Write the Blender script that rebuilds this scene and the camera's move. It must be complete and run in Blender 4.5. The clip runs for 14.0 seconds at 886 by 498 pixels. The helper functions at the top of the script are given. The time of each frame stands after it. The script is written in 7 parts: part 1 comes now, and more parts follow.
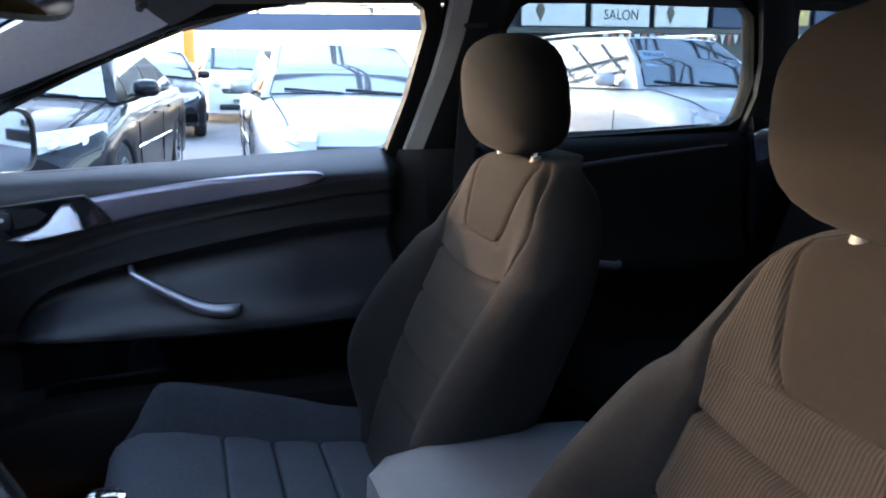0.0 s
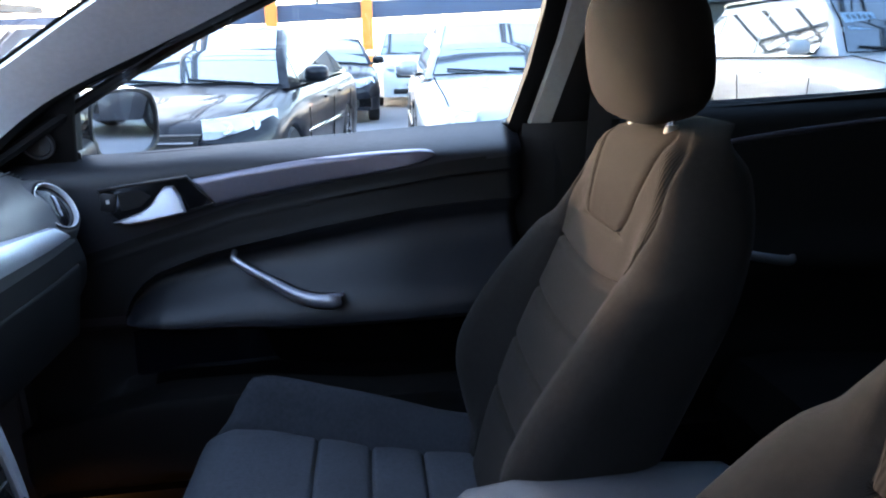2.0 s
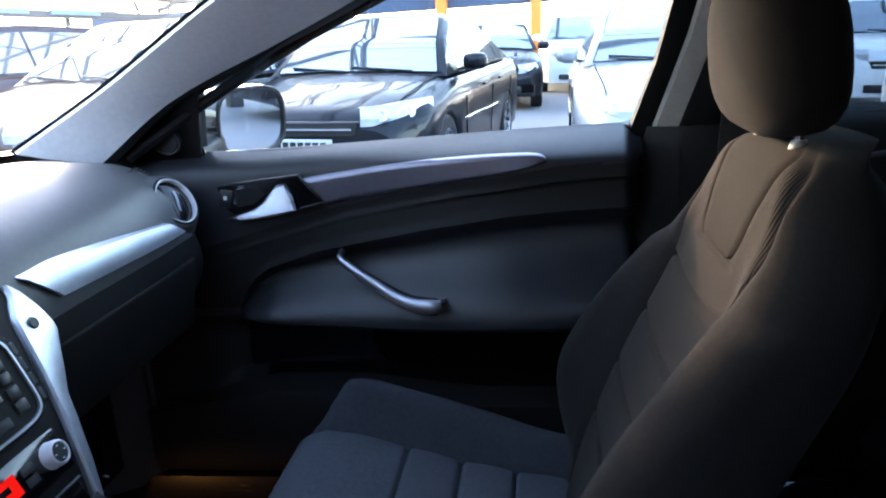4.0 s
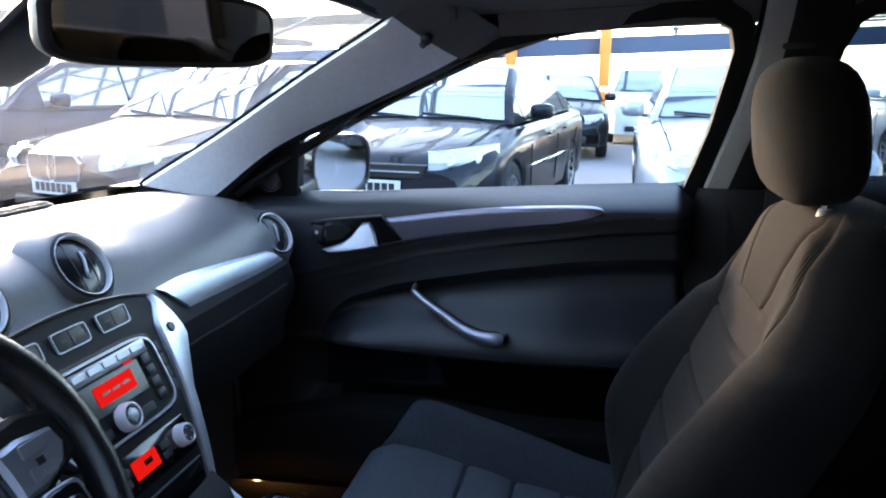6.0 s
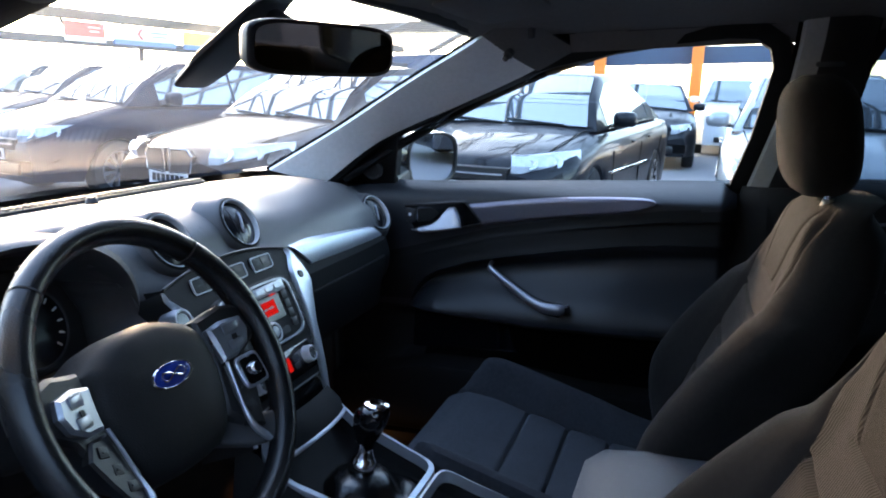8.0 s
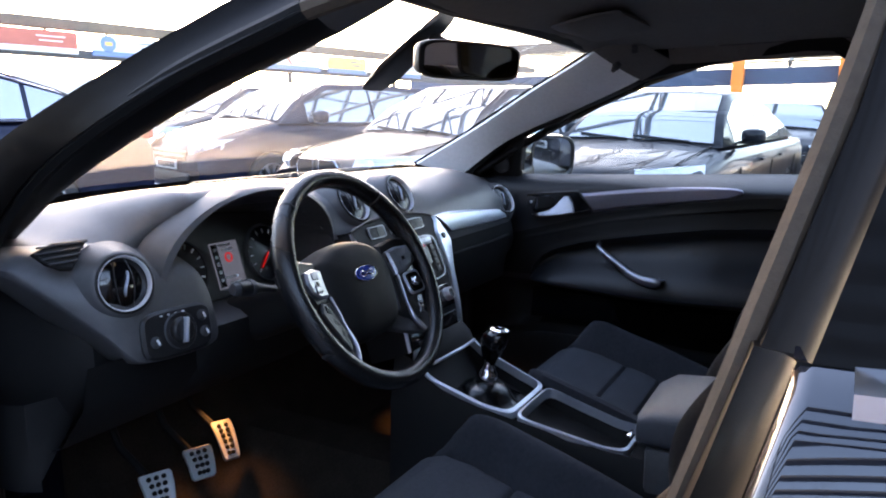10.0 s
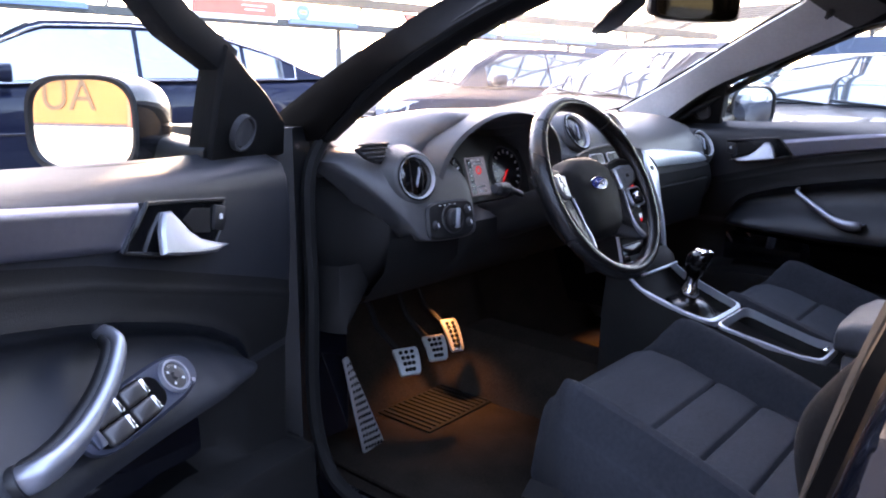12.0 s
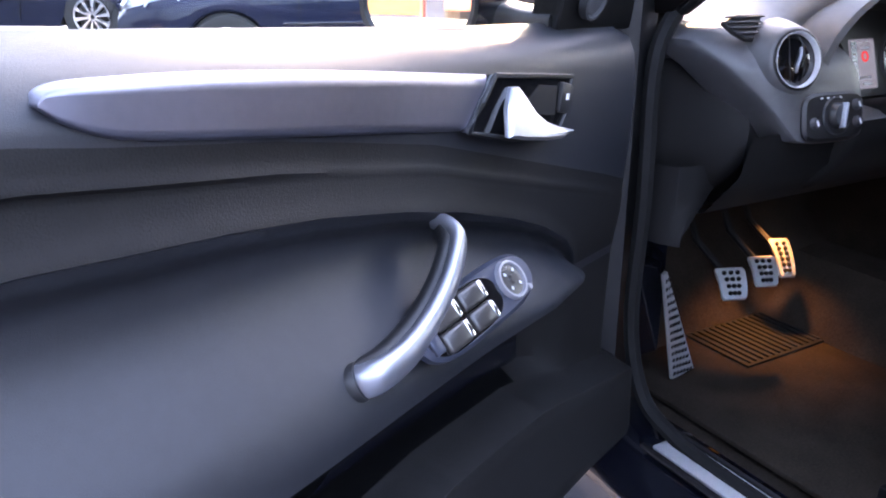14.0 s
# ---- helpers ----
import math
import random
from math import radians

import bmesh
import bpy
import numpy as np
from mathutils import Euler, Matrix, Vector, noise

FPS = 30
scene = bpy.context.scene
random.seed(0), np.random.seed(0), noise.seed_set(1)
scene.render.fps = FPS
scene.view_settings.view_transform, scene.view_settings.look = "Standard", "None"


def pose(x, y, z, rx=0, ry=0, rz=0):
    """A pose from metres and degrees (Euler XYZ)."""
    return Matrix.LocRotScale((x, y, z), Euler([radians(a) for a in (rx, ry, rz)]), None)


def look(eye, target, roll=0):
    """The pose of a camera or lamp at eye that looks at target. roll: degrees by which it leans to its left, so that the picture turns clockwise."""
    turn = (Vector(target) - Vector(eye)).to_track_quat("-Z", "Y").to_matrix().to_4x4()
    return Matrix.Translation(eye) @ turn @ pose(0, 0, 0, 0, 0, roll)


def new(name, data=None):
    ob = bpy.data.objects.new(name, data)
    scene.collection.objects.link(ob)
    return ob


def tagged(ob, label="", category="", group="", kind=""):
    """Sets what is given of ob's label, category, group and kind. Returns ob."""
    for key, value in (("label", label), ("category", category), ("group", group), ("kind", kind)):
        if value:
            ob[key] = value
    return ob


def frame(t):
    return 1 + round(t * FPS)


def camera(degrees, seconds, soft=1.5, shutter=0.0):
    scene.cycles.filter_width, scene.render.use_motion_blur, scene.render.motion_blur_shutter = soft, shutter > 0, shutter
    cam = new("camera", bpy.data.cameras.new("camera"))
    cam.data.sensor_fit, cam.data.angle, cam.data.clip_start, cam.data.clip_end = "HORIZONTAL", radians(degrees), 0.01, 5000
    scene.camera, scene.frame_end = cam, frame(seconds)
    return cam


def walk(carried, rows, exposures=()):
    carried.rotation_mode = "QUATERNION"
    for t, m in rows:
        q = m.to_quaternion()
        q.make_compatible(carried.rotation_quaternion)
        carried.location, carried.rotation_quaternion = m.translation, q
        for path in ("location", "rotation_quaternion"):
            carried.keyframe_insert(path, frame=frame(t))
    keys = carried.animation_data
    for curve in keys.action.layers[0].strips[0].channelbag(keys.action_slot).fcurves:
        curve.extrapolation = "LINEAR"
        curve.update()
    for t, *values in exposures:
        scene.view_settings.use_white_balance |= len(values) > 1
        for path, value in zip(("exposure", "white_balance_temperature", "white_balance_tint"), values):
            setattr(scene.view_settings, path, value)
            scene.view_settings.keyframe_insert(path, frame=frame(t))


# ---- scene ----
cam = camera(61.3, 14.0, soft=2.0)
# Car axes: x to the passenger's side, y to the bonnet, z up from the ground.
METRES, OX, OY, EYE, TILT, LEAN, TURN = 1.7, -0.774, -0.383, 1.207, -13.884, 0.787, -108.824
ROWS = [
    (0.0, 0.0, 0.0, 0.0, -0.0, 0.0, 0.0),
    (0.5, -0.0059, 0.0228, -0.0024, 1.83, 0.46, 0.18),
    (1.0, 0.0069, 0.0528, -0.002, 6.23, -0.3, -0.64),
    (1.5, 0.0326, 0.0832, 0.0015, 9.72, -0.89, -0.74),
    (2.0, 0.0495, 0.1137, 0.0063, 13.19, -1.46, -0.82),
    (2.5, 0.0636, 0.1404, 0.0109, 16.45, -2.3, -1.63),
    (3.0, 0.0753, 0.1582, 0.0166, 20.35, -2.81, -1.85),
    (3.5, 0.0872, 0.1657, 0.0238, 23.34, -2.98, -2.82),
    (4.0, 0.0917, 0.1657, 0.0303, 25.57, -3.02, -3.05),
    (6.5, 0.1384, 0.043, 0.02, 30.59, 0.2, -6.95),
    (7.0, 0.1564, 0.0083, 0.0073, 30.93, 0.14, -7.59),
    (7.5, 0.1792, -0.0176, 0.0024, 32.37, -0.15, -8.0),
    (8.0, 0.2147, -0.0472, -0.004, 36.31, -0.46, -8.57),
    (10.5, 0.3948, -0.243, -0.0851, 47.7, -0.58, -10.82),
    (11.0, 0.4196, -0.282, -0.1022, 50.01, -1.14, -11.44),
    (11.5, 0.435, -0.3148, -0.124, 53.88, -2.83, -12.18),
    (12.0, 0.4375, -0.3412, -0.1413, 58.59, -5.26, -12.62),
    (12.5, 0.4284, -0.3623, -0.151, 64.13, -7.86, -13.02),
    (13.0, 0.4042, -0.3716, -0.1597, 70.52, -10.7, -13.43),
    (13.5, 0.3685, -0.3707, -0.1662, 75.03, -13.59, -13.6),
    (14.0, 0.3262, -0.3573, -0.1737, 79.57, -17.69, -13.52),
]
EXPOSURES = [(0.0, 4.5, 6500, 18), (4.2, 4.48, 6450, 17), (6.5, 4.2, 6400, 16), (8.0, 3.87, 6350, 15), (10.5, 3.9, 7150, 27), (11.2, 4.0, 7300, 30), (12.0, 4.47, 7200, 32), (14.0, 5.1, 7450, 33)]
walk(cam, [(t, pose(OX, OY, EYE, TILT, LEAN, TURN) @ pose(METRES * x, METRES * y, METRES * z, 90 + pitch, roll, yaw)) for t, x, y, z, yaw, pitch, roll in ROWS], EXPOSURES)

# ---- world and sun ----
SUN_AZ, SUN_EL = 45.0, 14.0  # degrees from +x towards +y, and above the horizon
world = bpy.data.worlds.new("sky")
scene.world = world
world.use_nodes = True
wn = world.node_tree.nodes
sky = wn.new("ShaderNodeTexSky")
sky.sky_type, sky.sun_disc = "NISHITA", False
sky.sun_elevation, sky.sun_rotation = radians(SUN_EL), radians(90 - SUN_AZ)
sky.air_density, sky.dust_density, sky.ozone_density = 1.0, 1.3, 1.2
wn["Background"].inputs["Strength"].default_value = 0.15
world.node_tree.links.new(sky.outputs["Color"], wn["Background"].inputs["Color"])
sun = new("sun", bpy.data.lights.new("sun", "SUN"))
sun.data.energy, sun.data.angle, sun.data.color = 0.36, radians(2.0), (1.0, 0.66, 0.38)
ca, sa, ce, se = math.cos(radians(SUN_AZ)), math.sin(radians(SUN_AZ)), math.cos(radians(SUN_EL)), math.sin(radians(SUN_EL))
sun.matrix_world = look((20 * ca * ce, 20 * sa * ce, 20 * se), (0, 0, 0))

# ---- materials ----
def material(name, colour, rough=0.5, metal=0.0, coat=0.0, spec=0.5, var=0.12, scale=6.0, bump=0.0, bump_scale=400.0, rvar=0.1, emit=None, strength=0.0, sheen=0.0, island=0.0, fleck=0.0):
    """A surface with colour variation at two scales, worn gloss and fine relief, in metres."""
    m = bpy.data.materials.new(name)
    m.use_nodes = True
    n, l = m.node_tree.nodes, m.node_tree.links
    b = n["Principled BSDF"]
    co = n.new("ShaderNodeTexCoord")
    big, fine = n.new("ShaderNodeTexNoise"), n.new("ShaderNodeTexNoise")
    big.inputs["Scale"].default_value, fine.inputs["Scale"].default_value = scale, scale * 17
    big.inputs["Detail"].default_value = 4
    for t in (big, fine):
        l.new(co.outputs["Object"], t.inputs["Vector"])
    add = n.new("ShaderNodeMath")
    add.operation = "ADD"
    l.new(big.outputs["Fac"], add.inputs[0])
    l.new(fine.outputs["Fac"], add.inputs[1])
    rng = n.new("ShaderNodeMapRange")
    rng.inputs["From Min"].default_value, rng.inputs["From Max"].default_value = 0.6, 1.4
    rng.inputs["To Min"].default_value, rng.inputs["To Max"].default_value = 1 - var, 1 + var
    l.new(add.outputs[0], rng.inputs["Value"])
    tint = n.new("ShaderNodeVectorMath")
    tint.operation = "SCALE"
    tint.inputs[0].default_value = colour
    l.new(rng.outputs[0], tint.inputs["Scale"])
    l.new(tint.outputs[0], b.inputs["Base Color"])
    rr = n.new("ShaderNodeMapRange")
    rr.inputs["To Min"].default_value, rr.inputs["To Max"].default_value = max(rough - rvar, 0.02), min(rough + rvar, 1)
    l.new(big.outputs["Fac"], rr.inputs["Value"])
    l.new(rr.outputs[0], b.inputs["Roughness"])
    b.inputs["Metallic"].default_value = metal
    b.inputs["Coat Weight"].default_value, b.inputs["Coat Roughness"].default_value = coat, 0.03
    b.inputs["Specular IOR Level"].default_value = spec
    b.inputs["Sheen Weight"].default_value = sheen
    if bump:
        g = n.new("ShaderNodeTexNoise")
        g.inputs["Scale"].default_value, g.inputs["Detail"].default_value = bump_scale, 3
        l.new(co.outputs["Object"], g.inputs["Vector"])
        bp = n.new("ShaderNodeBump")
        bp.inputs["Strength"].default_value, bp.inputs["Distance"].default_value = bump, 0.001
        l.new(g.outputs["Fac"], bp.inputs["Height"])
        l.new(bp.outputs[0], b.inputs["Normal"])
    if emit:
        b.inputs["Emission Color"].default_value, b.inputs["Emission Strength"].default_value = (*emit, 1), strength
    return m


def ribbed(name, colour, pitch, axis, deep=0.9, dark=0.45):
    """Ribbed seat cloth: fine raised cords along one direction."""
    m = material(name, colour, rough=0.95, spec=0.12, sheen=0.03, var=0.2, scale=9, rvar=0.03)
    n, l = m.node_tree.nodes, m.node_tree.links
    co, w = n.new("ShaderNodeUVMap"), n.new("ShaderNodeTexWave")
    co.uv_map = "rib"
    w.bands_direction, w.wave_profile = axis, "SIN"
    w.inputs["Scale"].default_value, w.inputs["Distortion"].default_value = 0.314 / pitch, 0.15
    w.inputs["Detail Scale"].default_value = 20
    l.new(co.outputs["UV"], w.inputs["Vector"])
    bp = n.new("ShaderNodeBump")
    bp.inputs["Strength"].default_value, bp.inputs["Distance"].default_value = deep, 0.0012
    l.new(w.outputs["Fac"], bp.inputs["Height"])
    l.new(bp.outputs[0], n["Principled BSDF"].inputs["Normal"])
    old = n["Principled BSDF"].inputs["Base Color"].links[0].from_socket
    mx = n.new("ShaderNodeMix")
    mx.data_type, mx.blend_type = "RGBA", "MULTIPLY"
    mx.inputs["Factor"].default_value = dark
    l.new(old, mx.inputs["A"])
    l.new(w.outputs["Color"], mx.inputs["B"])
    l.new(mx.outputs["Result"], n["Principled BSDF"].inputs["Base Color"])
    return m


def pane_glass(name, tint, gloss, dust=0.0):
    """A thin pane: clear with a mirror gloss that grows at grazing angles."""
    m = bpy.data.materials.new(name)
    m.use_nodes = True
    n, l = m.node_tree.nodes, m.node_tree.links
    n.remove(n["Principled BSDF"])
    tr, gl, mx, fr = n.new("ShaderNodeBsdfTransparent"), n.new("ShaderNodeBsdfGlossy"), n.new("ShaderNodeMixShader"), n.new("ShaderNodeLayerWeight")
    tr.inputs["Color"].default_value = (*tint, 1)
    gl.inputs["Roughness"].default_value = 0.01
    fr.inputs["Blend"].default_value = 0.5
    power, ramp = n.new("ShaderNodeMath"), n.new("ShaderNodeMapRange")
    power.operation = "POWER"
    power.inputs[1].default_value = 5.0
    ramp.inputs["To Min"].default_value, ramp.inputs["To Max"].default_value = gloss, 0.75
    l.new(fr.outputs["Facing"], power.inputs[0])
    l.new(power.outputs[0], ramp.inputs["Value"])
    l.new(ramp.outputs[0], mx.inputs[0])
    l.new(tr.outputs[0], mx.inputs[1])
    l.new(gl.outputs[0], mx.inputs[2])
    out = mx.outputs[0]
    if dust:
        film, grime, spots, amount = n.new("ShaderNodeBsdfTranslucent"), n.new("ShaderNodeMixShader"), n.new("ShaderNodeTexNoise"), n.new("ShaderNodeMapRange")
        film.inputs["Color"].default_value = (0.9, 0.88, 0.84, 1)
        spots.inputs["Scale"].default_value, spots.inputs["Detail"].default_value = 5.0, 6
        amount.inputs["To Min"].default_value, amount.inputs["To Max"].default_value = dust * 0.6, dust * 1.4
        l.new(spots.outputs["Fac"], amount.inputs["Value"])
        l.new(amount.outputs[0], grime.inputs[0])
        l.new(out, grime.inputs[1])
        l.new(film.outputs[0], grime.inputs[2])
        out = grime.outputs[0]
    l.new(out, n["Material Output"].inputs["Surface"])
    return m


# Dash plastic, its colour lightened to stand in for sun and glare.
SOFT = material("soft_touch_plastic", (0.067, 0.066, 0.068), 0.46, spec=0.65, var=0.15, bump=0.35, bump_scale=900)
DOORSOFT = material("door_panel_plastic", (0.0124, 0.0136, 0.0172), 0.46, spec=0.5, var=0.16, bump=0.25, bump_scale=1200)
HARD = material("hard_black_plastic", (0.009, 0.0088, 0.0095), 0.45, var=0.15, bump=0.25, bump_scale=700)
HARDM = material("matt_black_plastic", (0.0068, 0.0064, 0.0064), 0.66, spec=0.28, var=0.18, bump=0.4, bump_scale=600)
# Shade inside the door pocket, put into a near-black copy of the plastic.
POCKETSHADE = material("shaded_pocket_plastic", (0.0016, 0.0016, 0.0017), 0.95, spec=0.05, var=0.2, bump=0.5, bump_scale=900)
GREYPL = material("grey_grained_plastic", (0.034, 0.034, 0.037), 0.6, var=0.12, bump=0.4, bump_scale=600)
RUBBER = material("rubber_seal", (0.005, 0.005, 0.005), 0.75, spec=0.25, var=0.2, bump=0.2)
GLOSSB = material("gloss_black_plastic", (0.004, 0.004, 0.0045), 0.12, coat=0.4, var=0.1, rvar=0.05)
SATIN = material("satin_aluminium_trim", (0.62, 0.66, 0.72), 0.42, 0.85, var=0.06, bump=0.08, bump_scale=1500, rvar=0.08)
CHROME = material("chrome", (0.78, 0.78, 0.80), 0.08, 1.0, var=0.04, rvar=0.05)
VENTRING = material("bright_silver_ring", (0.78, 0.78, 0.80), 0.30, 0.25, var=0.05, rvar=0.05)
BRUSH = material("brushed_steel", (0.62, 0.62, 0.62), 0.38, 0.55, var=0.1, bump=0.1, bump_scale=900)
SATCHR = material("satin_chrome", (0.37, 0.38, 0.42), 0.38, 0.88, var=0.05, rvar=0.05)
SPOKEPL = material("satin_spoke_plastic", (0.32, 0.33, 0.36), 0.32, 0.75, var=0.06, rvar=0.05)
DIALRING = material("silver_plastic_ring", (0.34, 0.34, 0.37), 0.32, 0.5, var=0.06, rvar=0.05)
SWPLATE = material("blue_grey_satin_plastic", (0.045, 0.052, 0.075), 0.32, 0.35, var=0.08, rvar=0.05)
SWKEY = material("satin_black_keys", (0.030, 0.026, 0.024), 0.30, spec=0.7, var=0.12, rvar=0.06)
DOORSTRIP = material("lilac_grey_satin_trim", (0.25, 0.245, 0.30), 0.38, 0.94, var=0.06, bump=0.1, bump_scale=1500, rvar=0.06)
# Backs and head restraints: shade and warm sun put into the cloth colour.
CLOTH = material("shaded_seat_cloth", (0.0116, 0.0104, 0.0097), 0.95, spec=0.12, sheen=0.03, var=0.22, scale=8, bump=0.6, bump_scale=1400, rvar=0.03)
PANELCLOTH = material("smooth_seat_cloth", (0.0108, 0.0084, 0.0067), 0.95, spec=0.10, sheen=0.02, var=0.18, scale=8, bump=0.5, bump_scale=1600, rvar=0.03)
# Cushion copy of the cloth, lightened and blued to stand in for skylight.
CUSHCLOTH = material("skylit_cushion_cloth", (0.035, 0.038, 0.045), 0.95, spec=0.12, sheen=0.03, var=0.22, scale=8, bump=0.6, bump_scale=1400, rvar=0.03)
ARMPAD = material("padded_vinyl", (0.058, 0.063, 0.074), 0.5, spec=0.4, var=0.15, scale=7, bump=0.4, bump_scale=900)
# Seat cloth darkened for the bench: the rear cabin's shade as colour.
BENCHCLOTH = material("shaded_bench_cloth", (0.006, 0.0058, 0.006), 0.95, spec=0.1, var=0.2, scale=8, bump=0.5, bump_scale=1400, rvar=0.03)
# Ribbed cloth likewise: darker for the backs, skylight in the cushion colour.
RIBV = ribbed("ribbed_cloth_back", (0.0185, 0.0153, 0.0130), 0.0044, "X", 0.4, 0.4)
RIBC = ribbed("skylit_ribbed_cushion", (0.063, 0.068, 0.079), 0.0040, "X", 0.35, 0.25)
SOCKET = material("pale_plastic_socket", (0.13, 0.12, 0.105), 0.45, var=0.08)
# Warm sunlight on the door seal is put into this brown colour.
SEAL = material("sunlit_door_seal", (0.075, 0.055, 0.038), 0.8, spec=0.3, var=0.2, bump=0.4)
STITCH = material("seam_thread", (0.03, 0.03, 0.03), 0.9)
LINING = material("headliner_felt", (0.13, 0.125, 0.12), 0.95, spec=0.1, var=0.1, bump=0.5, bump_scale=900)
PILLAR = material("light_grey_pillar_plastic", (0.80, 0.80, 0.80), 0.6, spec=0.4, var=0.08, bump=0.3, bump_scale=800)
# Shade put into the colour: darker copy of the windscreen pillars' plastic.
PILLAR_B = material("grey_pillar_plastic", (0.34, 0.33, 0.31), 0.7, spec=0.3, var=0.08, bump=0.3, bump_scale=800)
CARPET = material("dark_carpet", (0.030, 0.0235, 0.0185), 0.98, spec=0.05, var=0.4, scale=14, bump=1.0, bump_scale=500)
LEATHER = material("black_leather", (0.008, 0.008, 0.0085), 0.25, var=0.2, bump=0.5, bump_scale=500, rvar=0.1)
GAITER = material("glossy_gaiter_leather", (0.0035, 0.0034, 0.0035), 0.22, spec=0.6, var=0.2, bump=0.5, bump_scale=160, rvar=0.08)
PAINT = material("black_car_paint", (0.003, 0.0036, 0.0065), 0.35, 0.0, coat=1.0, spec=0.10, var=0.15, rvar=0.05)
PAINT.node_tree.nodes["Principled BSDF"].inputs["Coat IOR"].default_value = 1.75
PILLARPAINT = material("worn_black_paint", (0.004, 0.0034, 0.0032), 0.42, coat=0.03, spec=0.07, var=0.15, rvar=0.08)
GLASS = pane_glass("clear_window_glass", (0.93, 0.96, 0.95), 0.035)
SCREEN = pane_glass("dusty_windscreen_glass", (0.93, 0.96, 0.95), 0.035, 0.027)
PRIVACY = pane_glass("privacy_window_glass", (0.45, 0.50, 0.52), 0.035)
RADIO = material("silver_grey_plastic", (0.36, 0.37, 0.40), 0.34, 0.7, var=0.08, rvar=0.06)
MIRROR = material("mirror_glass", (0.86, 0.88, 0.90), 0.02, 1.0, var=0.02, rvar=0.0)
DIMMIR = material("dimming_mirror_glass", (0.16, 0.13, 0.10), 0.03, 1.0, var=0.04, rvar=0.0)
REDLCD = material("red_lit_display", (0.04, 0.0, 0.0), 0.8, spec=0.03, emit=(1.0, 0.012, 0.006), strength=0.04)
LCD = material("dark_display_glass", (0.008, 0.008, 0.010), 0.16, spec=0.35)
LCDLIT = material("lit_dash_display", (0.02, 0.022, 0.03), 0.5, emit=(0.42, 0.47, 0.60), strength=0.016)
WHITEP = material("white_print", (0.7, 0.7, 0.7), 0.6)
BLUEP = material("blue_enamel", (0.01, 0.03, 0.22), 0.2, coat=0.6)


# ---- mesh helpers ----
def part(name, bm, mat, parent=None, label="", smooth=True, recalc=True):
    """Links a bmesh as one mesh object under a thing or a part."""
    if recalc:
        bmesh.ops.recalc_face_normals(bm, faces=bm.faces[:])
    me = bpy.data.meshes.new(name)
    bm.to_mesh(me)
    bm.free()
    for m in (mat if isinstance(mat, (list, tuple)) else [mat]):
        me.materials.append(m)
    if smooth:
        me.shade_smooth()
        try:
            me.set_sharp_from_angle(angle=radians(40))
        except AttributeError:
            pass
    ob = new(name, me)
    if parent:
        ob.parent = parent
    if label:
        tagged(ob, label)
    return ob


def thing(name, label, category, at=(0, 0, 0), rz=0, group="", kind=""):
    ob = new(name)
    ob.empty_display_size = 0.05
    ob.matrix_world = pose(*at, 0, 0, rz)
    return tagged(ob, label, category, group, kind)


def loft(sections, cu=False, cv=False, caps=False):
    """A skin over rows of points; cu closes each row, cv joins the last row to the first, caps fills the end rows."""
    bm = bmesh.new()
    rows = [[bm.verts.new(p) for p in s] for s in sections]
    nr, nc = len(rows), len(rows[0])
    for i in range(nr if cv else nr - 1):
        a, b = rows[i], rows[(i + 1) % nr]
        for j in range(nc if cu else nc - 1):
            k = (j + 1) % nc
            bm.faces.new((a[j], a[k], b[k], b[j]))
    if caps:
        bm.faces.new(rows[0])
        bm.faces.new(rows[-1][::-1])
    return bm


def curve(pts, n):
    """n points along a smooth line through pts, evenly by knot."""
    p = [Vector(q) for q in pts]
    p = [2 * p[0] - p[1]] + p + [2 * p[-1] - p[-2]]
    out = []
    for i in range(n):
        s = i / (n - 1) * (len(pts) - 1)
        k = min(int(s), len(pts) - 2)
        u = s - k
        a, b, c, d = p[k:k + 4]
        out.append(0.5 * ((2 * b) + (c - a) * u + (2 * a - 5 * b + 4 * c - d) * u * u + (3 * b - a - 3 * c + d) * u ** 3))
    return out


def ring_pts(c, ax, ay, rx, ry, n, p=2.0):
    """A closed oval (p = 2) or rounded box (p higher) round c in the plane of ax and ay."""
    c, ax, ay = Vector(c), Vector(ax), Vector(ay)
    out = []
    for i in range(n):
        t = 2 * math.pi * (i + 0.5) / n
        cs, sn = math.cos(t), math.sin(t)
        out.append(c + ax * (rx * math.copysign(abs(cs) ** (2 / p), cs)) + ay * (ry * math.copysign(abs(sn) ** (2 / p), sn)))
    return out


def tube(pts, radii, n=10, flat=1.0, up=(0, 0, 1)):
    """A rounded bar along pts; radii one number or one for each point; flat squeezes it along its side axis."""
    pts = [Vector(p) for p in pts]
    secs = []
    for i, p in enumerate(pts):
        d = (pts[min(i + 1, len(pts) - 1)] - pts[max(i - 1, 0)]).normalized()
        s = d.cross(Vector(up))
        s = s.normalized() if s.length > 1e-4 else Vector((1, 0, 0))
        r = radii[i] if isinstance(radii, (list, tuple)) else radii
        secs.append(ring_pts(p, s, s.cross(d), r * flat, r, n))
    return loft(secs, cu=True, caps=True)


def merge(*bms):
    out = bmesh.new()
    for b in bms:
        me = bpy.data.meshes.new("tmp")
        b.to_mesh(me)
        b.free()
        out.from_mesh(me)
        bpy.data.meshes.remove(me)
    return out


def moved(bm, m):
    bmesh.ops.transform(bm, matrix=m, verts=bm.verts[:])
    return bm


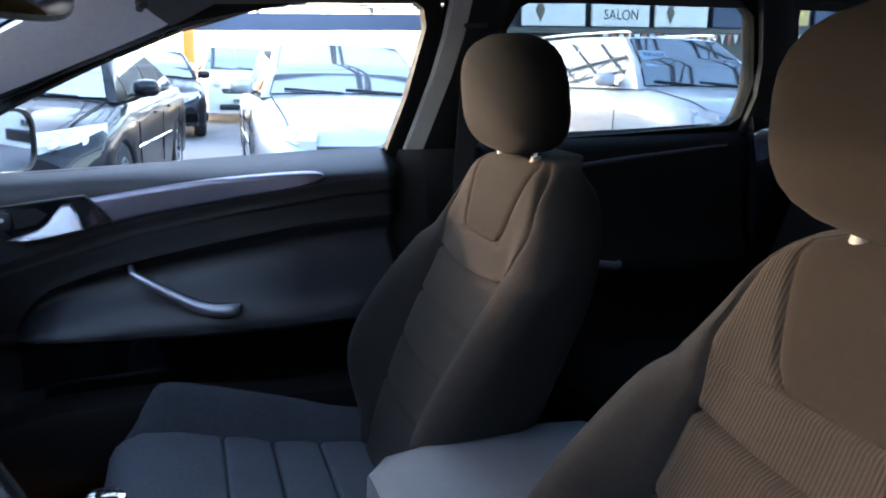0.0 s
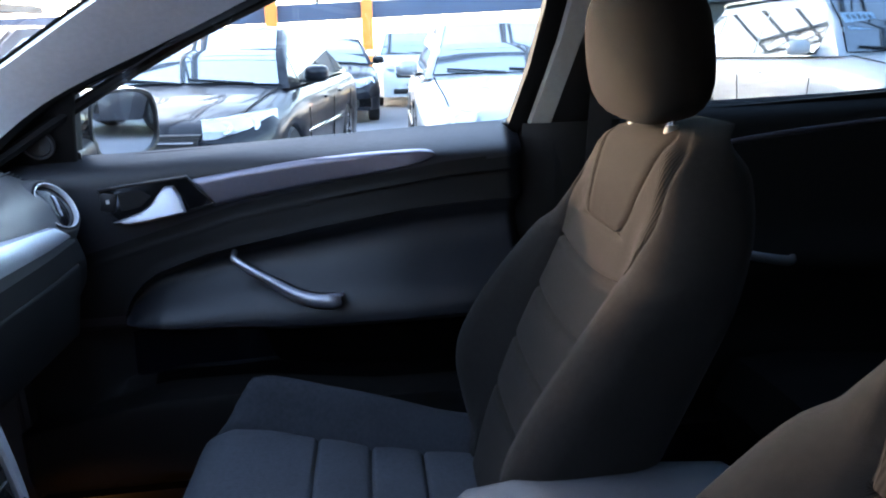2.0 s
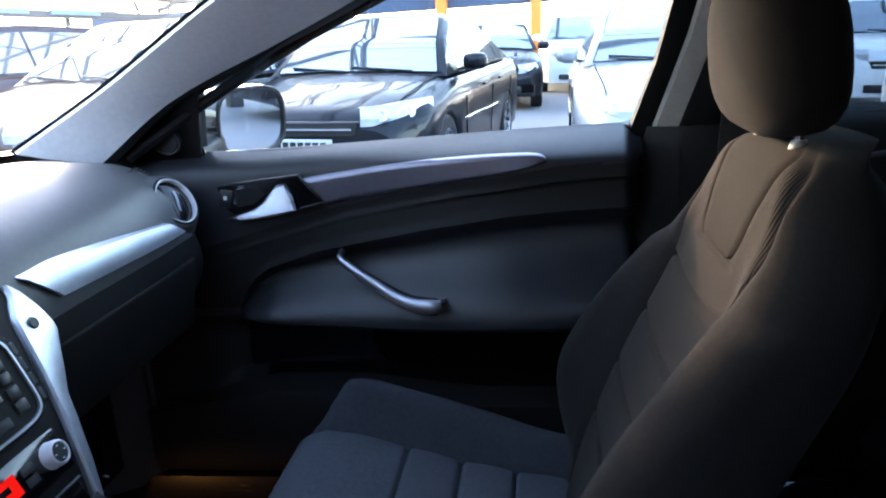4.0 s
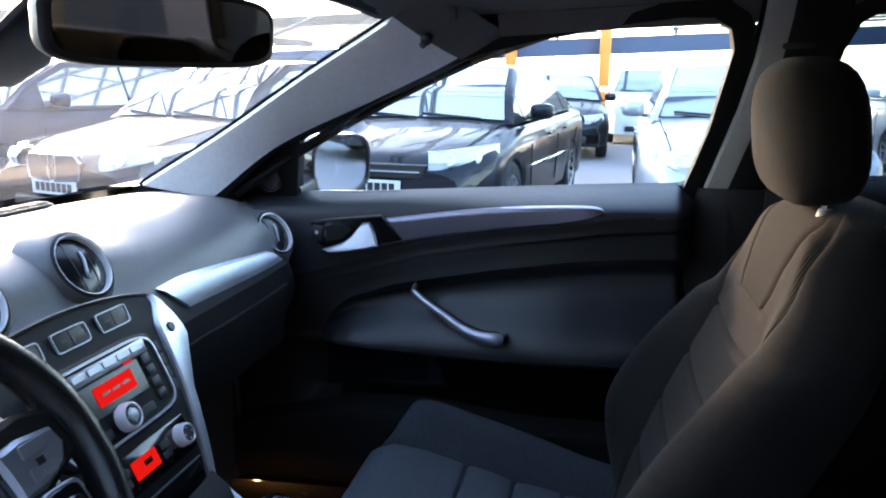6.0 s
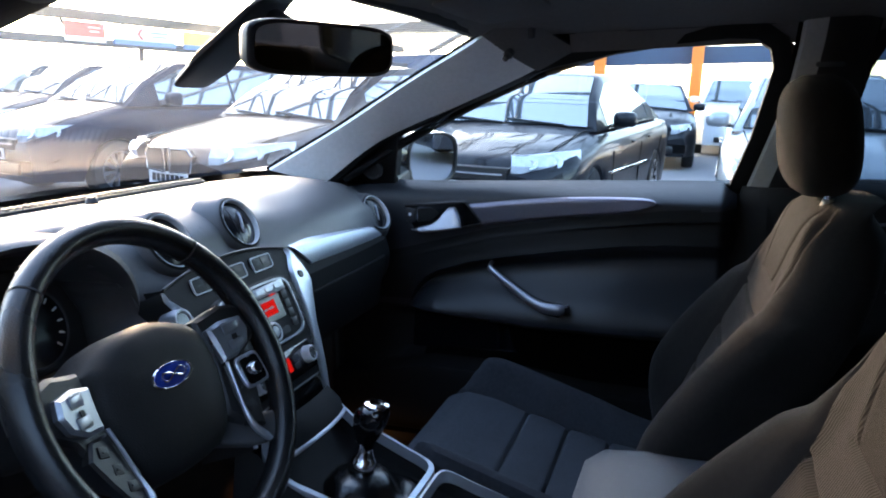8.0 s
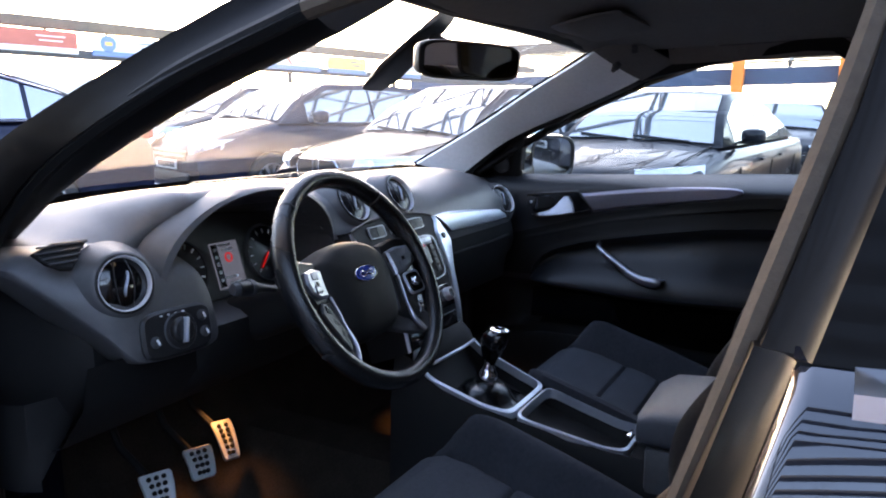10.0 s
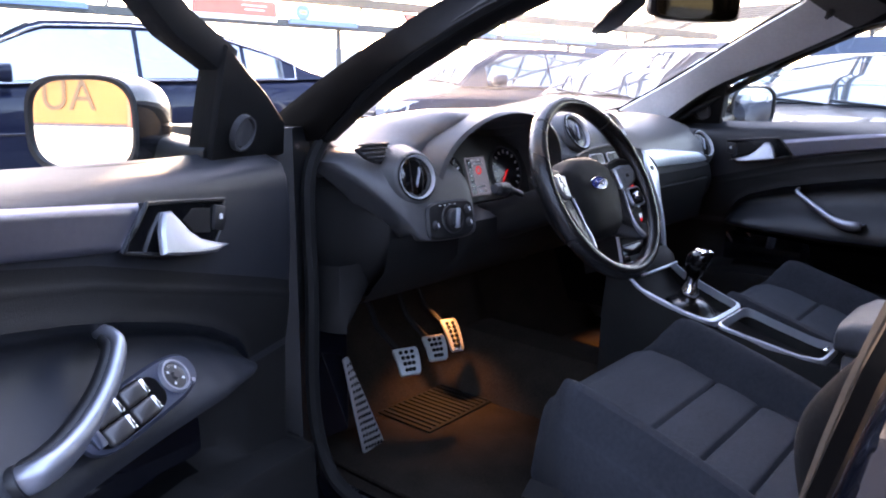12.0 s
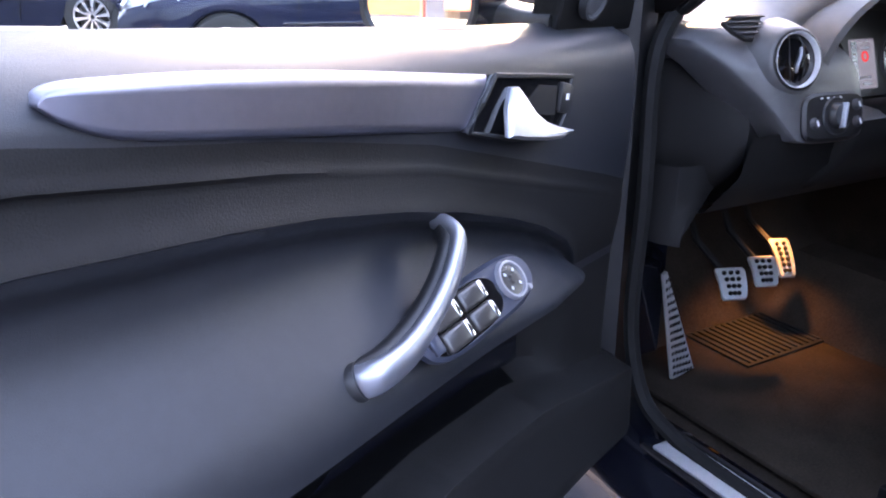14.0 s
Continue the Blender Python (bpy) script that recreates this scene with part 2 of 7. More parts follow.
def rbox(sx, sy, sz, bev=0.01, seg=2, m=None):
    """A box of full sizes with rounded edges."""
    bm = bmesh.new()
    bmesh.ops.create_cube(bm, size=1)
    bmesh.ops.transform(bm, matrix=Matrix.Diagonal((sx, sy, sz, 1)), verts=bm.verts[:])
    if bev:
        bmesh.ops.bevel(bm, geom=bm.edges[:], offset=min(bev, 0.45 * min(sx, sy, sz)), segments=seg, profile=0.5, affect="EDGES")
    return moved(bm, m) if m else bm


def slab(outline, to3, thick, bev=0.002):
    """A plate from a flat outline (u, v), laid by to3(u, v, w), w from 0 to thick, its front edge rounded."""
    n = len(outline)
    cu, cv = sum(p[0] for p in outline) / n, sum(p[1] for p in outline) / n

    def inset(d):
        res = []
        for i in range(n):
            (ax, ay), (bx, by), (cx, cy) = outline[i - 1], outline[i], outline[(i + 1) % n]
            e1, e2 = Vector((bx - ax, by - ay)), Vector((cx - bx, cy - by))
            nn = Vector((-(e1.normalized().y + e2.normalized().y), e1.normalized().x + e2.normalized().x))
            if nn.length < 1e-6:
                nn = Vector((cu - bx, cv - by))
            nn.normalize()
            if nn.dot(Vector((cu - bx, cv - by))) < 0 and n < 5:
                nn = -nn
            res.append((bx + nn.x * d * sgn, by + nn.y * d * sgn))
        return res
    area = sum(outline[i - 1][0] * outline[i][1] - outline[i][0] * outline[i - 1][1] for i in range(n))
    sgn = 1 if area > 0 else -1
    if n < 5:
        sgn = 1
    rows = [[to3(u, v, 0) for u, v in outline], [to3(u, v, thick - bev) for u, v in outline], [to3(u, v, thick) for u, v in inset(bev)]]
    return loft(rows, cu=True, caps=True)


def lathe(profile, n=24, m=None):
    """Turns (radius, height) pairs round z."""
    bm = loft([[(r * math.cos(2 * math.pi * i / n), r * math.sin(2 * math.pi * i / n), h) for i in range(n)] for r, h in profile], cu=True)
    return moved(bm, m) if m else bm


def facing(at, normal, up=(0, 0, 1)):
    """A pose whose z is normal and whose y is nearest up."""
    z = Vector(normal).normalized()
    x = Vector(up).cross(z).normalized()
    y = z.cross(x)
    return Matrix(((x.x, y.x, z.x, at[0]), (x.y, y.y, z.y, at[1]), (x.z, y.z, z.z, at[2]), (0, 0, 0, 1)))


def smoothstep(a, b, x):
    t = min(max((x - a) / (b - a), 0), 1)
    return t * t * (3 - 2 * t)


def lerp_table(table, x):
    """A straight-line table look-up on (x, value) pairs in rising x."""
    if x <= table[0][0]:
        return table[0][1]
    for (a, va), (b, vb) in zip(table, table[1:]):
        if x <= b:
            return va + (vb - va) * (x - a) / (b - a)
    return table[-1][1]



def soft_table(table, x):
    """A table look-up on (x, value) pairs in rising x, smooth through the pairs."""
    if x <= table[0][0]:
        return table[0][1]
    if x >= table[-1][0]:
        return table[-1][1]
    k = max(i for i in range(len(table) - 1) if table[i][0] <= x)
    (x1, y1), (x2, y2) = table[k], table[k + 1]
    (x0, y0), (x3, y3) = table[max(k - 1, 0)], table[min(k + 2, len(table) - 1)]
    h = x2 - x1
    m1 = (y2 - y0) / max(x2 - x0, 1e-6) * h
    m2 = (y3 - y1) / max(x3 - x1, 1e-6) * h
    t = (x - x1) / h
    return (2 * t ** 3 - 3 * t ** 2 + 1) * y1 + (t ** 3 - 2 * t ** 2 + t) * m1 + (3 * t ** 2 - 2 * t ** 3) * y2 + (t ** 3 - t ** 2) * m2


# ---- ground ----
ASPHALT = material("worn_asphalt", (0.17, 0.17, 0.18), 0.9, var=0.25, scale=1.2, bump=0.8, bump_scale=120)
bm = bmesh.new()
LOT = pose(0, 0, -0.029, math.degrees(math.atan(0.0394)), -math.degrees(math.atan(0.0046)))  # the lot rises gently ahead
bmesh.ops.create_grid(bm, x_segments=8, y_segments=8, size=400, matrix=LOT)
ground = tagged(part("ground", bm, ASPHALT), "light grey worn asphalt of the car lot", "ground", kind="structure")

# ---- the car's shell ----
BELT = 1.02


def glass_x(z):
    return 0.80 - 0.4 * (z - BELT)


OPENING = [(0.012, 1.006), (-0.022, 1.138), (-0.131, 1.174), (-0.236, 1.227), (-0.333, 1.264), (-0.411, 1.287), (-0.533, 1.310), (-0.649, 1.325),
           (-0.758, 1.334), (-0.811, 1.331), (-0.838, 1.312), (-0.847, 1.278), (-0.818, 1.139), (-0.782, 1.026)]
REAR_OPENING = [(-0.985, 1.032), (-1.000, 1.15), (-1.020, 1.27), (-1.040, 1.315), (-1.08, 1.336), (-1.30, 1.345), (-1.50, 1.342), (-1.575, 1.335), (-1.625, 1.30), (-1.690, 1.15), (-1.688, 1.07), (-1.66, 1.050)]
QUARTER_OPENING = [(-1.80, 1.07), (-1.80, 1.16), (-1.74, 1.29), (-1.73, 1.325), (-1.80, 1.335), (-2.20, 1.32), (-2.32, 1.28), (-2.42, 1.10), (-2.40, 1.075)]


def dense(loop, n=4):
    out = []
    for a, b in zip(loop, loop[1:] + loop[:1]):
        out += [(a[0] + (b[0] - a[0]) * i / n, a[1] + (b[1] - a[1]) * i / n) for i in range(n)]
    return out


def grow(loop, d):
    """The loop moved outwards by d."""
    n, res = len(loop), []
    area = sum(loop[i - 1][0] * loop[i][1] - loop[i][0] * loop[i - 1][1] for i in range(n))
    s = 1 if area > 0 else -1
    for i in range(n):
        a, b, c = (Vector(loop[k]) for k in (i - 1, i, (i + 1) % n))
        e1, e2 = (b - a).normalized(), (c - b).normalized()
        nn = Vector((e1.y + e2.y, -e1.x - e2.x))
        nn = nn.normalized() / max(0.5, math.cos(e1.angle(e2, 0) / 2))
        res.append((b.x + s * d * nn.x, b.y + s * d * nn.y))
    return res


def ring_frame(loop, inner, outer, x_in, x_out, put):
    """A rounded frame between the loop grown by inner and by outer, from x_in to x_out off the glass plane."""
    a, b, m = grow(loop, inner), grow(loop, outer), grow(loop, (inner + outer) / 2)
    rows = [[put(glass_x(z) + x_out, y, z) for y, z in a], [put(glass_x(z) + x_in, y, z) for y, z in a], [put(glass_x(z) + x_in - 0.004, y, z) for y, z in m],
            [put(glass_x(z) + x_in, y, z) for y, z in b], [put(glass_x(z) + x_out, y, z) for y, z in b]]
    return loft(rows, cu=True, cv=True)


def pane(loop, put, off=0.0, thick=0.004, over=0.008):
    g = grow(loop, over)
    return loft([[put(glass_x(z) + off, y, z) for y, z in g], [put(glass_x(z) + off + thick, y, z) for y, z in g]], cu=True, caps=True)


def show_pane(ob):
    ob.visible_shadow = False
    return ob


car = thing("estate_car", "black estate car with its driver's door open", "car")
W_EDGE = [(0.672, 0.297, 1.050), (0.653, 0.10, 1.150), (0.597, -0.10, 1.253), (0.530, -0.285, 1.338)]
D_EDGE = [(0.712, 0.138, 1.020), (0.742, -0.030, 1.120), (0.729, -0.211, 1.209), (0.698, -0.372, 1.273)]
O_EDGE = [(0.755, 0.300, 1.030), (0.790, 0.02, 1.148), (0.752, -0.17, 1.240), (0.698, -0.33, 1.318), (0.672, -0.46, 1.362)]
SIDE = [(0.34, 0.86), (0.42, 0.905), (0.60, 0.935), (0.72, 0.944), (0.80, 0.943), (0.86, 0.936), (0.92, 0.921), (0.97, 0.900), (1.00, 0.881), (1.02, 0.866)]


def skin_x(z):
    return lerp_table(SIDE, z)


JAMB = [(0.36, -0.63), (0.42, -0.66), (0.55, -0.685), (0.70, -0.712), (0.853, -0.750), (0.95, -0.782), (1.06, -0.815), (1.217, -0.862), (1.30, -0.874), (1.40, -0.880)]
jamb = lambda z: lerp_table(JAMB, z)
for s in (1, -1):
    q = lambda p, dx=0, dy=0, dz=0: (s * (p[0] + dx), p[1] + dy, p[2] + dz)
    w, d, o = curve(W_EDGE + [(0.500, -0.37, 1.388)], 18), curve(([D_EDGE[0], (0.724, -0.004, 1.126)] + D_EDGE[2:] if s > 0 else D_EDGE) + [(0.660, -0.46, 1.322)], 18), curve(O_EDGE, 18)
    rows = []
    for k, (a, b) in enumerate(zip(w, d)):
        t = (w[min(k + 1, 17)] - w[max(k - 1, 0)]).normalized()
        n = t.cross(b - a).normalized()
        n = n if n.x < 0 else -n
        row = [q(a, 0.012, 0.01, 0.004)]
        for g in range(9):
            f = g / 8
            p = a.lerp(b, f) + n * (0.007 if s > 0 else 0.036) * (math.sin(math.pi * f ** 1.15) ** 0.75 if 0 < f < 1 else 0)
            row.append(q(p))
        rows.append(row + [q(b, 0.012, 0, 0.004)])
    cut = 8 if s > 0 else 5
    part("a_pillar_lip", loft([r[cut:] for r in rows[:14]]), RUBBER, car, "black rubber lip beside the pillar trim")
    part("a_pillar_trim", loft([r[:cut + 1] for r in rows[:14]]), PILLAR, car, "light grey plastic windscreen pillar trim")
    if s > 0:
        rim = curve([(glass_x(z) - 0.006, y, z) for y, z in ((0.185, 1.030), (0.055, 1.134), (-0.12, 1.204), (-0.32, 1.292))], 14)
        part("pillar_seal_band", loft([[b, b.lerp(e, 0.5) - Vector((0.004, 0, 0)), e, e + Vector((0.012, 0, 0))] for b, e in zip(d[:14], rim)]), RUBBER, car, "black seal band between pillar trim and door")
    part("headliner_corner", loft(rows[13:]), LINING, car, "grey felt corner of the headliner")
    rows = []
    for a, b, c in zip(w, d, o):
        rows.append([q(a, 0.010, 0.02, 0.004), q(c, -0.03, 0.016, 0.0), q(c, -0.006, 0.004, 0.0), q(c), q(c, 0.0, -0.012, -0.014), q(b, 0.035, -0.006, 0.0), q(b, 0.016, 0, 0.004)])
    part("a_pillar", loft(rows, cu=True, caps=True), PILLARPAINT, car, "black painted windscreen pillar")
    part("front_door_seal", tube(curve([q(p, 0.022, -0.014, 0.006) for p in D_EDGE], 20), 0.011, 8, 1.0, (1, 0, 0)), RUBBER, car, "black rubber door seal beside the pillar")
    seal = curve([q((0.698, -0.372, 1.273), 0.022, -0.014, 0.006), q((0.680, -0.60, 1.335)), q((0.672, -0.80, 1.352)), q((0.69, -0.862, 1.33)), q((0.715, -0.87, 1.26)), q((0.795, -0.806, 1.03)), q((0.80, -0.738, 0.80)), q((0.80, -0.672, 0.50)), q((0.795, -0.60, 0.40))], 40)
    part("door_seal", tube(seal, 0.011, 8, 1.0, (1, 0, 0)), SEAL, car, "door seal, browned as if sunlit")
    low = curve([q((0.727, 0.137, 1.03)), q((0.775, 0.128, 0.95)), q((0.785, 0.115, 0.75)), q((0.785, 0.120, 0.55)), q((0.785, 0.085, 0.44)), q((0.785, 0.02, 0.40)), q((0.785, -0.12, 0.386)), q((0.785, -0.70, 0.39))], 40)
    part("door_seal", tube(low, 0.013, 8, 1.0, (1, 0, 0)), RUBBER, car, "black rubber door seal")
    # hinge post in front of the door opening
    post = [[q((0.735, 0.17, z)), q((0.80, 0.135, z)), q((0.86, 0.165, z)), q((0.90, 0.23, z)), q((0.90, 0.40, z)), q((0.70, 0.40, z))] for z in (0.34, 0.45, 0.6, 0.8, 1.0, 1.045)]
    part("hinge_post", loft(post, cu=True, caps=True), HARD, car, "black painted door hinge post")
    # B-pillar: outer skin and inner trim
    rows, trim, low_trim = [], [], []
    for z in (1.03, 1.10, 1.18, 1.26, 1.32, 1.37):
        f, b, x = jamb(z) - 0.004, -0.990 - 0.10 * (z - 1.02), glass_x(z)
        rows.append([q((x - 0.012, f, z)), q((x + 0.022, f - 0.004, z)), q((x + 0.030, f - 0.025, z)), q((x + 0.046, f - 0.034, z)), q((x + 0.046, b + 0.01, z)), q((x - 0.012, b, z))])
        trim.append([q((x - 0.008, f - 0.006, z)), q((x - 0.022, f - 0.014, z)), q((x - 0.030, f - 0.05, z)), q((x - 0.030, b + 0.03, z)), q((x - 0.014, b + 0.004, z))])
    part("b_pillar", loft(rows, cu=True, caps=True), PILLARPAINT, car, "black outer centre pillar")
    bt = loft(trim)
    for fc in bt.faces:
        fc.material_index = 1 if abs(fc.calc_center_median().y - jamb(fc.calc_center_median().z)) > 0.075 else 0
    part("b_pillar_trim", bt, [PILLAR_B, HARD], car, "centre pillar trim in light grey plastic darkened as in shade")
    for z in (0.36, 0.45, 0.55, 0.7, 0.85, 0.95, 1.031):
        f = jamb(z)
        low_trim.append([q((0.805, f, z)), q((0.780, f - 0.004, z)), q((0.757, f - 0.04, z)), q((0.745, f - 0.10, z)), q((0.745, f - 0.18, z)), q((0.80, f - 0.20, z))])
    part("b_pillar_lower_trim", loft(low_trim), HARDM, car, "black lower centre pillar trim")
    jam = []
    for z in (0.36, 0.45, 0.55, 0.7, 0.85, 0.95, 1.0, 1.03):
        f = jamb(z)
        up = smoothstep(0.88, 1.03, z)
        xa, xb, xc = (lo + (glass_x(z) + hi - lo) * up for lo, hi in ((0.845, 0.022), (0.858, 0.030), (0.900, 0.045)))
        jam.append([q((0.800 - 0.016 * up, f + 0.002, z)), q((xa, f - 0.004, z)), q((xb, f - 0.022, z)), q((xc, f - 0.030, z)), q((xc, f - 0.10, z)), q((0.80 - 0.016 * up, f - 0.12, z))])
    part("door_jamb", loft(jam, cu=True, caps=True), PILLARPAINT, car, "black painted door jamb")
    belt = [q((0.690, -0.945, 1.29)), q((0.715, -0.945, 1.15)), q((0.735, -0.935, 0.95)), q((0.735, -0.91, 0.55))]
    part("seat_belt", loft([[(p[0] - s * 0.012, p[1] + 0.022, p[2]), (p[0] - s * 0.012, p[1] - 0.022, p[2]), (p[0] - s * 0.010, p[1] - 0.022, p[2]), (p[0] - s * 0.010, p[1] + 0.022, p[2])] for p in curve(belt, 12)], cu=True, caps=True), material("belt_webbing", (0.02, 0.02, 0.021), 0.8, bump=0.6), car, "black seat belt webbing")
    part("belt_guide", rbox(0.016, 0.055, 0.03, 0.006, 2, pose(s * 0.672, -0.945, 1.290)), GREYPL, car, "grey plastic belt guide")
    # C-pillar and rear quarter
    rows = []
    for z in (1.03, 1.12, 1.20, 1.28, 1.34, 1.37):
        f = lerp_table([(1.03, -1.69), (1.15, -1.70), (1.30, -1.635), (1.37, -1.60)], z)
        b = lerp_table([(1.03, -1.79), (1.16, -1.79), (1.30, -1.73), (1.37, -1.70)], z)
        x = glass_x(z)
        rows.append([q((x - 0.03, f, z)), q((x + 0.04, f, z)), q((x + 0.04, b, z)), q((x - 0.03, b, z)), q((x - 0.045, (f + b) / 2, z))])
    part("c_pillar", loft(rows, cu=True, caps=True), GREYPL, car, "dark grey rear pillar trim")
    part("quarter_frame", ring_frame(QUARTER_OPENING, 0.0, 0.05, -0.03, 0.02, lambda x, y, z: (s * x, y, z)), GREYPL, car)
    part("quarter_window", pane(QUARTER_OPENING, lambda x, y, z: (s * x, y, z)), PRIVACY, car, "tinted rear quarter window glass", smooth=False)
    rows = [[q((0.70, y, 0.35)), q((skin_x(0.5) - 0.01, y, 0.45)), q((skin_x(0.75), y, 0.75)), q((skin_x(0.95), y, 0.95)), q((0.83, y, 1.07)), q((0.74, y, 1.07)), q((0.70, y, 0.9))] for y in (-1.70, -1.9, -2.2, -2.5, -2.75)]
    part("rear_quarter", loft(rows, cu=True, caps=True), PAINT, car)
    # sill with its tread strip
    rows = [[q((0.70, y, 0.33)), q((0.725, y, 0.372)), q((0.80, y, 0.382)), q((0.86, y, 0.36)), q((0.90, y, 0.30)), q((0.89, y, 0.20)), q((0.70, y, 0.20))] for y in (0.40, 0.10, -0.4, -0.8, -1.7)]
    part("sill", loft(rows, cu=True, caps=True), PAINT, car, "black painted door sill")
    part("tread_strip", rbox(0.055, 0.50, 0.006, 0.002, 2, pose(s * 0.793, -0.235, 0.386)), BRUSH, car, "brushed metal sill tread strip")
    part("tread_strip_border", merge(*[rbox(0.010, 0.53, 0.007, 0.002, 1, pose(s * (0.793 + k * 0.036), -0.235, 0.385)) for k in (-1, 1)]), HARD, car)
    part("tread_emblem", merge(*[rbox(0.024, 0.016, 0.002, 0.0005, 1, pose(s * 0.793, -0.16 - 0.024 * k, 0.3895)) for k in range(6)]), HARD, car, "dark plain lettering blocks on the tread strip")
    # front wing and bonnet edge
    rows = [[q((0.60, y, 1.00 - 0.11 * (y - 0.25) ** 2)), q((0.80, y, 1.0 - 0.12 * (y - 0.2) ** 2)), q((0.90 - 0.05 * max(y - 0.6, 0), y, 0.92 - 0.11 * (y - 0.2) ** 2)), q((0.93 - 0.06 * max(y - 0.6, 0), y, 0.75)), q((0.90 - 0.06 * max(y - 0.6, 0), y, 0.40)), q((0.60, y, 0.40))] for y in (0.235, 0.5, 0.8, 1.1, 1.35)]
    part("front_wing", loft(rows, cu=True, caps=True), PAINT, car, "black painted front wing")

rows = []
for y in (0.42, 0.7, 1.0, 1.3, 1.5, 1.56):
    rows.append([(x, y, 0.985 - 0.10 * (y - 0.25) ** 2 + 0.035 * (1 - (x / 0.75) ** 2)) for x in [0.70 * k / 6 for k in range(-6, 7)]])
part("bonnet", loft(rows + [[(p[0], p[1], p[2] - 0.3) for p in rows[-1]]]), PAINT, car, "black painted bonnet")


nose = []
for z, yb, hw in ((0.20, 1.72, 0.84), (0.24, 1.80, 0.88), (0.34, 1.86, 0.91), (0.46, 1.88, 0.92), (0.58, 1.86, 0.915), (0.68, 1.80, 0.90), (0.76, 1.70, 0.86), (0.82, 1.56, 0.78), (0.845, 1.40, 0.70)):
    nose.append([(hw * k / 10, yb - 0.34 * abs(k / 10) ** 3, z + 0.02 * (1 - (k / 10) ** 2)) for k in range(-10, 11)])
part("front_bumper", loft(nose), PAINT, car, "black painted rounded nose")
tail = [[(hw * k / 10, yb + 0.20 * abs(k / 10) ** 4, z) for k in range(-10, 11)] for z, yb, hw in ((0.24, -2.70, 0.80), (0.30, -2.84, 0.86), (0.45, -2.90, 0.89), (0.58, -2.88, 0.89), (0.64, -2.78, 0.86))]
part("rear_bumper", loft(tail), PAINT, car, "black painted rear bumper")


def screen_pt(u, v):
    """The windscreen: u from -1 to 1 across, v from 0 (bottom) to 1."""
    e = curve(W_EDGE, 21)[min(int(v * 20), 20)]
    return Vector((u * (e.x + 0.004), e.y + 0.012 + (0.13 - 0.06 * v) * (1 - u * u), e.z + 0.008 + 0.025 * v * (1 - u * u)))


WS = [[screen_pt(u / 10, v / 20) for u in range(-10, 11)] for v in range(21)]
show_pane(part("windscreen", loft(WS), SCREEN, car, "slightly dusty windscreen glass"))
part("screen_border", loft([[p + Vector((0, -0.003, -0.002)) for p in WS[-1]], [p + Vector((0, -0.028, 0.008)) for p in WS[-1]]]), RUBBER, car)
part("scuttle", loft([[Vector((1.06 * p.x, p.y + 0.02, p.z - 0.012)) for p in WS[0]], [Vector((1.06 * p.x, p.y + 0.17, 0.985)) for p in WS[0]], [Vector((1.06 * p.x, p.y + 0.17, 0.9)) for p in WS[0]]]), HARD, car)

# roof: lining inside, black skin outside
lin, top = [], []
for y, xe, ze, zc in ((-0.262, 0.528, 1.342, 1.366), (-0.32, 0.575, 1.345, 1.385), (-0.45, 0.62, 1.350, 1.400), (-0.75, 0.655, 1.358, 1.412), (-1.2, 0.655, 1.362, 1.412), (-1.8, 0.65, 1.352, 1.40), (-2.4, 0.62, 1.33, 1.37), (-2.6, 0.60, 1.30, 1.34)):
    bow = 0.07 if y > -0.27 else (0.04 if y > -0.35 else 0)
    lin.append([(xe * u / 8, y + bow * (1 - (u / 8) ** 2), ze + (zc - ze) * (1 - abs(u / 8) ** 3)) for u in range(-8, 9)])
    top.append([((xe + 0.045) * u / 8, y + bow * (1 - (u / 8) ** 2), ze + 0.018 + (zc + 0.03 - ze) * (1 - abs(u / 8) ** 2.4)) for u in range(-8, 9)])
tagged(part("ceiling", loft(lin), LINING), "light grey felt headliner of the car", "headliner", kind="structure")
part("roof_skin", loft(top), PAINT, car, "black painted roof")
for s in (1, -1):
    part("roof_rail_trim", loft([[(s * (p[0][0] if s < 0 else p[0][0]) * (-1), p[0][1], p[0][2] - 0.001), (s * (abs(p[0][0]) + 0.026), p[0][1], p[0][2] - 0.036), (s * (abs(p[0][0]) + 0.045), p[0][1], p[0][2] - 0.018), (s * (abs(p[0][0]) + 0.047), p[0][1], p[0][2] + 0.02)] for p in lin[2:]]), LINING, car)

# tail, floor and firewall
rows = [[(x, y, z) for x in (-0.74, -0.4, 0, 0.4, 0.74)] for y, z in ((-2.74, 0.35), (-2.78, 0.7), (-2.76, 1.06))]
part("tailgate", loft(rows), HARD, car)
part("rear_window", loft([[(x * (1 - 0.18 * v), -2.74 + 0.20 * v - 0.05 * (1 - (x / 0.66) ** 2), 1.07 + 0.26 * v) for x in (-0.66, -0.33, 0, 0.33, 0.66)] for v in (0, 0.5, 1)]), PRIVACY, car, "tinted sloping rear window glass")
rows = []
for y, z in ((0.50, 0.62), (0.46, 0.50), (0.41, 0.38), (0.35, 0.318), (0.0, 0.31), (-0.5, 0.31), (-0.62, 0.33), (-0.70, 0.33), (-0.78, 0.30), (-1.3, 0.30), (-1.42, 0.36), (-2.7, 0.42)):
    rows.append([(-0.74, y, z + 0.03)] + [(x, y, z + 0.16 * math.exp(-(x / 0.13) ** 4)) for x in [0.70 * k / 12 for k in range(-12, 13)]] + [(0.74, y, z + 0.03)])
tagged(part("floor", loft(rows), CARPET), "dark brown-black carpet of the footwells", "carpet", kind="structure")
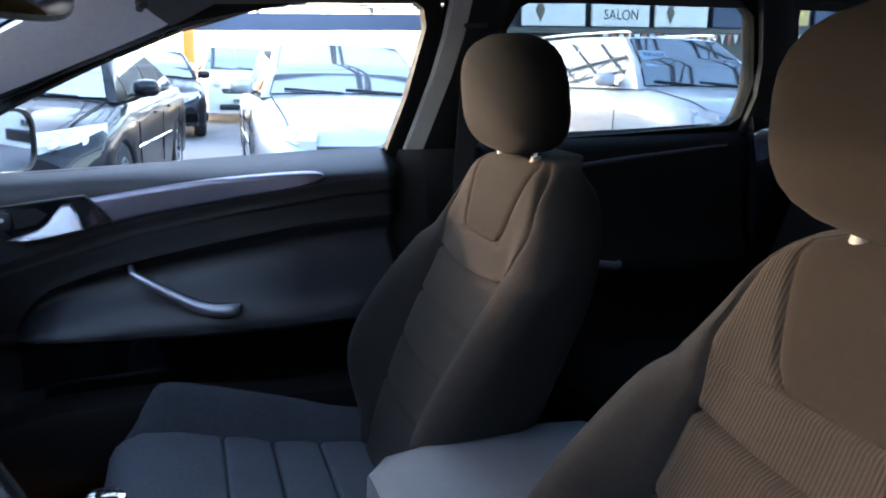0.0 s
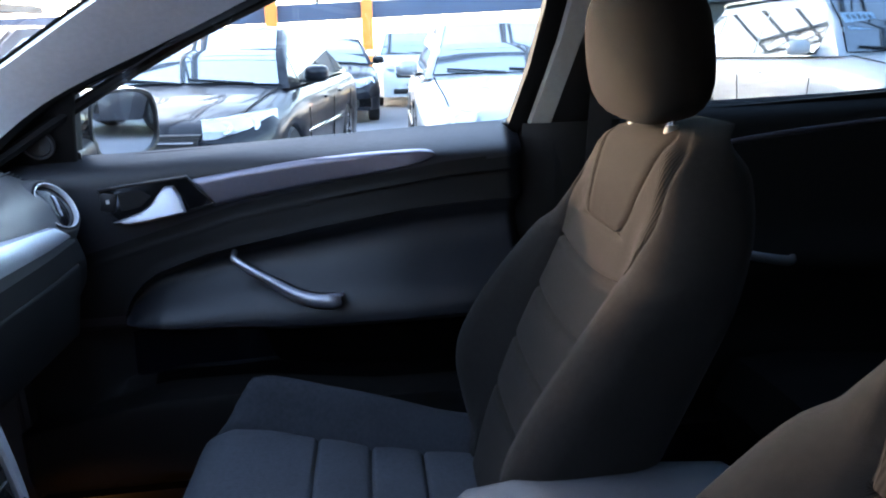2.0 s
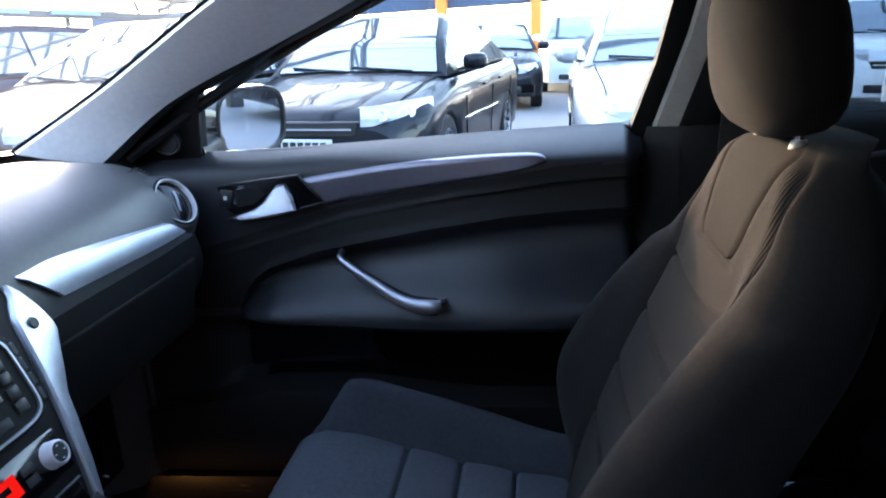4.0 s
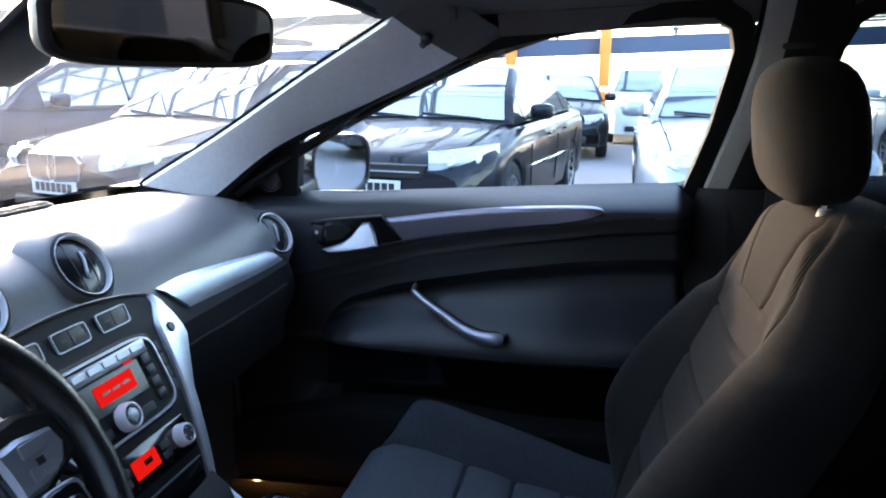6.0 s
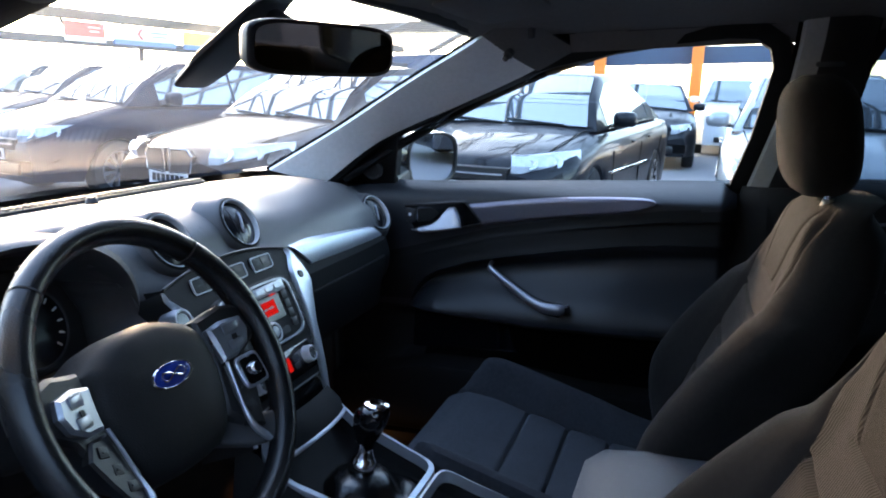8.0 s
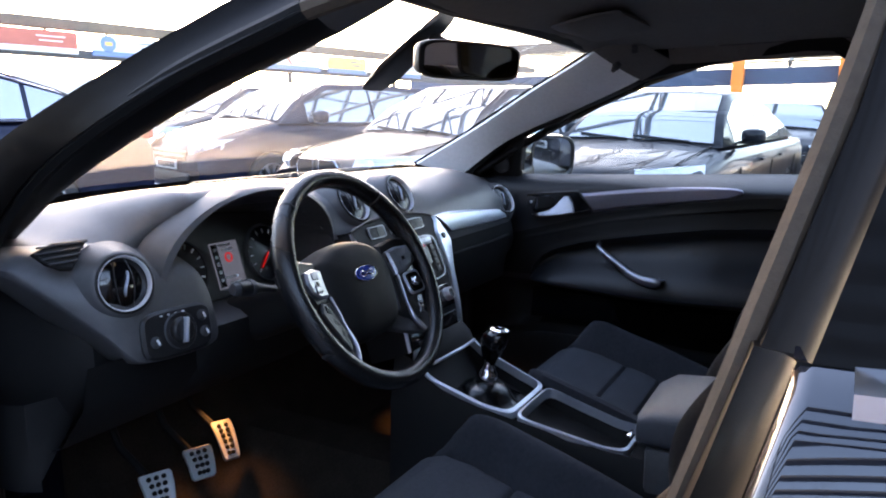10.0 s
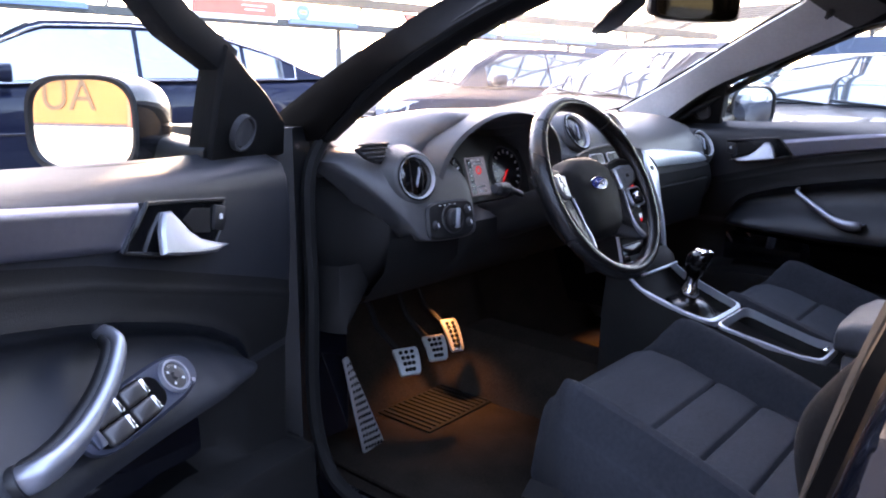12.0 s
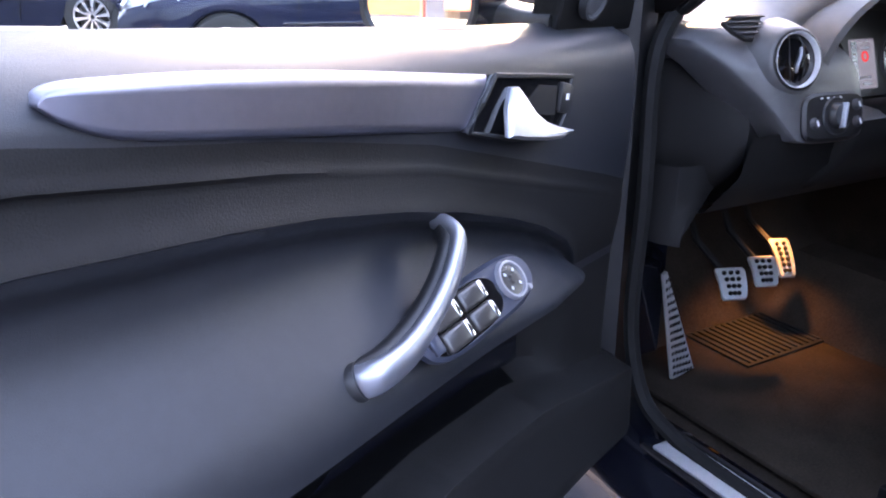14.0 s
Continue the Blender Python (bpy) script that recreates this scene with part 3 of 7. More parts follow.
rows = [[(x, y, z) for x in (-0.75, -0.4, 0, 0.4, 0.75)] for y, z in ((0.50, 0.58), (0.52, 0.80), (0.50, 1.03))]
tagged(part("wall_front", loft(rows), CARPET), "dark felt-covered bulkhead behind the dashboard", "bulkhead", kind="structure")
for s in (1, -1):
    kick = [[(s * 0.745, 0.16, z), (s * 0.715, 0.20, z), (s * 0.700, 0.30, z), (s * 0.69, 0.50, z)] for z in (0.33, 0.5, 0.7, 0.95)]
    part("kick_panel", loft(kick), GREYPL, car, "grey plastic footwell side panel")


# ---- front doors ----
HX, HY = 0.860, 0.206
SHOULDER = [(-0.80, 0.962), (-0.65, 0.955), (-0.47, 0.932), (-0.27, 0.897), (0.10, 0.800), (0.20, 0.77)]
POD_UP = [(-0.80, 0.905), (-0.66, 0.908), (-0.52, 0.898), (-0.43, 0.887), (-0.32, 0.866), (-0.24, 0.847), (-0.137, 0.816), (-0.063, 0.788), (-0.005, 0.757), (0.022, 0.735), (0.038, 0.716), (0.044, 0.706)]
POD_LOW = [(-0.80, 0.690), (-0.55, 0.695), (-0.34, 0.698), (-0.17, 0.702), (-0.06, 0.705), (0.0, 0.702), (0.044, 0.702)]
POD_UP_P = [(-0.80, 0.905), (-0.673, 0.902), (-0.568, 0.895), (-0.428, 0.874), (-0.275, 0.845), (-0.208, 0.832), (-0.117, 0.804), (-0.085, 0.784), (-0.060, 0.756), (-0.050, 0.738), (-0.044, 0.722)]
POD_LOW_P = [(-0.80, 0.700), (-0.539, 0.697), (-0.347, 0.692), (-0.19, 0.699), (-0.09, 0.708), (-0.044, 0.714)]
POCKET = [(-0.80, 0.545), (-0.50, 0.55), (-0.28, 0.575), (-0.10, 0.575), (0.08, 0.545), (0.2, 0.52)]
FACE = [(0.35, 0.775), (0.40, 0.745), (0.56, 0.752), (0.70, 0.748), (0.76, 0.738), (0.86, 0.735), (0.93, 0.741), (0.97, 0.746), (0.985, 0.748), (0.995, 0.752), (1.003, 0.759), (1.009, 0.769), (1.014, 0.780), (1.018, 0.792), (1.022, 0.802)]


def panel_x(y, z, side):
    """The inner face of a closed front door; side is 1 for the passenger's."""
    x = lerp_table(FACE, z)
    x -= (0.045 if side > 0 else 0.020) * smoothstep(-0.19, -0.60, y) * smoothstep(0.50, 0.62, z) * (1 - smoothstep(0.985, 1.018, z))
    up, low, tip = (POD_UP_P, POD_LOW_P, -0.044) if side > 0 else (POD_UP, POD_LOW, 0.044)
    zs, zu, zl, zp = (lerp_table(t, y) for t in (SHOULDER, up, low, POCKET))
    if z < 0.985:
        over = smoothstep(zs - 0.006, zs + 0.002, z)
        x += 0.012 * (1 - over) + over * 0.013 * smoothstep(0.978, zs + 0.004, z) * smoothstep(0.02, 0.07, 0.985 - zs)
        x -= 0.0022 * math.exp(-((z - zs - 0.001) / 0.003) ** 2)
    if y < tip and zu > zl:
        tall = min(1.0, (zu - zl) / 0.10) ** 0.6
        u = (zu - z) / max(zu - zl, 0.001)
        if 0 <= u <= 1:
            x += tall * (0.026 * smoothstep(0, 0.16, u) - 0.082 * smoothstep(0.2, 0.94, u) + 0.010 * smoothstep(0.95, 1.0, u))
        elif u < 0:
            x -= tall * 0.0045 * math.exp(-((z - zu) / 0.014) ** 2)
        elif u > 1:
            x -= tall * 0.046 * (1 - smoothstep(0, 0.012, zl - z))
    if z < 0.70:
        x += 0.045 * smoothstep(zp - 0.004, zp + 0.012, z) * (1 - smoothstep(zl - 0.03, zl - 0.004, z)) * smoothstep(0.05, -0.06, y) - 0.052 * (1 - smoothstep(zp - 0.012, zp, z)) * smoothstep(0.33, 0.42, z)
    edge = smoothstep(0.155, 0.20, y) + smoothstep(-0.765, -0.80, y)
    return x + 0.05 * edge


def front_door(side, at_rz, label):
    root = thing("car_door", label, "car door", (side * HX, HY, 0), at_rz, group="front doors of the car")

    def put(x, y, z):
        return Vector((side * (x - HX), y - HY, z))
    pod_up, pod_low = (POD_UP_P, POD_LOW_P) if side > 0 else (POD_UP, POD_LOW)
    inset = lambda y: (0.045 if side > 0 else 0.020) * smoothstep(-0.19, -0.60, y)
    ys = [0.20 - 1.0 * i / 190 for i in range(191)]
    cols = []
    for y in ys:
        zp, zl, zu, zsh = (lerp_table(t, y) for t in (POCKET, pod_low, pod_up, SHOULDER))
        stops = [(0.36, 10), (zp - 0.014, 5), (zp + 0.002, 6), (zl - 0.018, 8), (zl - 0.0005, 2), (zl + 0.0005 + 0.10 * (zu - zl), 26), (zu, 5), (min(zu + 0.012, zsh - 0.016), 5), (min(zu + 0.03, zsh - 0.012), 5), (zsh - 0.008, 8), (zsh + 0.024, 10), (1.022, 0)]
        col = [a + (b - a) * k / n for (a, n), (b, _) in zip(stops, stops[1:]) for k in range(n)] + [1.022]
        cols.append([put(panel_x(y, z, side), y, z + 0.016 * smoothstep(0, -0.8, y) * smoothstep(0.97, 1.02, z)) for z in col])
    bm = loft(cols)
    for f in bm.faces:
        c = f.calc_center_median()
        y, z = c.y + HY, c.z
        # Shade put into the colour below the trim strip and under the arm rest.
        if (lerp_table(pod_up, y) + 0.003 < z < lerp_table(SHOULDER, y) + 0.0238) or z < lerp_table(pod_low, y) - 0.006 or y > 0.170:
            f.material_index = 1
        # The recess under the arm rest gets its shade as colour.
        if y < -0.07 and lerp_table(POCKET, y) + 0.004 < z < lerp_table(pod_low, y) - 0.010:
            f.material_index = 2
    part("door_panel", bm, [DOORSOFT, HARDM, POCKETSHADE], root, "black soft-touch door trim panel")
    # outer shell
    rows = []
    for y in (0.215, 0.19, 0.0, -0.3, -0.6, -0.80, -0.825):
        e = 0.012 if y in (0.215, -0.825) else 0.0
        rows.append([put(0.80, y, 0.35)] + [put(skin_x(z) - e, y, z) for z in (0.35, 0.45, 0.6, 0.78, 0.92, 0.985, 1.015)] + [put(0.825, y, 1.018), put(0.80, y, 1.0)])
    part("door_shell", loft(rows, cu=True, caps=True), PAINT, root, "black painted outer door skin")
    part("window_frame", ring_frame(dense(OPENING, 3), 0.0, 0.034, -0.012, 0.022, put), RUBBER, root, "black window frame")
    show_pane(part("window_glass", pane(OPENING, put), GLASS, root, "clear side window glass", smooth=False))
    part("waist_seal", tube([put(0.795, 0.0 - 0.80 * i / 8, 1.012 + 0.016 * i / 8) for i in range(9)], 0.006, 6), RUBBER, root)
    # sail with its small loudspeaker
    sail = [(0.008, 1.010), (0.110, 1.010), (0.218, 1.008), (0.188, 1.064), (0.100, 1.112), (0.036, 1.140), (-0.030, 1.170), (-0.026, 1.140)]
    part("sail_panel", slab(sail, lambda u, v, w: put(glass_x(v) - 0.010 - 0.012 * (1.17 - v) - w, u, v), 0.008, 0.003), HARDM, root, "black triangular mirror sail panel")
    lip = grow(OPENING, 0.036)
    part("frame_gutter", tube([put(glass_x(z) + 0.012, y, z) for y, z in dense(lip[1:11], 4)[:-4]], 0.0075, 8), PILLARPAINT, root, "glossy black outer lip of the window frame")
    tw = facing(put(0.765, 0.058, 1.052), (-side, 0, -0.3))
    part("tweeter", lathe([(0.0, 0.004), (0.020, 0.007), (0.022, 0.003), (0.0235, 0.010), (0.027, 0.010), (0.028, 0.0)], 28, tw), GREYPL, root, "round grey tweeter grille")
    # trim strip
    rows = []
    if side > 0:
        tops = curve([(0, 0.972, 0), (0.25, 0.9855, 0), (0.50, 0.9975, 0), (0.75, 1.0035, 0), (0.90, 1.0045, 0), (0.96, 1.003, 0), (0.99, 0.9995, 0), (1.0, 0.995, 0)], 120)
        lows = curve([(0, 0.921, 0), (0.16, 0.932, 0), (0.42, 0.949, 0), (0.67, 0.963, 0), (0.82, 0.971, 0), (0.91, 0.978, 0), (0.97, 0.986, 0), (1.0, 0.9935, 0)], 120)
    else:
        tops = curve([(0, 0.979, 0), (0.25, 0.9900, 0), (0.50, 1.0005, 0), (0.75, 1.0085, 0), (0.90, 1.0105, 0), (0.96, 1.0100, 0), (0.99, 1.0065, 0), (1.0, 1.001, 0)], 120)
        lows = curve([(0, 0.929, 0), (0.16, 0.9365, 0), (0.42, 0.950, 0), (0.67, 0.963, 0), (0.82, 0.971, 0), (0.91, 0.978, 0), (0.97, 0.989, 0), (1.0, 0.9995, 0)], 120)
    tops, lows = [(q.x, q.y) for q in tops], [(q.x, q.y) for q in lows]
    for k in range(61):
        f = 1 - (1 - k / 60) ** 1.7
        yt, yb = -0.186 - 0.448 * f, -0.233 - 0.401 * f
        zt, zb = lerp_table(tops, f), lerp_table(lows, f)
        row = [put(0.764 - inset(yt), yt, zt)]
        for j in range(17):
            v = j / 16
            row.append(put(0.746 - inset(yt) - (0.006 if side > 0 else 0.0055) * min(1, v / 0.16) ** 0.6 * min(1, (1 - v) / 0.10) ** 0.5 * min(1, (zt - zb) / 0.03 + 0.05), yt + (yb - yt) * v, zt + (zb - zt) * v))
        rows.append(row + [put(0.764 - inset(yb), yb, zb)])
    part("trim_strip", loft(rows, caps=True), DOORSTRIP, root, "satin aluminium trim strip")
    cup = [(-0.038, 0.966), (-0.10, 0.972), (-0.193, 0.980), (-0.236, 0.929), (-0.16, 0.912), (-0.09, 0.903), (-0.066, 0.906), (-0.05, 0.925)]
    part("latch_cup", slab(dense(cup, 2), lambda u, v, w: put(0.745 - w, u, v), 0.010, 0.003), GLOSSB, root, "black recessed door latch cup")
    rim = dense(cup, 2)
    part("latch_cup_rim", tube([put(0.7335, u, v) for u, v in rim + rim[:1]], 0.0028, 6), HARD, root)
    lev = [(-0.058, 0.9095), (-0.085, 0.9165), (-0.110, 0.9245), (-0.128, 0.937), (-0.142, 0.954), (-0.152, 0.965), (-0.168, 0.966), (-0.180, 0.945), (-0.187, 0.9185), (-0.16, 0.9125), (-0.12, 0.9065), (-0.085, 0.9035)]
    part("latch_lever", slab(dense(lev, 2), lambda u, v, w: put(0.738 - w - 0.006 * (0.968 - v) / 0.06 * 2.6, u, v), 0.009, 0.004), SATCHR, root, "satin chrome door latch lever")
    part("latch_finger_well", slab(dense([(-0.072, 0.926), (-0.070, 0.958), (-0.108, 0.963), (-0.128, 0.950), (-0.106, 0.931)], 3), lambda u, v, w: put(0.7352 - w, u, v), 0.0012, 0.0004), HARDM, root, "dark finger well behind the lever")
    part("lock_button", rbox(0.008, 0.026, 0.034, 0.004, 2, Matrix.Translation(put(0.734, -0.053, 0.943)) @ pose(0, 0, 0, 12 * side)), HARD, root, "black lock button")
    part("lock_mark", rbox(0.001, 0.006, 0.007, 0, 1, Matrix.Translation(put(0.7295, -0.053, 0.945))), WHITEP, root)
    # pull handle
    hp = [(0.755, -0.264, 0.845), (0.735, -0.265, 0.841), (0.720, -0.271, 0.831), (0.709, -0.296, 0.806), (0.701, -0.331, 0.780), (0.695, -0.372, 0.758), (0.690, -0.410, 0.749), (0.692, -0.436, 0.747), (0.712, -0.450, 0.742)]
    if side < 0:
        hp[4:] = [(0.701, -0.329, 0.783), (0.695, -0.364, 0.768), (0.692, -0.396, 0.760), (0.696, -0.419, 0.756), (0.714, -0.428, 0.748)]
    else:
        hp = [(0.752, -0.256, 0.832), (0.730, -0.258, 0.830), (0.713, -0.263, 0.824), (0.696, -0.300, 0.802), (0.684, -0.334, 0.783), (0.672, -0.366, 0.765), (0.661, -0.400, 0.7545), (0.656, -0.432, 0.7525), (0.660, -0.446, 0.753)]
    rad = [0.011, 0.0120, 0.0128, 0.0135, 0.0146, 0.0160, 0.0172, 0.0178, 0.0176]
    if side < 0:
        rad = [0.88 * r for r in rad]
        part("handle_foot", tube(curve([put(0.7035, -0.4235, 0.7535), put(0.712, -0.428, 0.749), put(0.730, -0.432, 0.742)], 8), [0.0165, 0.0178, 0.0186, 0.019, 0.019, 0.019, 0.019, 0.019], 18), HARD, root, "black plastic handle foot")
    else:
        rad = [0.0075, 0.0078, 0.0080, 0.0088, 0.0098, 0.0116, 0.0132, 0.0140, 0.0120]
    pts = curve([put(*p) for p in hp], 30)
    rr = [lerp_table([(i, r) for i, r in enumerate(rad)], k / 29 * 8) for k in range(30)]
    part("pull_handle", tube(pts, rr, 14, 0.75), SATCHR, root, "satin chrome door pull handle")
    if side > 0:
        wedge = [[put(0.668 + 0.05 * b, y, zt - (zt - zb) * b) for b in (0.0, 0.35, 0.7, 1.0)] + [put(0.72, y, zb), put(0.72, y, zt)] for y, zt, zb in ((-0.345, 0.770, 0.757), (-0.375, 0.757, 0.735), (-0.40, 0.750, 0.723), (-0.425, 0.748, 0.728), (-0.447, 0.755, 0.742), (-0.453, 0.757, 0.750))]
        part("handle_foot", loft(wedge, cu=True, caps=True), SATCHR, root, "satin chrome flared handle foot")
    back = [put(p[0] + 0.010 + 0.0016 * k, p[1] - 0.001 - 0.0007 * k, p[2] - 0.004 - 0.0005 * k) for k, p in enumerate(hp[1:-1] if side > 0 else hp[1:])]
    part("handle_backing", tube(curve(back, 24), [r * (1.04 + 0.006 * k) for k, r in enumerate(rr[3:27])], 12, 0.8), HARD, root, "black plastic handle backing")
    if side < 0:
        # switch pad on the arm rest: u along the pad, v across
        base = put(0.703, -0.267, 0.767)
        nrm = Vector((-side * 0.80, 0, 0.60)).normalized()
        along = Vector((0, 1, 0)) - nrm * nrm.y
        along = (along + Vector((0, 0, 0.14))).normalized()
        along = (along - nrm * along.dot(nrm)).normalized()
        across = nrm.cross(along)
        sw = lambda u, v, w: base + along * u + across * v + nrm * w
        oval = [(0.098 * math.copysign(abs(math.cos(t)) ** 0.5, math.cos(t)), 0.029 * math.copysign(abs(math.sin(t)) ** 0.8, math.sin(t))) for t in [2 * math.pi * k / 40 for k in range(40)]]
        turn = Matrix((along, across, nrm)).transposed().to_4x4()
        pad = part("switch_pad", slab(oval, sw, 0.011, 0.004), SWPLATE, root, "blue-grey satin window switch pad")
        well = [(-0.030 + u * 0.63, v * 0.82) for u, v in oval]
        part("switch_well", slab(well, lambda u, v, w: sw(u, v, 0.0105 + w), 0.0012, 0.0004), GLOSSB, pad, "gloss black well under the switches")
        for u in (-0.058, -0.013):
            for v in (0.0112, -0.0112):
                m = Matrix.Translation(sw(u, v, 0.0135)) @ turn
                part("window_switch", rbox(0.033, 0.0205, 0.009, 0.004, 3, m @ pose(0, 0, 0, 0, -7)), SWKEY, pad, "dark satin window switch")
                part("switch_edge", rbox(0.0055, 0.0175, 0.004, 0.0012, 2, m @ pose(0.0155, 0, 0.0045, 0, -7)), CHROME, pad, "bright switch edge")
        part("lock_switch", rbox(0.014, 0.030, 0.005, 0.002, 2, Matrix.Translation(sw(-0.083, 0, 0.0115)) @ turn), SWPLATE, pad, "child lock switch")
        m = Matrix.Translation(sw(0.055, 0, 0.0115)) @ turn
        part("mirror_dial", lathe([(0.0165, 0.002), (0.0175, 0.0055), (0.0200, 0.0055), (0.0215, 0.0)], 32, m), DIALRING, pad, "silver-ringed mirror adjuster dial")
        part("dial_knob", lathe([(0, 0.006), (0.004, 0.006), (0.0055, 0.003), (0.012, 0.0035), (0.0165, 0.0025), (0.017, 0.001)], 24, m), SWKEY, pad)
        for k in range(4):
            part("dial_mark", rbox(0.0035, 0.0025, 0.0006, 0, 1, m @ Matrix.Rotation(math.radians(45 + 90 * k), 4, "Z") @ pose(0.011, 0, 0.0042)), WHITEP, pad)
        part("fold_button", lathe([(0, 0.004), (0.003, 0.0038), (0.0042, 0.0)], 14, Matrix.Translation(sw(0.076, -0.0175, 0.0105)) @ turn), SATCHR, pad)
    # outside mirror
    tilt = Vector((-0.43 if side > 0 else 0.0, -1.0, -0.06 if side > 0 else 0.02)).normalized()
    gm = facing(put(0.972, -0.030, 1.062), tilt)
    flip = 1 if side > 0 else -1
    sec = []
    for h, sc, dx, dz in ((0.004, 0.97, 0, 0), (0.0, 1.0, 0, 0), (-0.02, 1.02, 0, 0.001), (-0.045, 0.98, -0.004, 0.003), (-0.070, 0.88, -0.010, 0.004), (-0.092, 0.70, -0.016, 0.004), (-0.105, 0.42, -0.02, 0.003), (-0.108, 0.03, -0.02, 0.003)):
        sec.append([gm @ p for p in ring_pts((flip * dx, dz, h), (1, 0, 0), (0, 1, 0), 0.101 * sc, 0.0715 * sc, 40, 3.4)])
    part("mirror_housing", loft(sec[1:], cu=True), PAINT, root, "black painted outside mirror housing")
    inner = [gm @ p for p in ring_pts((0, 0, -0.008), (1, 0, 0), (0, 1, 0), 0.091, 0.0625, 40, 3.2)]
    part("mirror_rim", loft([sec[1], sec[0], [gm @ p for p in ring_pts((0, 0, 0.003), (1, 0, 0), (0, 1, 0), 0.0925, 0.064, 40, 3.2)], inner], cu=True), HARD, root, "black mirror rim")
    part("mirror_glass", loft([[gm @ p for p in ring_pts((0, 0, h), (1, 0, 0), (0, 1, 0), 0.0915, 0.063, 40, 3.2)] for h in (-0.006, -0.002)], cu=True, caps=True), MIRROR, root, "outside mirror glass", smooth=False)
    arm = [ring_pts(put(x, y, z), (0, 1, 0), (0, 0, 1), a, b, 20, 4) for x, y, z, a, b in ((0.79, 0.055, 1.020, 0.055, 0.016), (0.84, 0.05, 1.021, 0.045, 0.018), (0.89, 0.045, 1.026, 0.040, 0.022), (0.92, 0.04, 1.032, 0.036, 0.024))]
    part("mirror_arm", loft(arm, cu=True, caps=True), HARD, root, "black mirror foot")
    # outer handle
    part("outer_handle", tube(curve([put(0.935, -0.60, 0.90), put(0.965, -0.62, 0.905), put(0.967, -0.74, 0.91), put(0.935, -0.77, 0.91)], 14), 0.011, 8), PAINT, root)
    return root


front_door(1, 0, "closed black passenger door with satin aluminium trim strip")
open_door = front_door(-1, -67, "wide open black driver's door with satin trim and window switches")
open_door.matrix_world = pose(-HX, HY, -0.008, 0, 0, -67) @ pose(0, 0, 0, -0.5)


# ---- rear doors ----
def rear_door(side):
    root = thing("rear_car_door", "closed black rear door with a silver trim line", "car door", (side * 0.86, -0.83, 0), group="rear doors of the car")
    put = lambda x, y, z: Vector((side * (x - 0.86), y + 0.83, z))
    ys = [-0.86 - 0.83 * i / 40 for i in range(41)]
    # Darker plastic than the front doors' stands in for rear cabin shade.
    part("door_panel", loft([[put(lerp_table(FACE, min(z, 1.022)) + 0.006 - 0.04 * math.exp(-((z - 0.72) / 0.06) ** 2) * smoothstep(-0.9, -1.0, y), y, z + 0.025 * (z > 0.9)) for y in ys] for z in [0.36 + 0.664 * j / 40 for j in range(41)]]), HARDM, root, "black rear door panel, darkened as in shade")
    rows = []
    levels = [0.35 + 0.67 * j / 30 for j in range(31)]
    for y in [-0.834, -0.838, -0.846] + [-0.90 - 0.1 * k for k in range(8)] + [-1.68, -1.69]:
        e = {-0.834: 0.012, -0.838: 0.004, -0.846: 0.0, -1.69: 0.010}.get(y, 0.0)
        lean = lambda z: (jamb(z) - jamb(1.02)) * smoothstep(-1.3, -0.85, y)
        rows.append([put(0.80, y + lean(0.35), 0.35)] + [put(soft_table(SIDE, z) - e, y + lean(z), z) for z in levels] + [put(0.825, y, 1.035), put(0.80, y, 1.02)])
    part("door_shell", loft(rows, cu=True, caps=True), PAINT, root, "black painted rear door skin reflecting the canopy")
    part("window_frame", ring_frame(dense(REAR_OPENING, 3), 0.0, 0.03, -0.012, 0.022, put), RUBBER, root)
    part("window_glass", pane(REAR_OPENING, put), PRIVACY, root, "tinted rear side window glass", smooth=False)
    line = curve([put(0.716, -0.98, 0.955), put(0.704, -1.19, 0.981), put(0.700, -1.38, 0.997), put(0.702, -1.60, 1.011)], 24)
    part("trim_strip", tube(line, [0.002 + 0.0035 * math.sin(math.pi * (i + 0.5) / 24) for i in range(24)], 8, 0.6), DOORSTRIP, root, "thin satin trim strip")
    part("pull_handle", tube(curve([put(0.735, -1.10, 0.826), put(0.708, -1.115, 0.815), put(0.700, -1.17, 0.782), put(0.698, -1.23, 0.760), put(0.698, -1.30, 0.744), put(0.715, -1.325, 0.740)], 24), [0.007 + 0.004 * i / 23 for i in range(24)], 10, 0.7), SATCHR, root, "satin chrome rear door pull handle")
    part("chrome_waist_strip", loft([[put(0.866, y, 1.003 + h), put(0.873, y, 1.011 + h), put(0.872, y, 1.025 + h), put(0.850, y, 1.034 + h)] for y, h in ((-0.866, 0.0), (-0.90, 0.001), (-1.2, 0.006), (-1.5, 0.012), (-1.68, 0.016))]), CHROME, root, "chrome window waist strip")
    return root


rear_door(1)
rear_door(-1)


# ---- dashboard ----
dash = thing("dashboard", "dark grey soft-touch dashboard with round chrome-ringed vents", "dashboard", (0, 0.2, 0.7))
DO = Vector((0, -0.2, -0.7))


def dpart(name, bm, mat, label="", parent=None, smooth=True):
    return part(name, moved(bm, Matrix.Translation(DO)), mat, parent or dash, label, smooth)


def hood_at(x):
    """How far the instrument hood rises at x."""
    return smoothstep(-0.60, -0.50, x) * (1 - smoothstep(-0.26, -0.14, x))


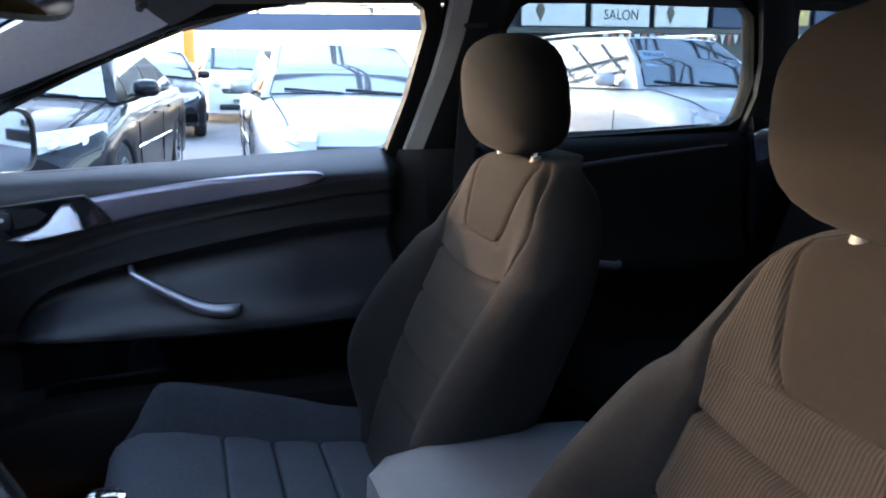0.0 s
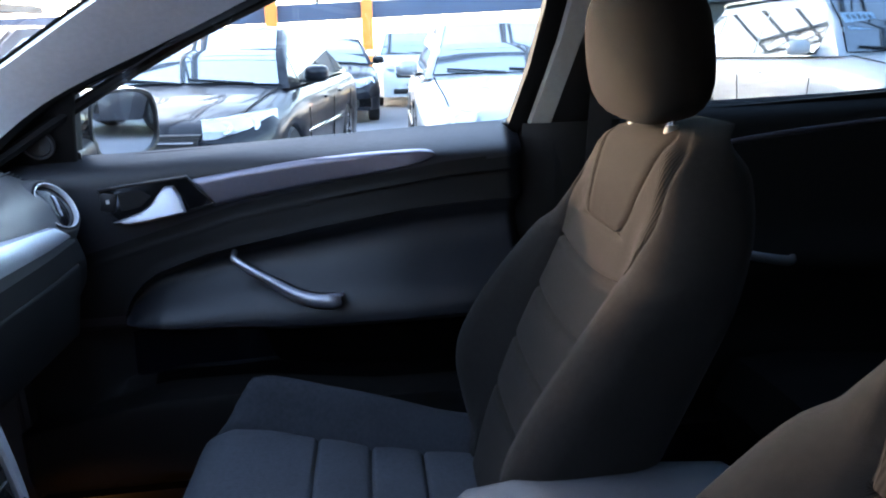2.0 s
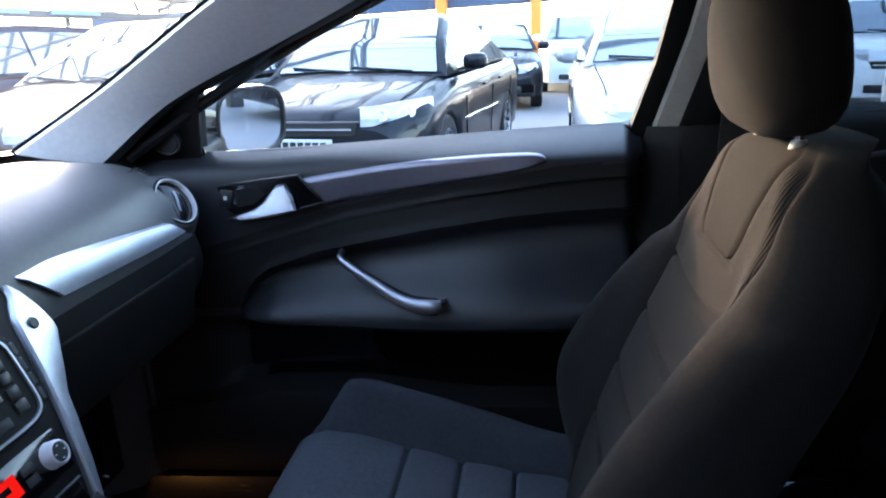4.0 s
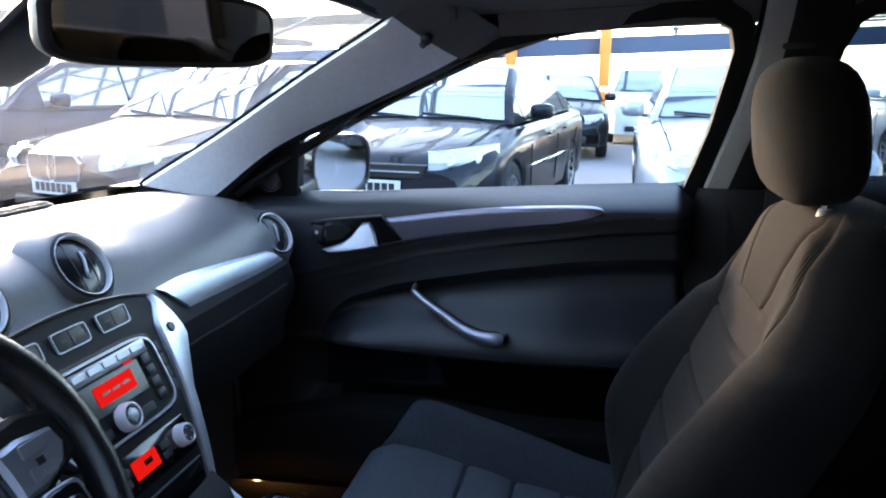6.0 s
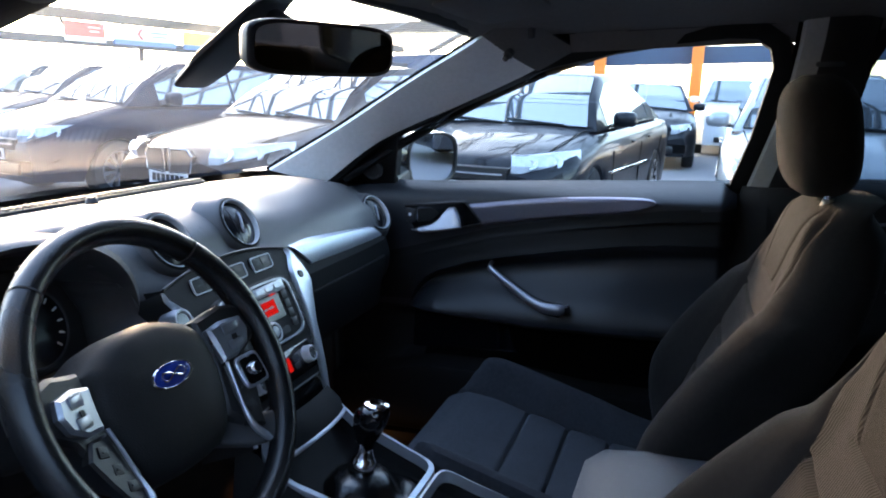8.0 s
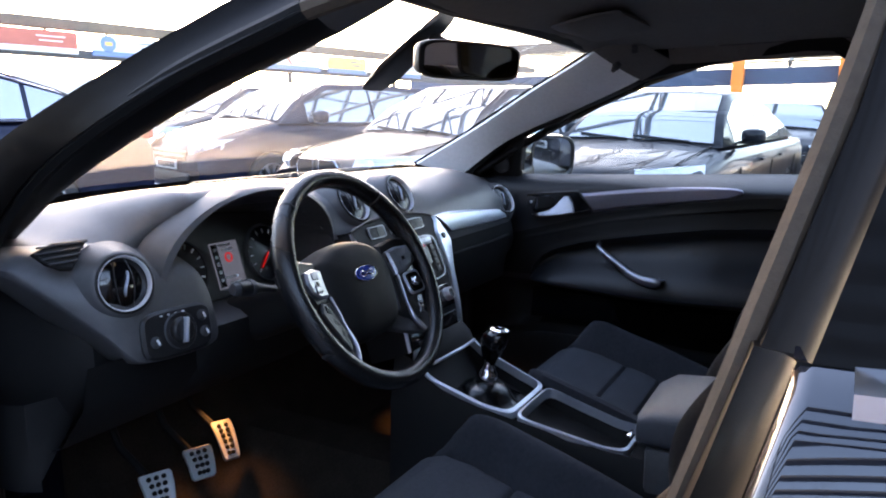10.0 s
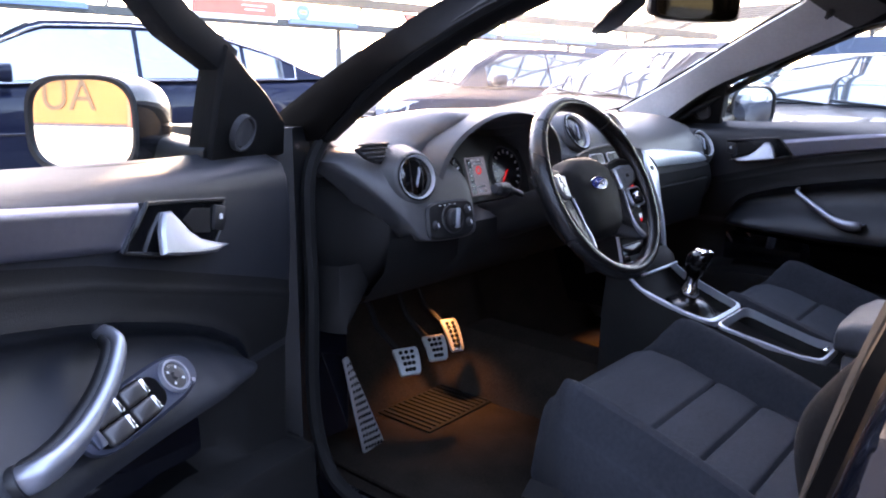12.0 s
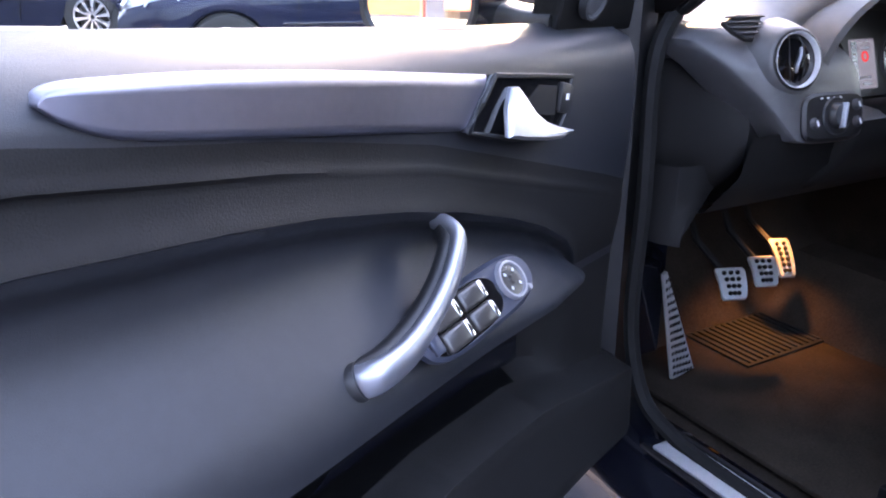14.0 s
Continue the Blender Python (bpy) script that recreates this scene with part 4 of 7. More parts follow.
def dash_pt(x, k):
    """Profile of the dashboard at x; k from 0 at the windscreen to 1 below the knees."""
    h = hood_at(x)
    wy = 0.425 - 0.115 * (abs(x) / 0.70) ** 2
    mid = math.exp(-((x - 0.02) / 0.20) ** 4)
    prof = [(wy, 1.030), (wy - 0.07, 1.044), (0.20, 1.048 + 0.012 * h), (0.11 - 0.03 * h, 1.043 + 0.030 * h + 0.006 * mid), (0.055 - 0.04 * h, 1.020 + 0.040 * h + 0.012 * mid), (0.020, 0.990), (0.005 - 0.02 * mid, 0.955), (-0.012 - 0.015 * mid, 0.90), (-0.022, 0.850), (-0.005, 0.800), (0.05, 0.745), (0.14, 0.715), (0.30, 0.70)]
    back = 1 - smoothstep(-0.565, -0.50, x)
    prof = [(y + (0.055 * back * smoothstep(1.02, 0.96, z) if y < 0.10 else 0), z) for y, z in prof]
    low = (0.042 if x < 0 else 0.020) * smoothstep(0.55, 0.68, abs(x))
    prof = [(y, z - low * (1 - smoothstep(0.16, 0.30, y)) * smoothstep(0.94, 1.0, z)) for y, z in prof]
    if abs(x) > 0.67:
        e = smoothstep(0.67, 0.745, abs(x))
        prof = [(y + (0.14 * e if y < 0.15 else 0), z - 0.02 * e) for y, z in prof]
    c = curve([(0, y, z) for y, z in prof], 65)
    p = c[min(int(k * 64 + 0.5), 64)]
    if k > 0.2:
        p = Vector((0, p.y - 0.018 * mid * math.exp(-((p.z - 1.012) / 0.032) ** 2), p.z))
    if x > 0.1 and k > 0.2:
        p = Vector((0, p.y - 0.014 * smoothstep(0.12, 0.26, x) * (1 - smoothstep(0.50, 0.68, x)) * math.exp(-((p.z - 0.935) / 0.055) ** 2), p.z))
    if k > 0.25:
        za = 0.905 + 0.150 * max(0.0, 1 - ((x + 0.375) / 0.200) ** 2) ** 0.4
        r = smoothstep(-0.574, -0.560, x) * (1 - smoothstep(-0.190, -0.176, x)) * smoothstep(0.872, 0.884, p.z) * (1 - smoothstep(za - 0.010, za + 0.002, p.z))
        p = Vector((0, p.y + (0.115 - p.y) * r, p.z))
    return p


secs = []
for i in range(141):
    x = -0.735 + 1.47 * i / 140
    row = [dash_pt(x, k / 64) for k in range(65)]
    secs.append([Vector((x, p.y, p.z)) for p in row])
bm = loft(secs)
# Low faces curve under; their shade is put into the darker material.
for f in bm.faces:
    if (abs(f.calc_center_median().x) > 0.665 and f.calc_center_median().z < 0.955) or f.calc_center_median().z < (0.898 if f.calc_center_median().x > 0.17 else 0.862):
        f.material_index = 1
dpart("dash_body", bm, [SOFT, HARDM], "dark grey soft-touch dashboard moulding")


def ringed_vent(at, normal, r, closed=True, disc=None, name="air_vent"):
    m = facing(at, normal)
    cup = dpart(name, lathe([(0.0, -0.012), (r * 0.86, -0.010), (r * 0.90, 0.006), (r * 0.94, 0.011), (r * 1.02, 0.009), (r * 1.05, 0.0), (r * 1.12, -0.010), (r * 1.12, -0.02)], 36, m.copy()), HARDM, "round dark air vent")
    dpart("vent_bezel", lathe([(r * 0.985, 0.006), (r * 1.02, 0.0085), (r * 1.07, 0.0075), (r * 1.14, 0.003), (r * 1.30, -0.010), (r * 1.55, -0.030)], 36, m.copy()), SOFT, "dark moulding round the vent", cup)
    dpart("vent_ring", lathe([(r * 0.875, 0.002), (r * 0.885, 0.0085), (r * 0.905, 0.0105), (r * 0.955, 0.0105), (r * 0.975, 0.007)], 36, m.copy()), VENTRING, "silver vent ring", cup)
    if closed:
        dpart("vent_disc", lathe([(0.0, 0.0075), (r * 0.3, 0.0072), (r * 0.6, 0.0055), (r * 0.83, 0.002), (r * 0.84, -0.006)], 36, m.copy()), disc or LCD, "smooth closed vent disc", cup)
        for d in (-1, 1):
            rib_pts = [m @ Vector((r * (0.16 * d + 0.16 * d * math.cos(1.25 * v)), r * 0.80 * v, 0.0078 - 0.006 * v * v)) for v in [-1 + k / 6 for k in range(13)]]
            dpart("disc_seam", tube(rib_pts, 0.0009, 5), HARD, "", cup)
        tab = [m @ Vector((r * (0.05 + 0.10 * math.sin(2 * v)), r * 0.42 * v, 0.0095 - 0.002 * v * v)) for v in [-1 + k / 6 for k in range(13)]]
        dpart("vent_tab", tube(tab, [0.001] + [0.0022] * 11 + [0.001], 8), SATCHR, "silver vent tab", cup)
    else:
        for k in range(-2, 3):
            h = r * 0.82 * math.sqrt(1 - (k / 3) ** 2)
            dpart("vent_slat", rbox(2 * h, 0.0022, 0.012, 0.0006, 1, m @ pose(0, k * r * 0.27, -0.006, -30)), HARDM, "", cup)
        for u in (-0.42, 0.42):
            dpart("vent_fin", rbox(0.003, r * 1.4, 0.010, 0.001, 1, m @ pose(u * r, 0, -0.001)), HARDM, "", cup)
        dpart("vent_tab", rbox(r * 0.5, r * 0.30, 0.008, 0.003, 2, m @ pose(0, 0, 0.0)), HARD, "black vent tab", cup)
    return cup


ringed_vent((-0.648, -0.004, 0.959), (-0.18, -1, 0.22), 0.0405, True, GLOSSB)
ringed_vent((0.655, 0.010, 0.954), (-0.20, -1, 0.58), 0.046)
ringed_vent((-0.075, 0.021, 1.014), (0.0, -1, 0.58), 0.046)
ringed_vent((0.105, 0.021, 1.014), (0.0, -1, 0.58), 0.046)
# three-cornered demister outlets by the doors
for s in (1, -1):
    if s < 0:
        dm = facing((-0.694, 0.044, 1.003), (-0.05, -0.74, 0.67))
        shape = [(-0.044, 0.006), (-0.012, 0.018), (0.038, 0.016), (0.026, 0.006), (0.010, -0.012), (-0.004, -0.026), (-0.018, -0.024), (-0.034, -0.012)]
    else:
        dm = facing((0.668, 0.078, 1.003), (0.15, -0.75, 0.75))
        shape = [(0.035, -0.010), (0.0, -0.014), (-0.030, -0.012), (-0.040, 0.012), (0.02, 0.012)]
    cup = dpart("demister_slot", slab(dense(shape, 3), lambda u, v, w: dm @ Vector((u, v, w)), 0.006, 0.002), HARDM, "black demister outlet")
    for k in range(4):
        v = (0.011 - 0.009 * k) if s < 0 else (0.008 - 0.006 * k)
        xs = [u for u, q in dense(shape, 6) if abs(q - v) < 0.0045]
        if xs:
            dpart("slot_slat", rbox(max(xs) - min(xs) - 0.004, 0.0022, 0.004, 0.0006, 1, dm @ pose((max(xs) + min(xs)) / 2, v, 0.0075, 30)), GREYPL, "", cup)
# windscreen demister grille and sun sensor on top
gr = dpart("demister_grille", rbox(0.62, 0.035, 0.006, 0.003, 2, pose(0.10, 0.315, 1.049)), HARD, "black windscreen demister grille")
for k in range(44):
    dpart("grille_slat", rbox(0.004, 0.030, 0.005, 0.001, 1, pose(-0.20 + 0.60 * k / 43, 0.315, 1.053)), SOFT, "", gr)
dpart("sun_sensor", lathe([(0.0, 0.013), (0.006, 0.012), (0.010, 0.006), (0.011, 0.0)], 16, pose(0.02, 0.24, 1.052)), HARD, "small black sun sensor dome")
# passenger's satin strip
TRIM_TOP = [(0.211, 0.9615), (0.290, 0.9605), (0.420, 0.9530), (0.500, 0.9465), (0.572, 0.9385)]
TRIM_LOW = [(0.281, 0.9095), (0.370, 0.9075), (0.464, 0.9060), (0.550, 0.9060), (0.622, 0.9085)]
rows = []
for i in range(31):
    f = i / 30
    xt, xb = 0.211 + 0.361 * f, 0.281 + 0.341 * f
    zt, zb = soft_table(TRIM_TOP, xt), soft_table(TRIM_LOW, xb)
    row = []
    for j in range(9):
        v = j / 8
        x, z = xt + (xb - xt) * v, zt + (zb - zt) * v
        edge = 0.014 if j in (0, 8) else 0.0
        row.append(Vector((x, -0.0225 + edge - 0.004 * math.sin(math.pi * v) + 0.010 * (v - 0.5) * -1 + 0.10 * max(0.0, x - 0.55) ** 1.5, z)))
    rows.append(row)
dpart("trim_strip", loft(rows, caps=True), SATIN, "satin aluminium strip before the passenger")
# glove box, with the shade under the dash put into its colour
dpart("glove_box", rbox(0.40, 0.02, 0.13, 0.010, 3, pose(0.44, -0.006, 0.80, 10)), HARDM, "glove box lid, darkened as in shade")
# light switch plate
lm = facing((-0.584, -0.030, 0.881), (-0.1, -1, 0.24))
pl = dpart("light_switch_plate", slab([(q.x, q.y) for q in ring_pts((0, 0, 0), (1, 0, 0), (0.08, 1, 0), 0.058, 0.034, 36, 4.5)], lambda u, v, w: lm @ Vector((u, v, w)), 0.007, 0.004), HARD, "black light switch plate")
dpart("light_knob", lathe([(0.0, 0.019), (0.015, 0.019), (0.018, 0.016), (0.019, 0.010), (0.025, 0.009), (0.026, 0.006)], 28, lm @ pose(0.002, 0, 0)), HARD, "black rotary light switch", pl)
dpart("knob_ring", lathe([(0.0245, 0.0085), (0.0255, 0.0100), (0.0268, 0.0085), (0.0268, 0.006)], 28, lm @ pose(0.002, 0, 0)), GREYPL, "thin grey knob ring", pl)
dpart("knob_bar", rbox(0.006, 0.036, 0.012, 0.002, 2, lm @ pose(0.002, 0, 0.019, 0, 0, -15)), SATIN, "silver grip bar", pl)
for u, v in ((-0.040, -0.008), (0.042, 0.014), (0.042, -0.010)):
    dpart("small_dial", lathe([(0, 0.013), (0.006, 0.013), (0.0085, 0.007)], 14, lm @ pose(u, v, 0)), GREYPL, "", pl)
    dpart("dial_mark", rbox(0.003, 0.008, 0.001, 0, 1, lm @ pose(u, v, 0.0132, 0, 0, 20)), WHITEP, "", pl)
for k in range(4):
    dpart("plate_mark", rbox(0.004, 0.002, 0.0006, 0, 1, lm @ pose(-0.024 + 0.012 * k, 0.026, 0.0072)), WHITEP, "", pl)

# pod round the driver's vent and light switch
pod = [(p.x, p.y) for p in curve([(-0.745, 0.985, 0), (-0.740, 0.970, 0), (-0.722, 0.940, 0), (-0.690, 0.898, 0), (-0.660, 0.858, 0), (-0.640, 0.846, 0), (-0.575, 0.840, 0), (-0.515, 0.842, 0), (-0.495, 0.862, 0), (-0.500, 0.93, 0), (-0.528, 0.980, 0), (-0.570, 1.004, 0), (-0.64, 1.006, 0), (-0.715, 1.002, 0), (-0.745, 0.985, 0)], 85)[:-1]]
def pod_pt(u, v, sc, deep):
    x, z = -0.625 + (u + 0.625) * sc, 0.935 + (v - 0.935) * sc
    return Vector((x, -0.004 + deep - 0.23 * (0.96 - z) + 14 * max(0, z - 0.940) ** 2 + 7 * max(0, -0.65 - x) ** 2, z))


rows = [[pod_pt(u, v, sc, deep) for u, v in pod] for deep, sc in ((0.09, 1.0), (0.03, 1.0), (0.016, 0.997), (0.008, 0.987), (0.002, 0.97), (0.0, 0.95), (-0.001, 0.8), (-0.002, 0.6), (-0.002, 0.4), (-0.002, 0.2), (-0.002, 0.05))]
dpart("driver_pod", loft(rows, cu=True, caps=True), SOFT, "dark grey pod round the vent and light switch")
kick = [[Vector((x, y, z)) for x, y in ((-0.752, 0.16), (-0.748, 0.115), (-0.738, 0.095), (-0.732 + 0.80 * max(0, z - 0.69) * 0.5, 0.085), (-0.730 + 0.80 * max(0, z - 0.69), 0.085))] for z in (0.675, 0.69, 0.72, 0.75, 0.78, 0.80)]
dpart("side_panel", loft(kick), HARDM, "dark grey lower side panel")
# instruments
im = facing((-0.378, 0.080, 0.936), (0, -1, 0.30))
arch = [(-0.175, -0.060), (0.175, -0.060), (0.182, 0.0), (0.165, 0.045), (0.10, 0.078), (0.0, 0.088), (-0.10, 0.078), (-0.165, 0.045), (-0.182, 0.0)]
cl = dpart("instrument_panel", slab(dense(arch, 3), lambda u, v, w: im @ Vector((u, v, w)), 0.012, 0.003), HARD, "dark instrument cluster")
for s in (-1, 1):
    gm = im @ pose(s * 0.100, 0.0, 0.012)
    dpart("gauge_ring", lathe([(0.050, 0.0), (0.051, 0.005), (0.053, 0.005), (0.055, 0.0)], 36, gm.copy()), GREYPL, "thin dark gauge ring", cl)
    dpart("gauge_face", lathe([(0, 0.003), (0.050, 0.002), (0.050, 0.0)], 36, gm.copy()), LCD, "", cl)
    for k in range(13):
        a = radians(225 - 270 * k / 12)
        dpart("gauge_mark", rbox(0.0075, 0.0022, 0.001, 0, 1, gm @ pose(0.041 * math.cos(a), 0.041 * math.sin(a), 0.0035, 0, 0, math.degrees(a))), WHITEP, "", cl)
    dpart("gauge_needle", rbox(0.036, 0.0025, 0.002, 0.0006, 1, gm @ pose(-0.012, -0.012, 0.005, 0, 0, 225)), REDLCD, "red gauge needle", cl)
dm = im @ pose(0.0, -0.005, 0.0125)
dpart("trip_display", rbox(0.064, 0.080, 0.003, 0.001, 1, dm), LCDLIT, "lit trip computer display", cl)
dpart("display_mark", lathe([(0.006, 0), (0.006, 0.001), (0.0085, 0.001), (0.0085, 0)], 20, dm @ pose(0.004, 0.012, 0.0016)), REDLCD, "", cl)
dpart("display_column", rbox(0.014, 0.074, 0.001, 0, 1, dm @ pose(-0.023, 0.0, 0.0016)), LCD, "dark icon column", cl)
for k in range(5):
    dpart("display_icon", rbox(0.006, 0.005, 0.0008, 0, 1, dm @ pose(-0.023, 0.028 - 0.013 * k, 0.0022)), WHITEP, "", cl)
for k in range(4):
    dpart("display_bar", rbox(0.030 - 0.005 * (k % 2), 0.004, 0.001, 0, 1, dm @ pose(0.005 * (k % 2), (0.034, 0.026, -0.022, -0.032)[k], 0.0018)), WHITEP, "", cl)
rows = []
for i in range(25):
    t = math.pi * i / 24
    x, z = -0.375 - 0.205 * math.cos(t), 0.905 + 0.150 * math.sin(t) ** 0.8
    sn = math.sin(t)
    rows.append([(x, 0.085, z - 0.004), (x, 0.004 - 0.022 * sn, z + 0.004), (x, -0.003 - 0.025 * sn, z + 0.009 * sn + 0.002), (x - 0.006 * math.cos(t), 0.0 - 0.024 * sn, z + 0.015), (x - 0.012 * math.cos(t), 0.020 - 0.015 * sn, z + 0.020), (x - 0.020 * math.cos(t), 0.070, z + 0.018)])
dpart("instrument_hood", loft(rows), SOFT, "arched hood over the instruments")
col = [ring_pts((-0.375, y, z), (1, 0, 0), (0, 0.3, 1), rx, rz, 20, 3) for y, z, rx, rz in ((0.06, 0.835, 0.055, 0.040), (0.0, 0.852, 0.055, 0.038), (-0.08, 0.882, 0.050, 0.035), (-0.14, 0.905, 0.045, 0.034))]
dpart("column_shroud", loft(col, cu=True, caps=True), HARDM, "black steering column shroud")
for s, dz in ((-1, 0.0), (1, 0.0)):
    st = curve([(-0.375 + s * 0.05, -0.075, 0.915), (-0.375 + s * 0.10, -0.085, 0.928), (-0.375 + s * 0.150, -0.092, 0.936)], 10)
    stalk = dpart("column_stalk", tube(st, [0.006] * 4 + [0.007, 0.009, 0.0115, 0.0125, 0.0125, 0.0115], 12), HARD, "black column stalk")
    dpart("stalk_ring", tube(st[6:8], 0.0134, 14), GREYPL, "grey knurled stalk ring", stalk)
    dpart("stalk_tip", tube([st[9], st[9] + Vector((s * 0.008, 0, 0.001))], [0.0105, 0.008], 12), GREYPL, "grey stalk end", stalk)
low = [[Vector((x, y, z)) for x in (-0.715, -0.60, -0.40, -0.20)] for y, z in ((-0.01, 0.86), (0.005, 0.80), (0.06, 0.735), (0.16, 0.70))]
dpart("knee_panel", loft(low), HARDM, "black knee panel under the column")

# centre stack
def stack(u, v, w):
    """u across, v from 0 at the top to 1 at the bottom, w out towards the seats."""
    y = -0.018 - 0.105 * v - 0.02 * math.sin(math.pi * min(max(v, 0), 1))
    return Vector((u, y - 0.93 * w, 0.972 - 0.245 * v + 0.30 * w))


def stack_half(v):
    return lerp_table([(-0.05, 0.158), (0.08, 0.157), (0.17, 0.136), (0.30, 0.126), (0.5, 0.114), (0.7, 0.107), (1.0, 0.103)], v)


face_top = lambda u: -0.035 + 0.07 * (u / 0.157) ** 2
rows = []
for k in range(21):
    row = []
    for j in range(-8, 9):
        e = j / 8
        v = face_top(e * 0.157) + (1.0 - face_top(e * 0.157)) * k / 20
        row.append(stack(stack_half(v) * e, v, 0.010))
    rows.append([row[0] + Vector((-0.004, 0.05, -0.01))] + row + [row[-1] + Vector((0.004, 0.05, -0.01))])
dpart("stack_face", loft(rows), HARDM, "dark grey centre stack face")
dpart("stack_edge_line", tube([p + Vector((0, -0.001, 0.001)) for p in rows[0][1:-1]], 0.0022, 6), HARD, "dark joint over the centre stack")
for s in (-1, 1):
    rows = []
    for v in [0.045 + 0.955 * k / 24 for k in range(25)]:
        h = stack_half(v) + 0.002
        wd = lerp_table([(0.045, 0.006), (0.10, 0.026), (0.17, 0.049), (0.27, 0.060), (0.36, 0.047), (0.53, 0.027), (1.0, 0.018)], v) * (1.0 if s > 0 else 0.35)
        rows.append([stack(s * h, v, 0.004), stack(s * (h + 0.001), v, 0.013), stack(s * (h + 0.004), v, 0.0155), stack(s * (h + wd * 0.8), v, 0.0135), stack(s * (h + wd), v, 0.009)])
    flank = [[r[-1], r[-1] + Vector((s * 0.010, 0.03, -0.012)), r[-1] + Vector((s * 0.012, 0.08, -0.03))] for r in rows]
    dpart("stack_flank", loft(flank), HARDM, "dark centre stack flank")
    dpart("stack_side_trim", loft(rows), SATIN, "satin silver centre stack side trim")
TILT_S = facing((0, 0, 0), (0, -0.919, 0.394)).to_3x3().to_4x4()
on_stack = lambda u, v, w: Matrix.Translation(stack(u, v, w)) @ TILT_S
sbox = lambda u, v, w, sx, sy, sz, b=0.002: rbox(sx, sy, sz, b, 2, on_stack(u, v, w))
dpart("round_key", lathe([(0, 0.003), (0.006, 0.003), (0.0075, 0.0)], 16, on_stack(0.156, 0.217, 0.0145)), HARD, "small round black button")
ig = dpart("start_button", lathe([(0, 0.007), (0.011, 0.007), (0.012, 0.004)], 24, on_stack(-0.165, 0.20, 0.014)), GLOSSB, "black start button")
dpart("button_ring", lathe([(0.0125, 0.004), (0.0135, 0.009), (0.0165, 0.009), (0.0185, 0.0), (0.0185, -0.02)], 28, on_stack(-0.165, 0.20, 0.014)), SATCHR, "silver button ring", ig)


def frame_ring(a, b, wide, m, p, low=0.0, high=0.003):
    """A flat rounded frame with outer half sizes a, b."""
    ring = lambda d, h: [m @ q for q in ring_pts((0, 0, h), (1, 0, 0), (0, 1, 0), a - d, b - d, 40, p)]
    return loft([ring(0, low), ring(0, high * 0.7), ring(0.0004, high), ring(wide - 0.0004, high), ring(wide, high * 0.7), ring(wide, low)], cu=True)


for u in (-0.076, 0.0, 0.076):
    k = dpart("stack_button", sbox(u, 0.072, 0.0105, 0.054, 0.022, 0.004, 0.001), HARD, "black double button with a silver frame")
    dpart("button_frame", frame_ring(0.0285, 0.0125, 0.0018, on_stack(u, 0.072, 0.0105), 9, 0.0, 0.0032), RADIO, "silver button frame", k)
    dpart("button_split", sbox(u, 0.072, 0.0123, 0.0012, 0.020, 0.002, 0), HARD, "", k)
    for d in (-0.013, 0.013):
        dpart("button_mark", sbox(u + d, 0.072, 0.0126, 0.008, 0.0025, 0.0006, 0), GREYPL, "", k)
rm = on_stack(0, 0.355, 0.0095)
radio = dpart("radio", slab([(q.x, q.y) for q in ring_pts((0, 0, 0), (1, 0, 0), (0, 1, 0), 0.112, 0.054, 48, 5)], lambda u, v, w: rm @ Vector((u, v, w)), 0.006, 0.003), HARDM, "black car radio with a silver bezel and red display")
dpart("radio_bezel", frame_ring(0.100, 0.050, 0.0035, rm, 6, 0.004, 0.0085), RADIO, "silver radio bezel", radio)
dpart("radio_head", rbox(0.168, 0.017, 0.004, 0.0015, 2, rm @ pose(0, 0.036, 0.0065)), RADIO, "silver key strip over the display", radio)
dpart("radio_screen", rbox(0.118, 0.040, 0.004, 0.001, 1, rm @ pose(0, 0.006, 0.006)), LCD, "dark radio display glass", radio)
dpart("radio_display", rbox(0.068, 0.023, 0.001, 0, 1, rm @ pose(0.006, 0.008, 0.0085)), REDLCD, "red lit radio display", radio)
dpart("slot_light", rbox(0.016, 0.003, 0.001, 0, 1, rm @ pose(0.042, 0.0265, 0.0085)), REDLCD, "", radio)
for k in range(3):
    dpart("display_bar", rbox(0.014, 0.003, 0.0006, 0, 1, rm @ pose(-0.012 + 0.018 * k, 0.008, 0.0092)), LCD, "", radio)
for k in range(6):
    dpart("radio_key", rbox(0.022, 0.009, 0.002, 0.001, 1, rm @ pose(-0.065 + 0.026 * k, 0.037, 0.0090)), RADIO, "", radio)
for s in (-1, 1):
    for k in range(4):
        dpart("radio_key", rbox(0.016, 0.013, 0.003, 0.003, 2, rm @ pose(s * 0.074, 0.020 - 0.016 * k, 0.0072)), HARD, "black rounded radio key", radio)
        dpart("side_key", rbox(0.008, 0.014, 0.003, 0.002, 1, rm @ pose(s * 0.1055, 0.026 - 0.018 * k, 0.0062)), GREYPL, "", radio)
    dpart("radio_key", rbox(0.026, 0.011, 0.003, 0.003, 2, rm @ pose(s * 0.040, -0.034, 0.0068)), GREYPL, "", radio)


